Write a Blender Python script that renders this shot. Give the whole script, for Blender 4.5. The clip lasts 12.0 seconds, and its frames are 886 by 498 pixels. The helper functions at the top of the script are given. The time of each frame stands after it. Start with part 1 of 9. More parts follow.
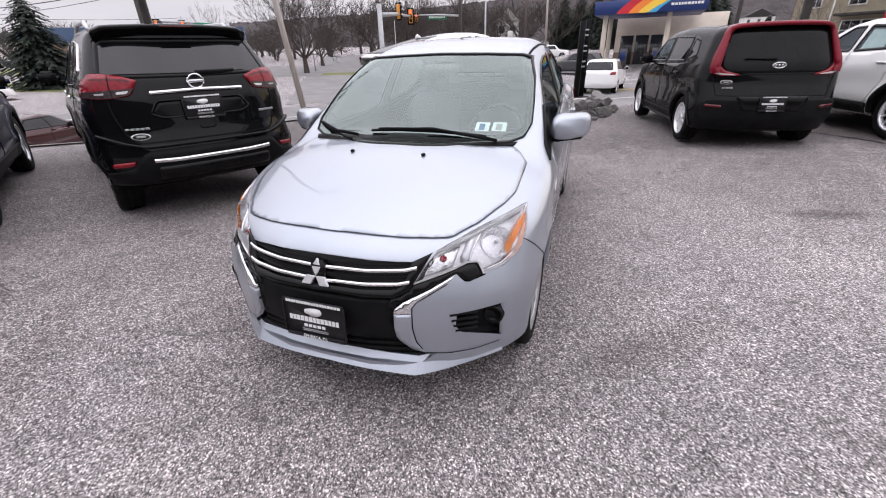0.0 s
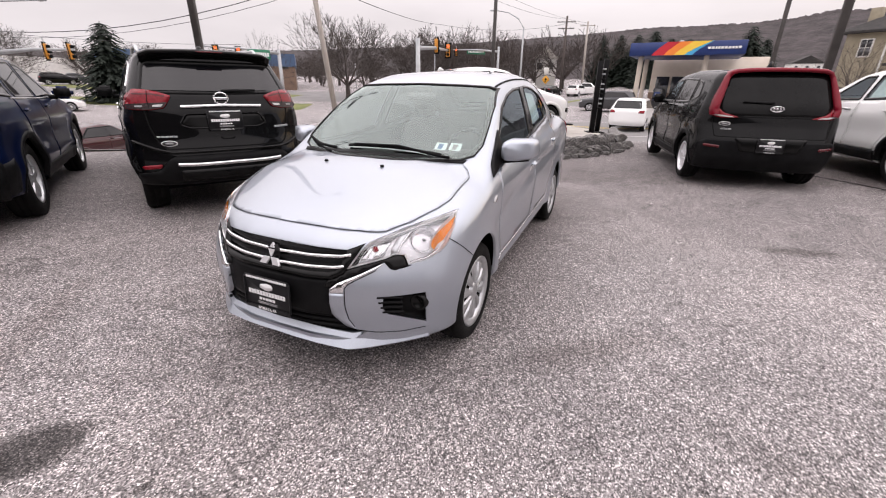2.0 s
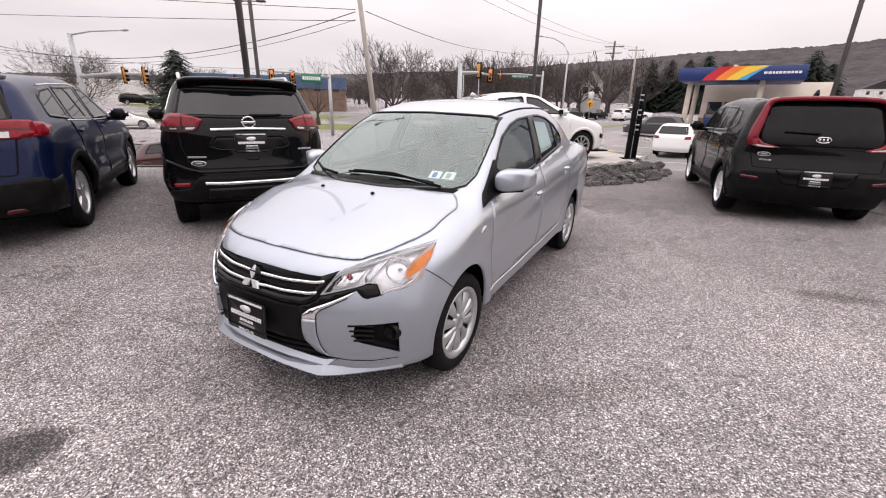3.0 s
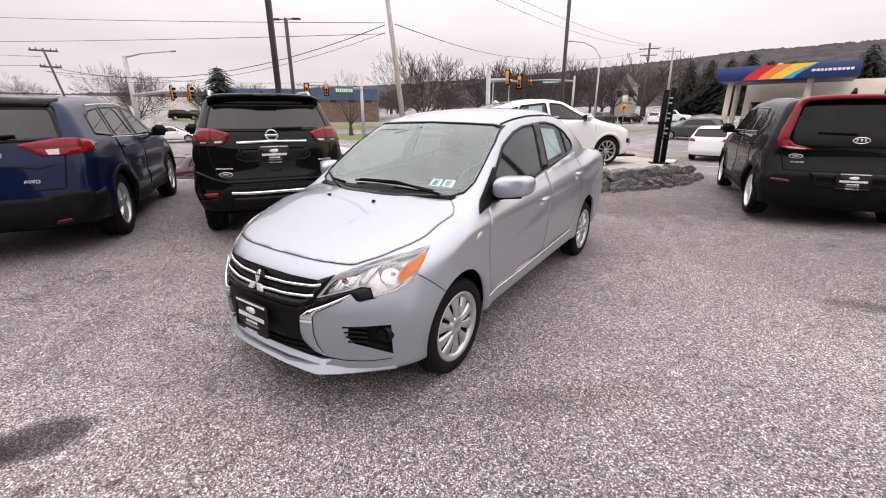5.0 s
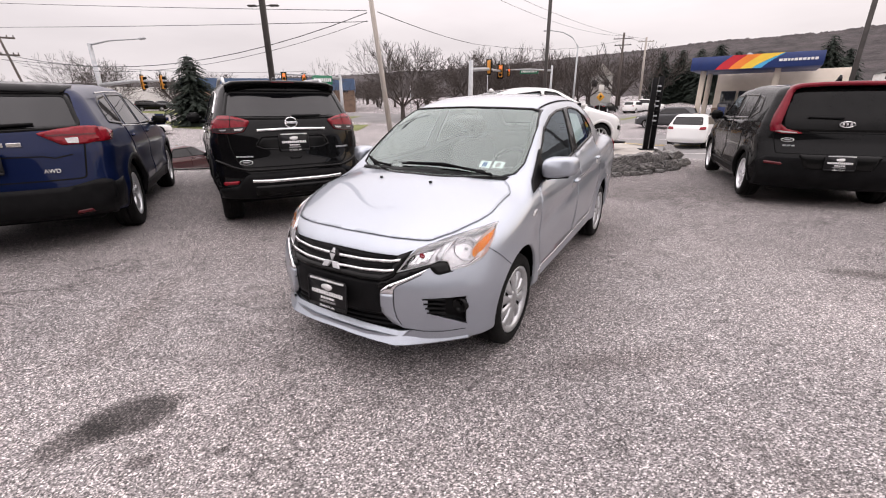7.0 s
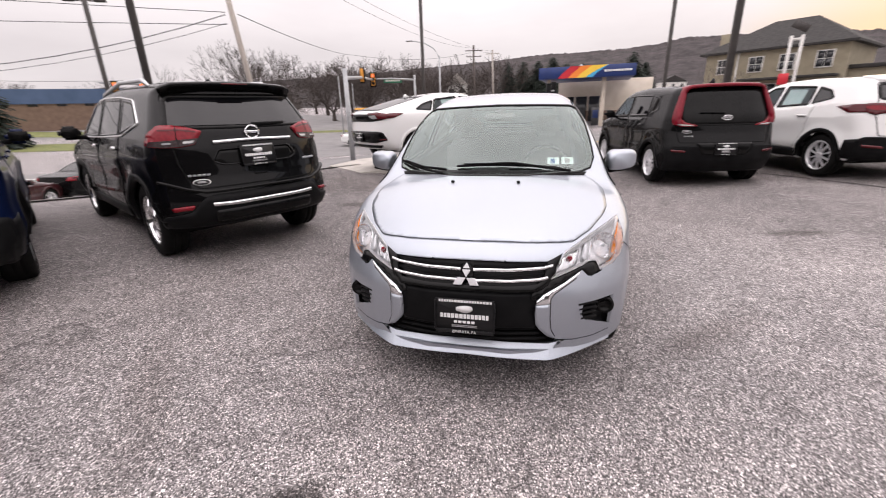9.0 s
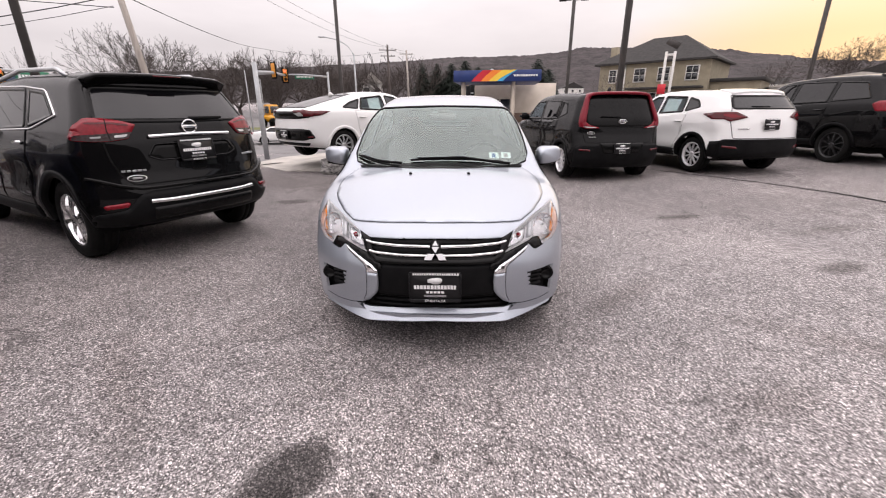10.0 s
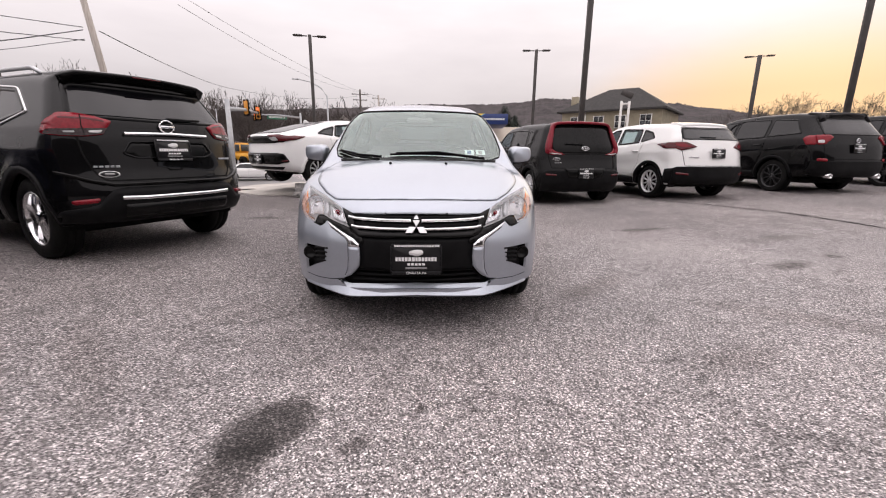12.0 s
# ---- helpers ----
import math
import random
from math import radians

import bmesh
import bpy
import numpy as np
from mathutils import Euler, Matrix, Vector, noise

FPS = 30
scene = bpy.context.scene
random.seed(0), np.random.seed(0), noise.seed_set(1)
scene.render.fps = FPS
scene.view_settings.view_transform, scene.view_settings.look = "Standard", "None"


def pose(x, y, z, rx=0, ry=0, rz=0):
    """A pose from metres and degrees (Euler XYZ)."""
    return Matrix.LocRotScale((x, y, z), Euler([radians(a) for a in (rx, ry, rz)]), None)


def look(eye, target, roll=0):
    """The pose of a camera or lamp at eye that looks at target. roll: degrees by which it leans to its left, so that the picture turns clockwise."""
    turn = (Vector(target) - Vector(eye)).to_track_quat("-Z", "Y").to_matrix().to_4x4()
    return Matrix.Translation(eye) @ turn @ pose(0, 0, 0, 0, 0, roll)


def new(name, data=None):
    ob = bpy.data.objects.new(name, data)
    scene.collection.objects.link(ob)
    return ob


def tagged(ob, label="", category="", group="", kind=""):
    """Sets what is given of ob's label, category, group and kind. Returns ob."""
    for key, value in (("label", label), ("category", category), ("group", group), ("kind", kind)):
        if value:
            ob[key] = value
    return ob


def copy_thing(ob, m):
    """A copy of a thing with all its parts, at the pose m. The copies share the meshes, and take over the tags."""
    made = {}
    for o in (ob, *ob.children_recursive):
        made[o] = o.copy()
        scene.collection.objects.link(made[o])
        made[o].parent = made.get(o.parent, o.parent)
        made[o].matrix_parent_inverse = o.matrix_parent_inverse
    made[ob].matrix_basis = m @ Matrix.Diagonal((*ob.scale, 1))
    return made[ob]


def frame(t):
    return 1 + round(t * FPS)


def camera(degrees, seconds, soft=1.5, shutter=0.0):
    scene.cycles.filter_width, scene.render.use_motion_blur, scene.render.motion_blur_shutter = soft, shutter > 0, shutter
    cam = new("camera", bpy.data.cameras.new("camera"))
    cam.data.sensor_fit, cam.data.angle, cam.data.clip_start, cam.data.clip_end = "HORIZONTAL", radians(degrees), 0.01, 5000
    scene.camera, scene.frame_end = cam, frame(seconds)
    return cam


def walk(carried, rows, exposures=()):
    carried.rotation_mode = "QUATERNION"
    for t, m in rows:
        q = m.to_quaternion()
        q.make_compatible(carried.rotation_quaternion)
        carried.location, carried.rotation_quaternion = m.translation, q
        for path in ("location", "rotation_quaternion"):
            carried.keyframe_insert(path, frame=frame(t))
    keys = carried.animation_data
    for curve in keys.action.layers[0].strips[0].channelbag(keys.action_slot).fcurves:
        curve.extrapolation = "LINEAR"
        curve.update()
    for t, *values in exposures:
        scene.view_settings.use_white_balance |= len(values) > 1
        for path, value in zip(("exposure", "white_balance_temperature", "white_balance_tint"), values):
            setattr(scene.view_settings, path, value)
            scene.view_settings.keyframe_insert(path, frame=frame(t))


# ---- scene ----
cam = camera(94.2, 12.0, soft=1.05, shutter=0.4)
PATH = [
    (0, (0.959, -1.085, 1.414), (0.341, 0.609, 0.549), -1.6),
    (0.5, (1.035, -1.264, 1.412), (0.433, 0.461, 0.6), -0.9),
    (1, (1.167, -1.339, 1.42), (0.528, 0.392, 0.648), -0.5),
    (1.5, (1.378, -1.323, 1.413), (0.687, 0.389, 0.643), 0.1),
    (2, (1.476, -1.223, 1.401), (0.715, 0.47, 0.657), 0.8),
    (2.5, (1.558, -1.109, 1.433), (0.698, 0.557, 0.736), 1.2),
    (3, (1.719, -1.05, 1.447), (0.775, 0.586, 0.79), 1.3),
    (5, (1.92, -1.0, 1.461), (0.84, 0.563, 0.836), -0.2),
    (5.5, (1.963, -1.084, 1.451), (0.896, 0.493, 0.84), -0.5),
    (6, (1.929, -1.104, 1.451), (0.877, 0.478, 0.823), -0.5),
    (6.5, (1.804, -1.223, 1.446), (0.791, 0.379, 0.806), -0.3),
    (7, (1.6, -1.383, 1.427), (0.615, 0.225, 0.761), -0.4),
    (7.2, (1.518, -1.401, 1.404), (0.542, 0.207, 0.723), -0.5),
    (8.8, (0.385, -1.658, 1.372), (-0.161, 0.16, 0.743), -2.1),
    (9, (0.312, -1.681, 1.376), (-0.127, 0.163, 0.738), -1.7),
    (9.5, (0.099, -1.841, 1.389), (-0.103, 0.036, 0.728), -0.9),
    (10, (0.107, -2.03, 1.378), (0.049, -0.138, 0.733), -0.3),
    (10.5, (0.119, -2.202, 1.37), (0.129, -0.312, 0.716), -0.1),
    (11, (0.033, -2.335, 1.347), (0.086, -0.443, 0.701), 0.1),
    (11.5, (0.039, -2.325, 1.283), (0.1, -0.413, 0.701), 0.2),
    (12, (0.054, -2.209, 1.039), (0.137, -0.263, 0.584), 0.6),
]
walk(cam, [(t, look(eye, target, roll)) for t, eye, target, roll in PATH], [(0.0, 0.31, 6050, 9), (0.4, 0.37, 6420, 10), (3.0, 0.38, 6460, 10), (7.2, 0.37, 6500, 10), (9.0, 0.35, 6500, 10), (10.5, 0.28, 6500, 10), (11.4, 0.23, 6500, 10), (12.0, 0.13, 6500, 10)])

# ---- world, sun and exposure ----
SUN_AZ = radians(43)          # clockwise from +y, where the sky glows
SUN_EL = radians(5)
world = bpy.data.worlds.new("world")
scene.world = world
world.use_nodes = True
wt = world.node_tree
wt.nodes.clear()


def wnode(kind, **vals):
    n = wt.nodes.new(kind)
    for k, v in vals.items():
        n.inputs[k].default_value = v
    return n


w_out = wnode("ShaderNodeOutputWorld")
w_bg = wnode("ShaderNodeBackground", Strength=1.0)
w_sky = wt.nodes.new("ShaderNodeTexSky")
w_sky.sky_type = "NISHITA"
w_sky.sun_disc = False
w_sky.sun_elevation = SUN_EL
w_sky.sun_rotation = SUN_AZ
w_sky.dust_density = 4.0
w_co = wnode("ShaderNodeTexCoord")
w_map = wnode("ShaderNodeMapping", Scale=(1.0, 1.0, 4.0))
w_noise = wnode("ShaderNodeTexNoise", Scale=1.6, Detail=5.0, Roughness=0.55)
w_ramp = wnode("ShaderNodeValToRGB")
w_ramp.color_ramp.elements[0].color = (0.57, 0.520, 0.535, 1)
w_ramp.color_ramp.elements[0].position = 0.3
w_ramp.color_ramp.elements[1].color = (0.715, 0.655, 0.668, 1)
w_ramp.color_ramp.elements[1].position = 0.7
w_str = wt.nodes.new("ShaderNodeMix")
w_str.data_type = "RGBA"
w_str.blend_type = "ADD"
w_str.inputs[0].default_value = 0.004
wt.links.new(w_co.outputs["Generated"], w_map.inputs["Vector"])
wt.links.new(w_map.outputs[0], w_noise.inputs["Vector"])
wt.links.new(w_noise.outputs["Fac"], w_ramp.inputs["Fac"])
# the low sun lights the cloud from behind: a warm glow round it, flattened towards the horizon
w_dot = wt.nodes.new("ShaderNodeVectorMath")
w_dot.operation = "DOT_PRODUCT"
w_flat = wnode("ShaderNodeMapping", Scale=(1.0, 1.0, 3.2))
w_norm = wt.nodes.new("ShaderNodeVectorMath")
w_norm.operation = "NORMALIZE"
wt.links.new(w_co.outputs["Generated"], w_flat.inputs["Vector"])
wt.links.new(w_flat.outputs[0], w_norm.inputs[0])
wt.links.new(w_norm.outputs[0], w_dot.inputs[0])
w_dot.inputs[1].default_value = (math.sin(SUN_AZ) * 0.97, math.cos(SUN_AZ) * 0.97, 0.24)
w_glow = wnode("ShaderNodeMapRange", **{"From Min": 0.90, "From Max": 1.0, "To Min": 0.0, "To Max": 1.0})
w_glow.interpolation_type = "SMOOTHSTEP"
wt.links.new(w_dot.outputs["Value"], w_glow.inputs["Value"])
w_warm = wt.nodes.new("ShaderNodeMix")
w_warm.data_type = "RGBA"
w_warm.inputs[7].default_value = (0.84, 0.58, 0.36, 1)
wt.links.new(w_glow.outputs[0], w_warm.inputs[0])
wt.links.new(w_ramp.outputs[0], w_warm.inputs[6])
wt.links.new(w_warm.outputs[2], w_str.inputs[6])
wt.links.new(w_sky.outputs[0], w_str.inputs[7])
# an overcast sky is about three times as bright overhead as at the horizon
w_sep = wt.nodes.new("ShaderNodeSeparateXYZ")
w_grad = wnode("ShaderNodeMapRange", **{"From Min": 0.12, "From Max": 1.0, "To Min": 1.0, "To Max": 3.35})
wt.links.new(w_co.outputs["Generated"], w_sep.inputs[0])
wt.links.new(w_sep.outputs["Z"], w_grad.inputs["Value"])
wt.links.new(w_grad.outputs[0], w_bg.inputs["Strength"])
wt.links.new(w_str.outputs[2], w_bg.inputs["Color"])
wt.links.new(w_bg.outputs[0], w_out.inputs["Surface"])

sun_data = bpy.data.lights.new("sun", "SUN")
sun_data.energy = 0.25
sun_data.angle = radians(50)
sun_data.color = (1.0, 0.86, 0.68)
sun = new("sun", sun_data)
sun.matrix_basis = look((0, 0, 30), (-30 * math.sin(SUN_AZ), -30 * math.cos(SUN_AZ), 30 - 30 * math.tan(radians(14))))
scene.view_settings.exposure = 0.2


# ---- materials ----
def material(name):
    m = bpy.data.materials.new(name)
    m.use_nodes = True
    nt = m.node_tree
    nt.nodes.clear()
    out = nt.nodes.new("ShaderNodeOutputMaterial")
    p = nt.nodes.new("ShaderNodeBsdfPrincipled")
    nt.links.new(p.outputs[0], out.inputs[0])
    return m, nt, p, out


def tex_noise(nt, scale, detail=4.0, rough=0.55, coord="Object", stretch=(1, 1, 1)):
    c = nt.nodes.new("ShaderNodeTexCoord")
    mp = nt.nodes.new("ShaderNodeMapping")
    mp.inputs["Scale"].default_value = stretch
    n = nt.nodes.new("ShaderNodeTexNoise")
    n.inputs["Scale"].default_value = scale
    n.inputs["Detail"].default_value = detail
    n.inputs["Roughness"].default_value = rough
    nt.links.new(c.outputs[coord], mp.inputs[0])
    nt.links.new(mp.outputs[0], n.inputs["Vector"])
    return n


def ramp(nt, src, stops):
    r = nt.nodes.new("ShaderNodeValToRGB")
    while len(r.color_ramp.elements) < len(stops):
        r.color_ramp.elements.new(0.5)
    for e, (pos, col) in zip(r.color_ramp.elements, stops):
        e.position = pos
        e.color = (*col, 1) if len(col) == 3 else col
    nt.links.new(src, r.inputs["Fac"])
    return r


def bump(nt, src, p, strength=0.2, dist=0.01):
    b = nt.nodes.new("ShaderNodeBump")
    b.inputs["Strength"].default_value = strength
    b.inputs["Distance"].default_value = dist
    nt.links.new(src, b.inputs["Height"])
    nt.links.new(b.outputs[0], p.inputs["Normal"])
    return b


def surface(name, a, b, rough=0.5, metal=0.0, scale=8.0, bumps=0.0, bscale=60.0, spec=0.5, coat=0.0, stretch=(1, 1, 1), dist=0.01, rvar=0.1):
    """Two near colours mixed by coarse and fine noise, with gloss that varies a little and fine relief."""
    m, nt, p, out = material(name)
    n = tex_noise(nt, scale, 5.0, stretch=stretch)
    r = ramp(nt, n.outputs["Fac"], [(0.32, a), (0.68, b)])
    nt.links.new(r.outputs[0], p.inputs["Base Color"])
    n2 = tex_noise(nt, scale * 2.7, 3.0)
    mr = nt.nodes.new("ShaderNodeMapRange")
    mr.inputs["To Min"].default_value = max(0.02, rough - rvar)
    mr.inputs["To Max"].default_value = min(1.0, rough + rvar)
    nt.links.new(n2.outputs["Fac"], mr.inputs["Value"])
    nt.links.new(mr.outputs[0], p.inputs["Roughness"])
    p.inputs["Metallic"].default_value = metal
    p.inputs["Specular IOR Level"].default_value = spec
    p.inputs["Coat Weight"].default_value = coat
    p.inputs["Coat Roughness"].default_value = 0.03
    if bumps:
        bn = tex_noise(nt, bscale, 3.0)
        bump(nt, bn.outputs["Fac"], p, bumps, dist)
    return m


def car_paint(name, a, b, metal, rough, coat=1.0):
    """Flake base under clear lacquer, with a thin film of road dust."""
    m, nt, p, out = material(name)
    flake = tex_noise(nt, 900.0, 1.0)
    r = ramp(nt, flake.outputs["Fac"], [(0.3, a), (0.7, b)])
    dust = tex_noise(nt, 3.5, 6.0, 0.65)
    dr = ramp(nt, dust.outputs["Fac"], [(0.45, (0, 0, 0)), (0.8, (1, 1, 1))])
    mix = nt.nodes.new("ShaderNodeMix")
    mix.data_type = "RGBA"
    mul = nt.nodes.new("ShaderNodeMath")
    mul.operation = "MULTIPLY"
    mul.inputs[1].default_value = 0.008
    nt.links.new(dr.outputs[0], mul.inputs[0])
    nt.links.new(mul.outputs[0], mix.inputs[0])
    nt.links.new(r.outputs[0], mix.inputs[6])
    mix.inputs[7].default_value = (0.30, 0.28, 0.25, 1)
    nt.links.new(mix.outputs[2], p.inputs["Base Color"])
    mr = nt.nodes.new("ShaderNodeMapRange")
    mr.inputs["To Min"].default_value = rough
    mr.inputs["To Max"].default_value = rough + 0.12
    nt.links.new(dust.outputs["Fac"], mr.inputs["Value"])
    nt.links.new(mr.outputs[0], p.inputs["Roughness"])
    p.inputs["Metallic"].default_value = metal
    p.inputs["Specular IOR Level"].default_value = 0.04
    p.inputs["Coat Weight"].default_value = coat
    p.inputs["Coat Roughness"].default_value = 0.03
    return m


def pane(name, tint, gloss=0.05, body=(0.02, 0.02, 0.02), opaque=0.0, skin=(1.5, 0.02), mirror=(1.0, 1.0, 1.0)):
    """Window glass: tinted see-through sheet with a mirror-like skin, and some body colour for privacy tint."""
    m = bpy.data.materials.new(name)
    m.use_nodes = True
    nt = m.node_tree
    nt.nodes.clear()
    out = nt.nodes.new("ShaderNodeOutputMaterial")
    tr = nt.nodes.new("ShaderNodeBsdfTransparent")
    tr.inputs[0].default_value = (*tint, 1)
    df = nt.nodes.new("ShaderNodeBsdfDiffuse")
    df.inputs[0].default_value = (*body, 1)
    gl = nt.nodes.new("ShaderNodeBsdfGlossy")
    gl.inputs["Roughness"].default_value = gloss * 0.4
    gl.inputs["Color"].default_value = (*mirror, 1)
    fr = nt.nodes.new("ShaderNodeFresnel")
    fr.inputs["IOR"].default_value = 1.52
    mul = nt.nodes.new("ShaderNodeMath")
    mul.operation = "MULTIPLY_ADD"
    mul.inputs[1].default_value = skin[0]
    mul.inputs[2].default_value = skin[1]
    nt.links.new(fr.outputs[0], mul.inputs[0])
    m1 = nt.nodes.new("ShaderNodeMixShader")
    m1.inputs[0].default_value = opaque
    nt.links.new(tr.outputs[0], m1.inputs[1])
    nt.links.new(df.outputs[0], m1.inputs[2])
    m2 = nt.nodes.new("ShaderNodeMixShader")
    nt.links.new(mul.outputs[0], m2.inputs[0])
    nt.links.new(m1.outputs[0], m2.inputs[1])
    nt.links.new(gl.outputs[0], m2.inputs[2])
    nt.links.new(m2.outputs[0], out.inputs[0])
    return m


SILVER = car_paint("silver_paint", (0.343, 0.371, 0.415), (0.441, 0.477, 0.531), 0.82, 0.36)
BLACK = car_paint("black_paint", (0.002, 0.002, 0.0024), (0.0035, 0.0035, 0.004), 0.0, 0.2, 0.42)
NAVY = car_paint("navy_paint", (0.003, 0.007, 0.032), (0.006, 0.013, 0.055), 0.45, 0.28, 0.45)
WHITE = car_paint("white_paint", (0.76, 0.76, 0.75), (0.82, 0.82, 0.81), 0.0, 0.3)
RED = car_paint("red_paint", (0.14, 0.003, 0.012), (0.19, 0.005, 0.016), 0.2, 0.28, 0.5)
GREY = car_paint("grey_paint", (0.055, 0.056, 0.060), (0.075, 0.076, 0.080), 0.4, 0.3)
BLUE = car_paint("blue_paint", (0.02, 0.10, 0.26), (0.03, 0.13, 0.32), 0.3, 0.3)
MAROON = car_paint("maroon_paint", (0.035, 0.008, 0.010), (0.05, 0.012, 0.014), 0.3, 0.3)
GLOSSBLACK = surface("gloss_black_trim", (0.004, 0.004, 0.004), (0.007, 0.007, 0.007), 0.12, spec=0.16, rvar=0.04)
PLASTIC = surface("black_plastic", (0.0035, 0.0035, 0.004), (0.008, 0.008, 0.0085), 0.5, spec=0.1, bumps=0.12, bscale=500, dist=0.002)
SEAM = surface("panel_gap", (0.006, 0.006, 0.006), (0.01, 0.01, 0.01), 0.9, spec=0.1)
CHROME = surface("chrome", (0.72, 0.72, 0.73), (0.82, 0.82, 0.83), 0.08, metal=1.0, rvar=0.04)
BADGE = surface("bright_badge", (0.80, 0.80, 0.82), (0.88, 0.88, 0.90), 0.22, metal=0.5, scale=40)
SMOKE = surface("smoked_lens", (0.018, 0.008, 0.009), (0.05, 0.035, 0.036), 0.12, spec=0.25, scale=50)
SATIN = surface("satin_silver", (0.46, 0.47, 0.48), (0.55, 0.56, 0.57), 0.33, metal=0.8, scale=30)
DARKRIM = surface("dark_alloy", (0.05, 0.05, 0.052), (0.08, 0.08, 0.082), 0.3, metal=0.8, scale=30)
TYRE = surface("tyre_rubber", (0.005, 0.005, 0.005), (0.011, 0.0107, 0.0104), 0.75, bumps=0.25, bscale=140, dist=0.004, spec=0.12)
CLEAR = pane("clear_glass", (0.84, 0.90, 0.87), skin=(1.7, 0.04), mirror=(0.88, 1.0, 0.96))
SIDEGLASS = pane("side_glass", (0.66, 0.71, 0.70), skin=(0.8, 0.0), mirror=(0.80, 0.92, 1.0))
TINT = pane("privacy_glass", (0.10, 0.105, 0.11), opaque=0.75, body=(0.004, 0.004, 0.005), skin=(0.95, 0.0))
LENS = pane("lamp_lens", (0.97, 0.97, 0.98), skin=(1.0, 0.0))
REDLENS = surface("red_lens", (0.15, 0.004, 0.010), (0.24, 0.007, 0.016), 0.15, spec=0.25, coat=0.15, rvar=0.05, scale=40)
DARKRED = surface("dark_red_lens", (0.06, 0.004, 0.007), (0.10, 0.006, 0.010), 0.15, spec=0.3, coat=0.3, rvar=0.05, scale=40)
AMBER = surface("amber_lens", (0.86, 0.24, 0.004), (0.95, 0.33, 0.008), 0.2, coat=0.25, scale=40)
WHITELENS = surface("white_lens", (0.42, 0.41, 0.41), (0.6, 0.59, 0.59), 0.12, coat=0.8, scale=60)
REFLECTOR = surface("lamp_reflector", (0.70, 0.70, 0.71), (0.94, 0.94, 0.95), 0.20, metal=1.0, scale=55, rvar=0.06, bumps=0.35, bscale=90, dist=0.004)
LAMPBODY = surface("lamp_housing", (0.80, 0.80, 0.82), (0.92, 0.92, 0.93), 0.25, metal=0.2, scale=30)
SEATCLOTH = surface("seat_cloth", (0.20, 0.20, 0.205), (0.28, 0.28, 0.285), 0.9, scale=30, bumps=0.2, bscale=300)
DASH = surface("dashboard_plastic", (0.06, 0.06, 0.062), (0.09, 0.09, 0.093), 0.6, bumps=0.1, bscale=400, dist=0.002)
LINER = surface("headliner", (0.42, 0.41, 0.40), (0.5, 0.49, 0.48), 0.9)
PAPER = surface("paper", (0.62, 0.72, 0.70), (0.78, 0.84, 0.82), 0.6, scale=12)
WHITEINK = surface("white_print", (0.72, 0.72, 0.72), (0.8, 0.8, 0.8), 0.5)
GREYINK = surface("grey_print", (0.25, 0.25, 0.25), (0.35, 0.35, 0.35), 0.5)
PLATE = surface("plate_black", (0.008, 0.008, 0.009), (0.012, 0.012, 0.013), 0.35, spec=0.25)


# ---- mesh helpers ----
def mesh_object(name, bm, mat, smooth=True):
    me = bpy.data.meshes.new(name)
    bm.to_mesh(me)
    bm.free()
    if mat:
        me.materials.append(mat)
    if smooth:
        me.polygons.foreach_set("use_smooth", [True] * len(me.polygons))
    return new(name, me)


def part(name, bm, mat, parent, label="", smooth=True):
    ob = mesh_object(name, bm, mat, smooth)
    ob.parent = parent
    if label:
        ob["label"] = label
    return ob


def empty(name, label, category, group="", kind=""):
    ob = new(name)
    ob.empty_display_size = 0.2
    return tagged(ob, label, category, group, kind)


def box(bm, x0, x1, y0, y1, z0, z1, bevel=0.0, seg=1):
    c = Matrix.Translation(((x0 + x1) / 2, (y0 + y1) / 2, (z0 + z1) / 2)) @ Matrix.Diagonal((abs(x1 - x0), abs(y1 - y0), abs(z1 - z0), 1))
    r = bmesh.ops.create_cube(bm, size=1.0, matrix=c)
    if bevel:
        edges = list({e for v in r["verts"] for e in v.link_edges})
        bmesh.ops.bevel(bm, geom=edges, offset=bevel, segments=seg, affect="EDGES", clamp_overlap=True)
    return bm


def boxed(*a, **k):
    return box(bmesh.new(), *a, **k)


def lathe(bm, profile, n=32, axis="x", centre=(0, 0, 0)):
    """Turn (radius, height) pairs round an axis through centre."""
    rings = []
    for r, h in profile:
        ring = []
        for i in range(n):
            a = 2 * math.pi * i / n
            c, s = r * math.cos(a), r * math.sin(a)
            p = {"x": (h, c, s), "y": (c, h, s), "z": (c, s, h)}[axis]
            ring.append(bm.verts.new((p[0] + centre[0], p[1] + centre[1], p[2] + centre[2])))
        rings.append(ring)
    for a, b in zip(rings, rings[1:]):
        for i in range(n):
            j = (i + 1) % n
            bm.faces.new((a[i], a[j], b[j], b[i]))
    return bm


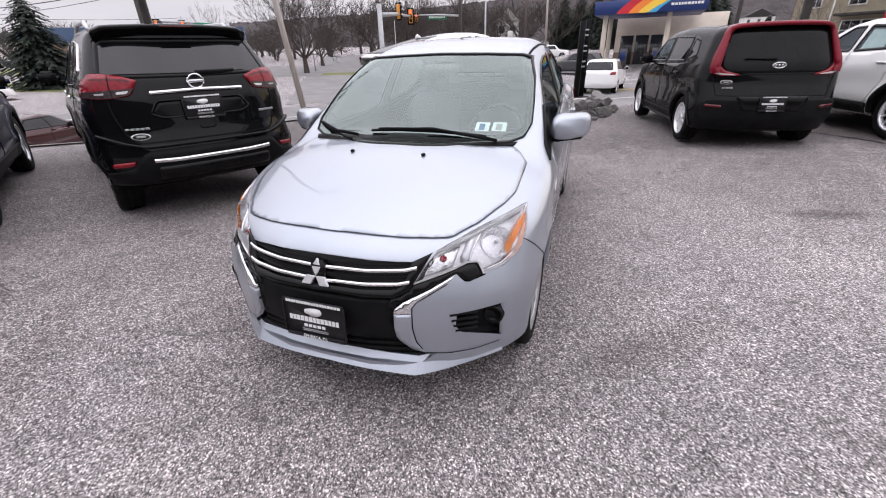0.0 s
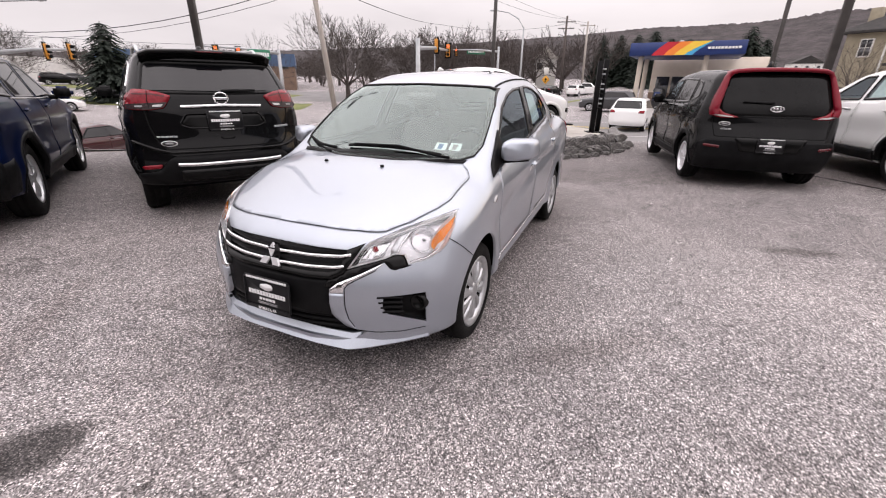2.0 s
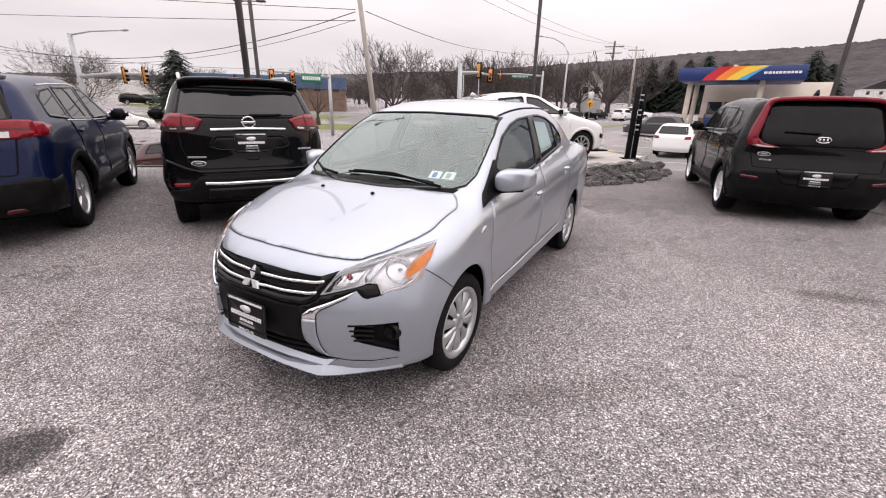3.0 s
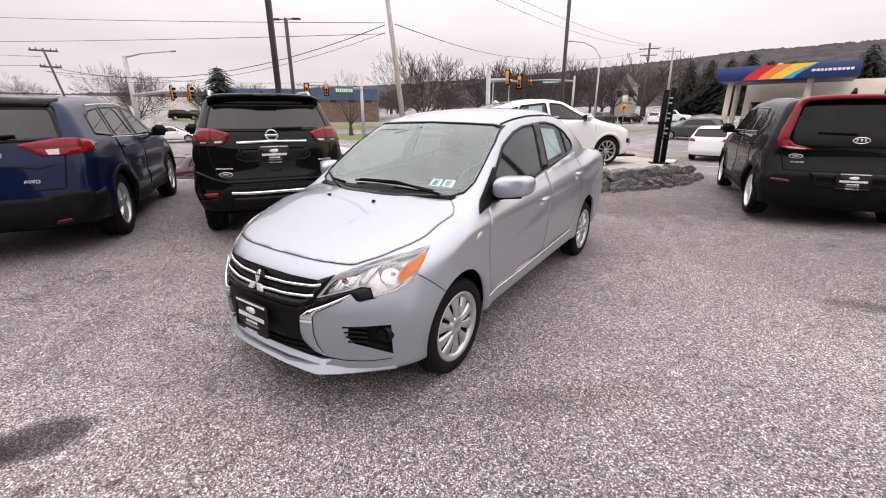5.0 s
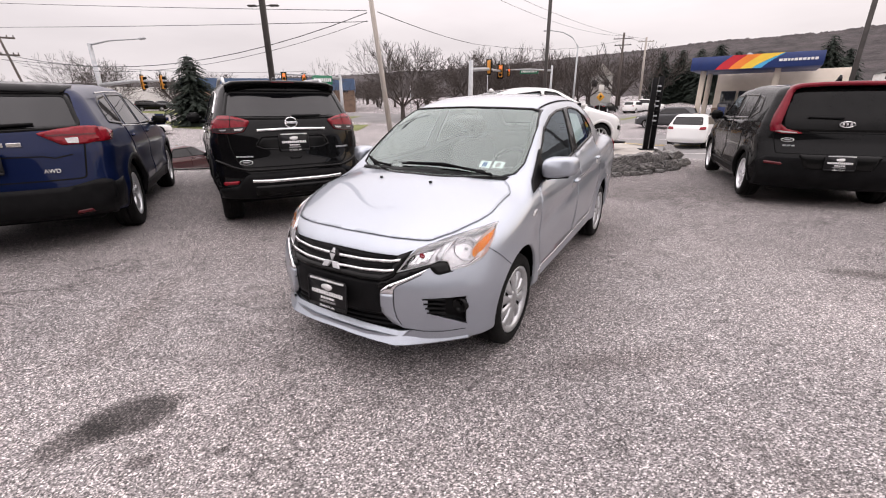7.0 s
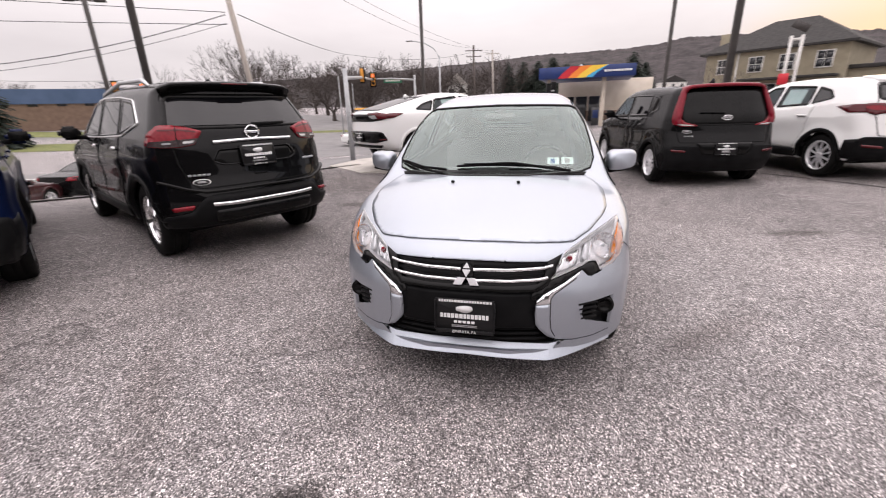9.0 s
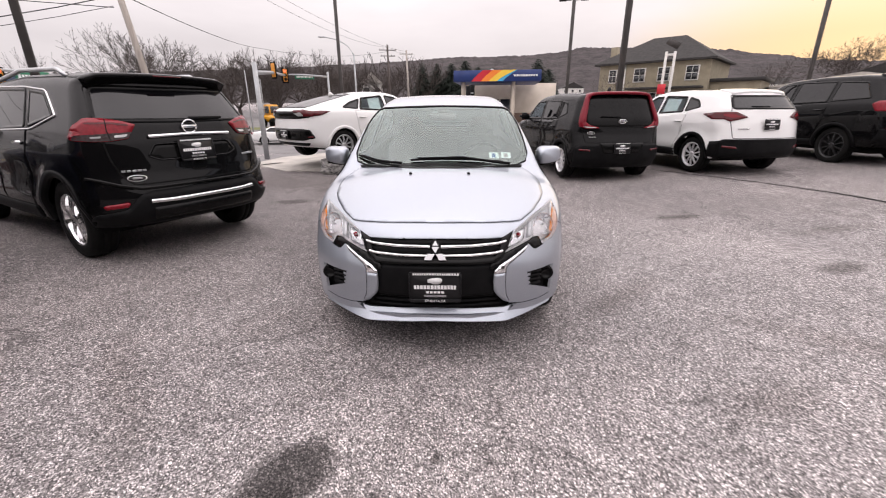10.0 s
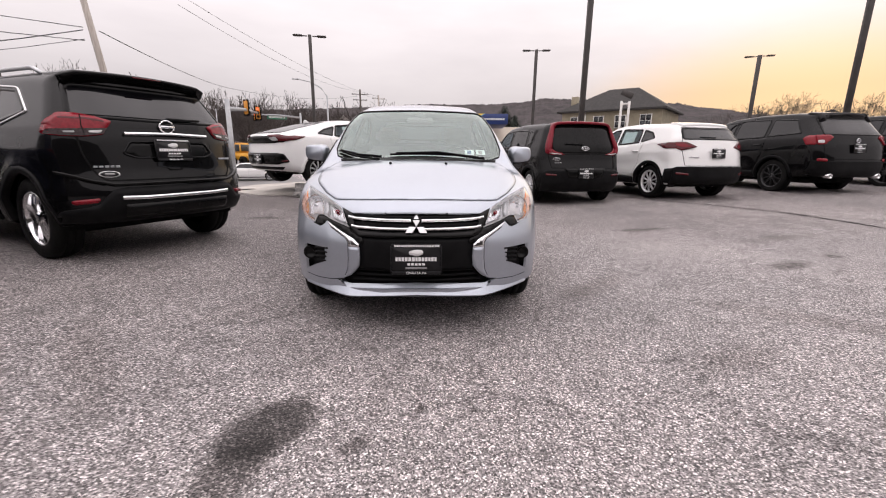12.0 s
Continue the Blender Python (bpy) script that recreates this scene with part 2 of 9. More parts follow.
def tube(bm, points, radii, n=8):
    """A round bar along points, with a radius each."""
    pts = [Vector(p) for p in points]
    rings = []
    for i, p in enumerate(pts):
        d = (pts[min(i + 1, len(pts) - 1)] - pts[max(i - 1, 0)]).normalized()
        u = d.orthogonal().normalized() if abs(d.z) < 0.9 else Vector((1, 0, 0))
        u = (u - d * u.dot(d)).normalized()
        w = d.cross(u)
        r = radii[i] if hasattr(radii, "__len__") else radii
        rings.append([bm.verts.new(p + (u * math.cos(2 * math.pi * k / n) + w * math.sin(2 * math.pi * k / n)) * r) for k in range(n)])
    for a, b in zip(rings, rings[1:]):
        for k in range(n):
            bm.faces.new((a[k], a[(k + 1) % n], b[(k + 1) % n], b[k]))
    bm.faces.new(rings[0][::-1])
    bm.faces.new(rings[-1])
    return bm


def curve(pairs, soft=0.05):
    """A smooth curve through rough (place, value) pairs."""
    a = np.array([p[0] for p in pairs], float)
    b = np.array([p[1] for p in pairs], float)
    lo, hi, step = a[0] - 0.6, a[-1] + 0.6, 0.01
    g = np.arange(lo, hi, step)
    v = np.interp(g, a, b)
    if soft:
        k = np.exp(-0.5 * (np.arange(-30, 31) * step / soft) ** 2)
        pad = np.pad(v, 30, mode="edge")
        v = np.convolve(pad, k / k.sum(), mode="valid")
    return lambda q: np.interp(q, g, v)


def inside(poly, pts):
    """Which of the points lie inside a polygon."""
    px, py = np.array(poly).T
    x, y = pts[:, 0], pts[:, 1]
    ins = np.zeros(len(pts), bool)
    j = len(px) - 1
    for i in range(len(px)):
        c = ((py[i] > y) != (py[j] > y)) & (x < (px[j] - px[i]) * (y - py[i]) / (py[j] - py[i] + 1e-12) + px[i])
        ins ^= c
        j = i
    return ins


def rounded(poly, r=0.03, n=4):
    """The polygon with its corners rounded."""
    out = []
    m = len(poly)
    for i in range(m):
        a, b, c = (np.array(poly[(i + k) % m], float) for k in (-1, 0, 1))
        d1, d2 = a - b, c - b
        l1, l2 = np.linalg.norm(d1), np.linalg.norm(d2)
        q = min(r, 0.45 * l1, 0.45 * l2)
        p1, p2 = b + d1 / l1 * q, b + d2 / l2 * q
        for k in range(n + 1):
            t = k / n
            out.append(tuple((1 - t) ** 2 * p1 + 2 * t * (1 - t) * b + t * t * p2))
    return out


def resample(poly, step):
    out = []
    m = len(poly)
    for i in range(m):
        a, b = np.array(poly[i], float), np.array(poly[(i + 1) % m], float)
        k = max(1, int(np.ceil(np.linalg.norm(b - a) / step)))
        out += [tuple(a + (b - a) * t / k) for t in range(k)]
    return out


def area2(poly):
    p = np.array(poly)
    q = np.roll(p, -1, axis=0)
    return float(np.sum(p[:, 0] * q[:, 1] - q[:, 0] * p[:, 1]))


def offset_poly(poly, d):
    """The polygon grown by d (shrunk where d is below zero)."""
    p = np.array(poly, float)
    if area2(poly) < 0:
        d = -d
    a, b = np.roll(p, 1, axis=0), np.roll(p, -1, axis=0)
    e1, e2 = p - a, b - p
    e1 /= np.linalg.norm(e1, axis=1, keepdims=True) + 1e-9
    e2 /= np.linalg.norm(e2, axis=1, keepdims=True) + 1e-9
    n1 = np.stack([e1[:, 1], -e1[:, 0]], 1)
    n2 = np.stack([e2[:, 1], -e2[:, 0]], 1)
    m = n1 + n2
    m /= np.linalg.norm(m, axis=1, keepdims=True) + 1e-9
    k = np.clip(np.sum(m * n1, axis=1, keepdims=True), 0.5, 1)
    return [tuple(q) for q in p + m * d / k]


from mathutils.bvhtree import BVHTree
from mathutils.geometry import delaunay_2d_cdt


class Shell:
    """The skin of a car: front at y = 0, length along +y, ground at z = 0."""

    def __init__(self, length, width, top, belt, bottom, roof=0.72, hood=0.88, nose=(0.5, 2.8), tail=(0.45, 3.2), lean_f=((0, 0), (2, 0)), lean_r=((0, 0), (2, 0)), fade_f=0.45, fade_r=0.6, tuck=0.9, du=0.03, nv=44, soft=0.05, waist=0.985, crease=None, taper=None):
        self.length = length
        T, B, Z = curve(top, soft), curve(belt, 0.06), curve(bottom, 0.05)
        C = curve(crease, 0.06) if crease else None
        P = curve(taper, 0.2) if taper else None
        lf, lr = curve(lean_f, 0.03), curve(lean_r, 0.03)
        na, nn = nose
        ta, tn = tail
        s = np.linspace(0, 1, int(na / du * 1.3))
        front = na * s ** 1.8
        s = np.linspace(0, 1, int(ta / du * 1.3))
        back = length - ta * s ** 1.8
        mid = np.linspace(na, length - ta, int((length - na - ta) / du))
        ys = np.concatenate([front, mid[1:-1], back[::-1]])
        grid = []
        for y in ys:
            r = 1.0
            if y < na:
                r = (1 - (1 - y / na) ** nn) ** (1 / nn)
            if y > length - ta:
                r = (1 - (1 - (length - y) / ta) ** tn) ** (1 / tn)
            r = max(r, 0.0)
            w = width / 2 * r * (float(P(y)) if P is not None else 1.0)
            t, b, z = float(T(y)), float(B(y)), float(Z(y))
            b = min(b, t - 0.02)
            h = b - z
            g = min(max((t - b) / 0.42, 0), 1)
            g = g * g * (3 - 2 * g)
            wr = w * (hood + (roof - hood) * g)
            d = min(0.06, 0.45 * (t - b))
            up = t - b
            wb = w * 0.955
            ctrl = [(w * tuck * 0.9, z), (w * tuck, z + 0.005), (w * 0.965, z + 0.12 * h), (w * waist, z + 0.38 * h), (w, z + 0.68 * h), (w * 0.992, z + 0.86 * h),
                    (w * 0.972, b - 0.012), (wb - 0.015 * w * (1 - g), b + (0.02 + 0.16 * (1 - g)) * up), (wb + (wr - wb) * (0.35 + 0.15 * (1 - g)), b + (0.32 + 0.18 * (1 - g)) * up), (wb + (wr - wb) * 0.72, b + 0.66 * up),
                    (wr, t - d), (wr * 0.93, t - 0.42 * d), (wr * 0.72, t - 0.16 * d), (wr * 0.36, t - 0.03 * d), (0, t)]
            if C is not None:
                k = min(float(C(y)), b - 0.05)
                ctrl[2:7] = [(w * 0.955, z + 0.10 * h), (w * 0.970, z + 0.5 * (k - z)), (w * 0.982, k - 0.05), (w * 1.004, k - 0.004), (w * 1.004, k), (w * 0.996, k + 0.012), (w * 0.982, 0.5 * (k + b) - 0.02 * (1 - g)), (w * 0.966, b - 0.012 - 0.03 * (1 - g))]
            c = np.array([ctrl[0], ctrl[0], *ctrl, ctrl[-1], ctrl[-1]], float)
            c[-1] = (-ctrl[-2][0] * 0, t)
            u = np.linspace(0, len(c) - 3 - 1e-6, nv)
            i = u.astype(int)
            f = (u - i)[:, None]
            q = ((1 - f) ** 3 * c[i] + (3 * f ** 3 - 6 * f ** 2 + 4) * c[i + 1] + (-3 * f ** 3 + 3 * f ** 2 + 3 * f + 1) * c[i + 2] + f ** 3 * c[np.minimum(i + 3, len(c) - 1)]) / 6
            q[-1, 0] = 0
            yy = y + lf(q[:, 1]) * np.exp(-(y / fade_f) ** 2) - lr(q[:, 1]) * np.exp(-((length - y) / fade_r) ** 2)
            grid.append(np.column_stack([q[:, 0], yy, q[:, 1]]))
        self.bm = bm = bmesh.new()
        cols = []
        for ring in grid:
            right = [bm.verts.new(p) for p in ring]
            left = [bm.verts.new((-p[0], p[1], p[2])) for p in ring[:-1]]
            cols.append(left + right[::-1])
        for a, b in zip(cols, cols[1:]):
            for k in range(len(a) - 1):
                bm.faces.new((a[k], b[k], b[k + 1], a[k + 1]))
        # order: left bottom ... left top, centre, right top ... right bottom
        bmesh.ops.remove_doubles(bm, verts=bm.verts, dist=0.0008)
        bmesh.ops.recalc_face_normals(bm, faces=bm.faces)
        bm.normal_update()
        self.tree = BVHTree.FromBMesh(bm)

    def cast(self, p, axis, side=1):
        a, b = p
        o, d = {"side": ((side * 3, a, b), (-side, 0, 0)), "front": ((a, -3, b), (0, 1, 0)), "rear": ((a, self.length + 3, b), (0, -1, 0)), "top": ((a, b, 4), (0, 0, -1))}[axis]
        loc, nor, idx, dist = self.tree.ray_cast(Vector(o), Vector(d))
        self.met = loc is not None and not (axis == "side" and loc.x * side < 0.25)
        if loc is None:
            guess = {"side": (side * 0.8, a, b), "front": (a, 0.3, b), "rear": (a, self.length - 0.3, b), "top": (a, b, 1.0)}[axis]
            loc, nor, idx, dist = self.tree.find_nearest(Vector(guess))
        if nor.dot(Vector(d)) > 0:
            nor = -nor
        return loc, nor, Vector(d)

    def patch(self, poly, axis, off=0.003, side=1, res=0.03, rim=0.006, cull=0.12):
        """A skin piece that follows the shell inside a polygon, lifted by off, with a rim that goes back in."""
        edge = resample(poly, res)
        p = np.array(edge)
        lo, hi = p.min(0), p.max(0)
        gx, gy = np.meshgrid(np.arange(lo[0] + res / 2, hi[0], res), np.arange(lo[1] + res / 2, hi[1], res))
        pts = np.column_stack([gx.ravel(), gy.ravel()])
        if len(pts):
            pts = pts[inside(offset_poly(edge, -res * 0.4), pts)]
        allp = [Vector(q) for q in edge] + [Vector(q) for q in pts]
        n = len(edge)
        vs, es, fs, *_ = delaunay_2d_cdt(allp, [(i, (i + 1) % n) for i in range(n)], [], 1, 1e-5)
        bm = bmesh.new()
        made, back = [], []
        good = []
        for v in vs:
            loc, nor, d = self.cast(v, axis, side)
            made.append(bm.verts.new(loc + nor * off))
            back.append((loc + nor * (off - rim)))
            good.append(self.met and abs(nor.dot(d)) > cull)
        for f in fs:
            if all(good[i] for i in f):
                try:
                    bm.faces.new([made[i] for i in f])
                except ValueError:
                    pass
        if rim:
            inner = {}
            for e in [e for e in bm.edges if len(e.link_faces) == 1]:
                q = []
                for v in e.verts:
                    if v not in inner:
                        inner[v] = bm.verts.new(back[made.index(v)])
                    q.append(inner[v])
                bm.faces.new((e.verts[0], e.verts[1], q[1], q[0]))
        bmesh.ops.delete(bm, geom=[v for v in bm.verts if not v.link_faces], context="VERTS")
        bmesh.ops.recalc_face_normals(bm, faces=bm.faces)
        return bm

    def ring(self, outer, wide, axis, off=0.001, side=1, res=0.03, closed=True, thick=0.0):
        """A band of even width along the inside of a polygon (or along an open line)."""
        if closed:
            edge = resample(outer, res)
            inner = offset_poly(edge, -wide)
        else:
            edge, inner = [], []
            pts = np.array(outer, float)
            for i in range(len(pts) - 1):
                k = max(1, int(np.ceil(np.linalg.norm(pts[i + 1] - pts[i]) / res)))
                edge += [tuple(pts[i] + (pts[i + 1] - pts[i]) * t / k) for t in range(k)]
            edge.append(tuple(pts[-1]))
            q = np.array(edge)
            t = np.gradient(q, axis=0)
            t /= np.linalg.norm(t, axis=1, keepdims=True) + 1e-9
            inner = [tuple(v) for v in q + np.column_stack([-t[:, 1], t[:, 0]]) * wide / 2]
            edge = [tuple(v) for v in q - np.column_stack([-t[:, 1], t[:, 0]]) * wide / 2]
        bm = bmesh.new()
        a, b, a0, b0 = [], [], [], []
        for p, q in zip(edge, inner):
            l, n, d = self.cast(p, axis, side)
            a.append(bm.verts.new(l + n * off))
            l2, n2, d = self.cast(q, axis, side)
            b.append(bm.verts.new(l2 + n2 * off))
            if thick:
                a0.append(bm.verts.new(l + n * (off - thick)))
                b0.append(bm.verts.new(l2 + n2 * (off - thick)))
        m = len(a)
        for i in range(m if closed else m - 1):
            j = (i + 1) % m
            bm.faces.new((a[i], a[j], b[j], b[i]))
            if thick:
                bm.faces.new((a[j], a[i], a0[i], a0[j]))
                bm.faces.new((b[i], b[j], b0[j], b0[i]))
        bmesh.ops.recalc_face_normals(bm, faces=bm.faces)
        return bm

    def cut(self, poly, axis, side=1, test=None):
        """Open the skin inside a polygon."""
        drop = []
        self.bm.faces.ensure_lookup_table()
        cen = np.array([f.calc_center_median() for f in self.bm.faces])
        nor = np.array([f.normal for f in self.bm.faces])
        if axis == "side":
            two, ok = cen[:, 1:], (cen[:, 0] * side > 0.1)
        elif axis == "front":
            two, ok = cen[:, [0, 2]], (cen[:, 1] < self.length * 0.5)
        elif axis == "rear":
            two, ok = cen[:, [0, 2]], (cen[:, 1] > self.length * 0.5)
        else:
            two, ok = cen[:, :2], cen[:, 2] > 0.5
        if test is not None:
            ok &= test(cen, nor)
        hit = inside(poly, two) & ok
        bmesh.ops.delete(self.bm, geom=[f for f, h in zip(list(self.bm.faces), hit) if h], context="FACES")


def mirror(poly):
    return [(-a, b) for a, b in poly][::-1]


def circle(c, r, n=40, a0=0.0, a1=360.0):
    return [(c[0] + r * math.cos(radians(a0 + (a1 - a0) * i / n)), c[1] + r * math.sin(radians(a0 + (a1 - a0) * i / n))) for i in range(n)]


def text_bm(words, size, depth=0.001):
    """The words as a mesh, centred, standing in the x-z plane and read from -y."""
    cu = bpy.data.curves.new("words", "FONT")
    cu.body, cu.size, cu.extrude, cu.align_x, cu.align_y = words, size, depth, "CENTER", "CENTER"
    ob = bpy.data.objects.new("words", cu)
    scene.collection.objects.link(ob)
    bpy.context.view_layer.update()
    me = bpy.data.meshes.new_from_object(ob.evaluated_get(bpy.context.evaluated_depsgraph_get()))
    bm = bmesh.new()
    bm.from_mesh(me)
    bmesh.ops.transform(bm, matrix=Matrix.Rotation(radians(90), 4, "X"), verts=bm.verts)
    bpy.data.objects.remove(ob)
    bpy.data.meshes.remove(me)
    bpy.data.curves.remove(cu)
    return bm


def bevelled_poly(poly, depth, bevel=0.003):
    """A flat plate with this outline in x-z, facing -y, with eased edges."""
    bm = bmesh.new()
    f = bm.faces.new([bm.verts.new((a, 0, b)) for a, b in poly])
    r = bmesh.ops.extrude_face_region(bm, geom=[f])
    bmesh.ops.translate(bm, vec=(0, depth, 0), verts=[v for v in r["geom"] if isinstance(v, bmesh.types.BMVert)])
    bmesh.ops.recalc_face_normals(bm, faces=bm.faces)
    if bevel:
        bmesh.ops.bevel(bm, geom=list(bm.edges), offset=bevel, segments=1, affect="EDGES", clamp_overlap=True)
    return bm


def ease(x):
    x = min(max(x, 0.0), 1.0)
    return x * x * (3 - 2 * x)


EDGE = curve([(-40, -11), (-14, -0.2), (-9, 3.0), (-8, 3.75), (-7.2, 4.5), (-5.8, 6.7), (-3.5, 10.0), (1.6, 11.2), (6, 13.0), (16, 13.0), (40, 11.0)], 0.25)


def height(x, y):
    """The lie of the land: the lot almost flat, a bank down to the road, the far side rising again."""
    z = 0.032 * max(0.0, min(x, 14) - 1.0) * ease((y - 0.5) / 4)
    z += 0.09 * ease((-x - 0.9) / 2.0)
    e = y - float(EDGE(x))
    d = math.hypot(x, y)
    z -= (0.80 + 0.80 * ease((-x - 2) / 6)) * ease(e / 5.0)
    if e > 0:
        z += 0.042 * max(0.0, min(d, 90) - 33) + 0.02 * max(0.0, d - 90)
    return z


# ---- wheels ----
def wheel(parent, name, x, y, r, style, side, rim_r=None, width=0.2):
    """A wheel whose outer face looks to +x (side 1) or -x (side -1)."""
    rr = rim_r or r * 0.68
    h = width / 2
    bm = bmesh.new()
    lathe(bm, [(rr, h * 0.80), (rr + 0.008, h * 0.96), (rr + 0.03, h), (r - 0.035, h * 0.99), (r - 0.012, h * 0.88), (r - 0.002, h * 0.66), (r, h * 0.3), (r - 0.006, h * 0.28), (r - 0.006, h * 0.22), (r, h * 0.2),
               (r, -h * 0.2), (r - 0.006, -h * 0.22), (r - 0.006, -h * 0.28), (r, -h * 0.3), (r - 0.012, -h * 0.88), (r - 0.035, -h), (rr, -h * 0.9)], 48)
    mat = {"cover": SATIN, "alloy": CHROME, "ten": BADGE, "five": SATIN, "dark": DARKRIM, "aero": SATIN}[style]
    rim = bmesh.new()
    lathe(rim, [(rr + 0.002, h * 0.80), (rr + 0.004, h * 0.93), (rr - 0.006, h * 0.95), *(((rr - 0.030, h * 0.78), (rr - 0.034, h * 0.62)) if style == "cover" else ((rr - 0.018, h * 0.82),)), (rr - 0.026, h * 0.3), (rr - 0.03, -h * 0.9)], 48)
    spokes = bmesh.new()
    blades = []
    count, wide, deep, twin = {"cover": (10, 0.048, 0.012, False), "alloy": (5, 0.040, 0.03, True), "ten": (10, 0.028, 0.03, False), "five": (5, 0.07, 0.03, False), "dark": (10, 0.03, 0.03, False), "aero": (10, 0.034, 0.02, False)}[style]
    for k in range(count):
        a = 2 * math.pi * k / count
        for s in ((-1, 1) if twin else (0,)):
            sp = bmesh.new()
            o = s * wide * (0.72 if style != "cover" else 0.62)
            r0, r1 = 0.035, rr - 0.012
            pts = []
            for q, rad in enumerate((r0, (r0 + r1) * 0.5, r1)):
                off = o * (0.35 + 0.65 * q / 2) if twin else 0
                half = wide * (0.5 if q else 0.42) * (1.0 if style != "five" else 1 + 0.2 * q)
                face = h * (0.80 - 0.10 * (q == 2) + 0.03 * (q == 1))
                if style == "cover":
                    half = (0.0085, 0.026, 0.046)[q]
                pts.append((rad, off, half, face))
            rows = []
            for rad, off, half, face in pts:
                rows.append([sp.verts.new((face - deep, off - half, rad)), sp.verts.new((face, off - half * 0.72, rad)), sp.verts.new((face + (0.004 if style == "cover" else 0.0), off, rad)), sp.verts.new((face, off + half * 0.72, rad)), sp.verts.new((face - deep, off + half, rad))])
            for u, v in zip(rows, rows[1:]):
                for i in range(4):
                    sp.faces.new((u[i], u[i + 1], v[i + 1], v[i]))
            bmesh.ops.rotate(sp, cent=(0, 0, 0), matrix=Matrix.Rotation(a, 3, "X"), verts=sp.verts)
            me = bpy.data.meshes.new("t")
            sp.to_mesh(me)
            if style == "cover":
                me.materials.append(mat)
                blades.append(me)
            else:
                spokes.from_mesh(me)
                bpy.data.meshes.remove(me)
            sp.free()
    hub = bmesh.new()
    lathe(hub, [(0.062, h * 0.62), (0.058, h * 0.80), (0.03, h * 0.88), (0.028, h * 0.86), (0.001, h * 0.87)], 24)
    dark = bmesh.new()
    lathe(dark, [(rr - 0.02, h * 0.42 if style != "cover" else h * 0.62), (0.10, h * 0.34 if style != "cover" else h * 0.60), (0.001, h * 0.34 if style != "cover" else h * 0.60)], 32)
    w = new(name, None)
    w.parent = parent
    w.matrix_basis = pose(x, y, r, 0, 0, 0 if side > 0 else 180)
    part("tyre", bm, TYRE, w)
    part("rim", rim, mat, w)
    if blades:
        spokes.free()
        for me in blades:
            b = new("spoke", me)
            b.parent = w
    else:
        part("spoke_star", spokes, mat, w, "bright spokes" if mat is not DARKRIM else "dark spokes", smooth=False)
    part("hub_cap", hub, mat, w)
    part("brake_drum", dark, SEAM, w)
    return w


def wheels(parent, sh, fo, wb, track, r, style, rim_r=None, lip=0.035, lip_mat=None, gap=0.045, width=0.2, inset=0.0, more=0.0):
    """Four wheels, with their arches opened, lipped and lined."""
    for y in (fo, fo + wb):
        for s in (1, -1):
            sh.cut(circle((y, r), r + gap + more, 60), "side", s, lambda c, n: (np.abs(c[:, 0]) > 0.4))
    for y, nm in ((fo, "front_wheel"), (fo + wb, "rear_wheel")):
        for s in (1, -1):
            arc = [(y + (r + gap + lip / 2 - 0.008) * math.cos(a), r + (r + gap + lip / 2 - 0.008) * math.sin(a)) for a in np.linspace(-0.10, math.pi + 0.10, 40)]
            part("wheel_arch", sh.ring(arc, lip + 0.012, "side", 0.012, s, closed=False, thick=0.045), lip_mat, parent)
            bm = bmesh.new()
            ring1, ring2 = [], []
            for a in np.linspace(-0.2, math.pi + 0.2, 24):
                p = ((r + gap) * math.cos(a), (r + gap) * math.sin(a))
                ring1.append(bm.verts.new((s * (track / 2 + 0.035), y + p[0], r + p[1])))
                ring2.append(bm.verts.new((s * (track / 2 - 0.26), y + p[0], r + p[1])))
            for i in range(23):
                bm.faces.new((ring1[i], ring1[i + 1], ring2[i + 1], ring2[i]))
            bm.faces.new(ring2)
            part("wheel_well", bm, SEAM, parent)
            wheel(parent, nm, s * (track / 2 - (inset if y > fo else 0.0)), y, r, style, s, rim_r, width)


def panel(sh, parent, name, poly, axis, mat, side=1, off=0.0025, gap=0.003, label="", res=0.03):
    """A body panel a little proud of the skin, with a dark gap round it."""
    part(name + "_gap", sh.ring(offset_poly(resample(poly, min(res, 0.04)), gap), gap + 0.004, axis, 0.0012, side, res=res), SEAM, parent)
    return part(name, sh.patch(poly, axis, off, side, res), mat, parent, label)


def seamed(sh, parent, name, poly, axis, mat, side=1, label="", res=0.02, off=0.0008):
    """A body panel flush with the skin, with an even dark seam along its edge."""
    ob = part(name, sh.patch(poly, axis, off, side, res, 0.002), mat, parent, label)
    part(name + "_seam", sh.ring(offset_poly(resample(poly, 0.01), 0.001), 0.0020, axis, off + 0.0024, side, res=0.01), SEAM, ob)
    return ob


def glazed(sh, parent, name, poly, axis, glass, side=1, frame_w=0.03, frame_mat=GLOSSBLACK, opening=True, grow=0.012, label=""):
    """A window: the skin opened, the pane set in, a dark band round it."""
    if opening:
        sh.cut(offset_poly(resample(poly, 0.03), -frame_w * 0.4), axis, side, (lambda c, n: c[:, 2] > 0.75) if axis != "side" else None)
    g = part(name, sh.patch(poly, axis, -0.001 if opening else 0.002, side, 0.035, 0), glass, parent, label)
    g.visible_shadow = False
    part(name + "_surround", sh.ring(offset_poly(resample(poly, 0.03), grow), frame_w + grow, axis, 0.0045, side, thick=0.01), frame_mat, g)
    return g


def bar(bm, x0, z0, x1, z1):
    box(bm, x0, x1, -0.001, 0.0005, z0, z1)


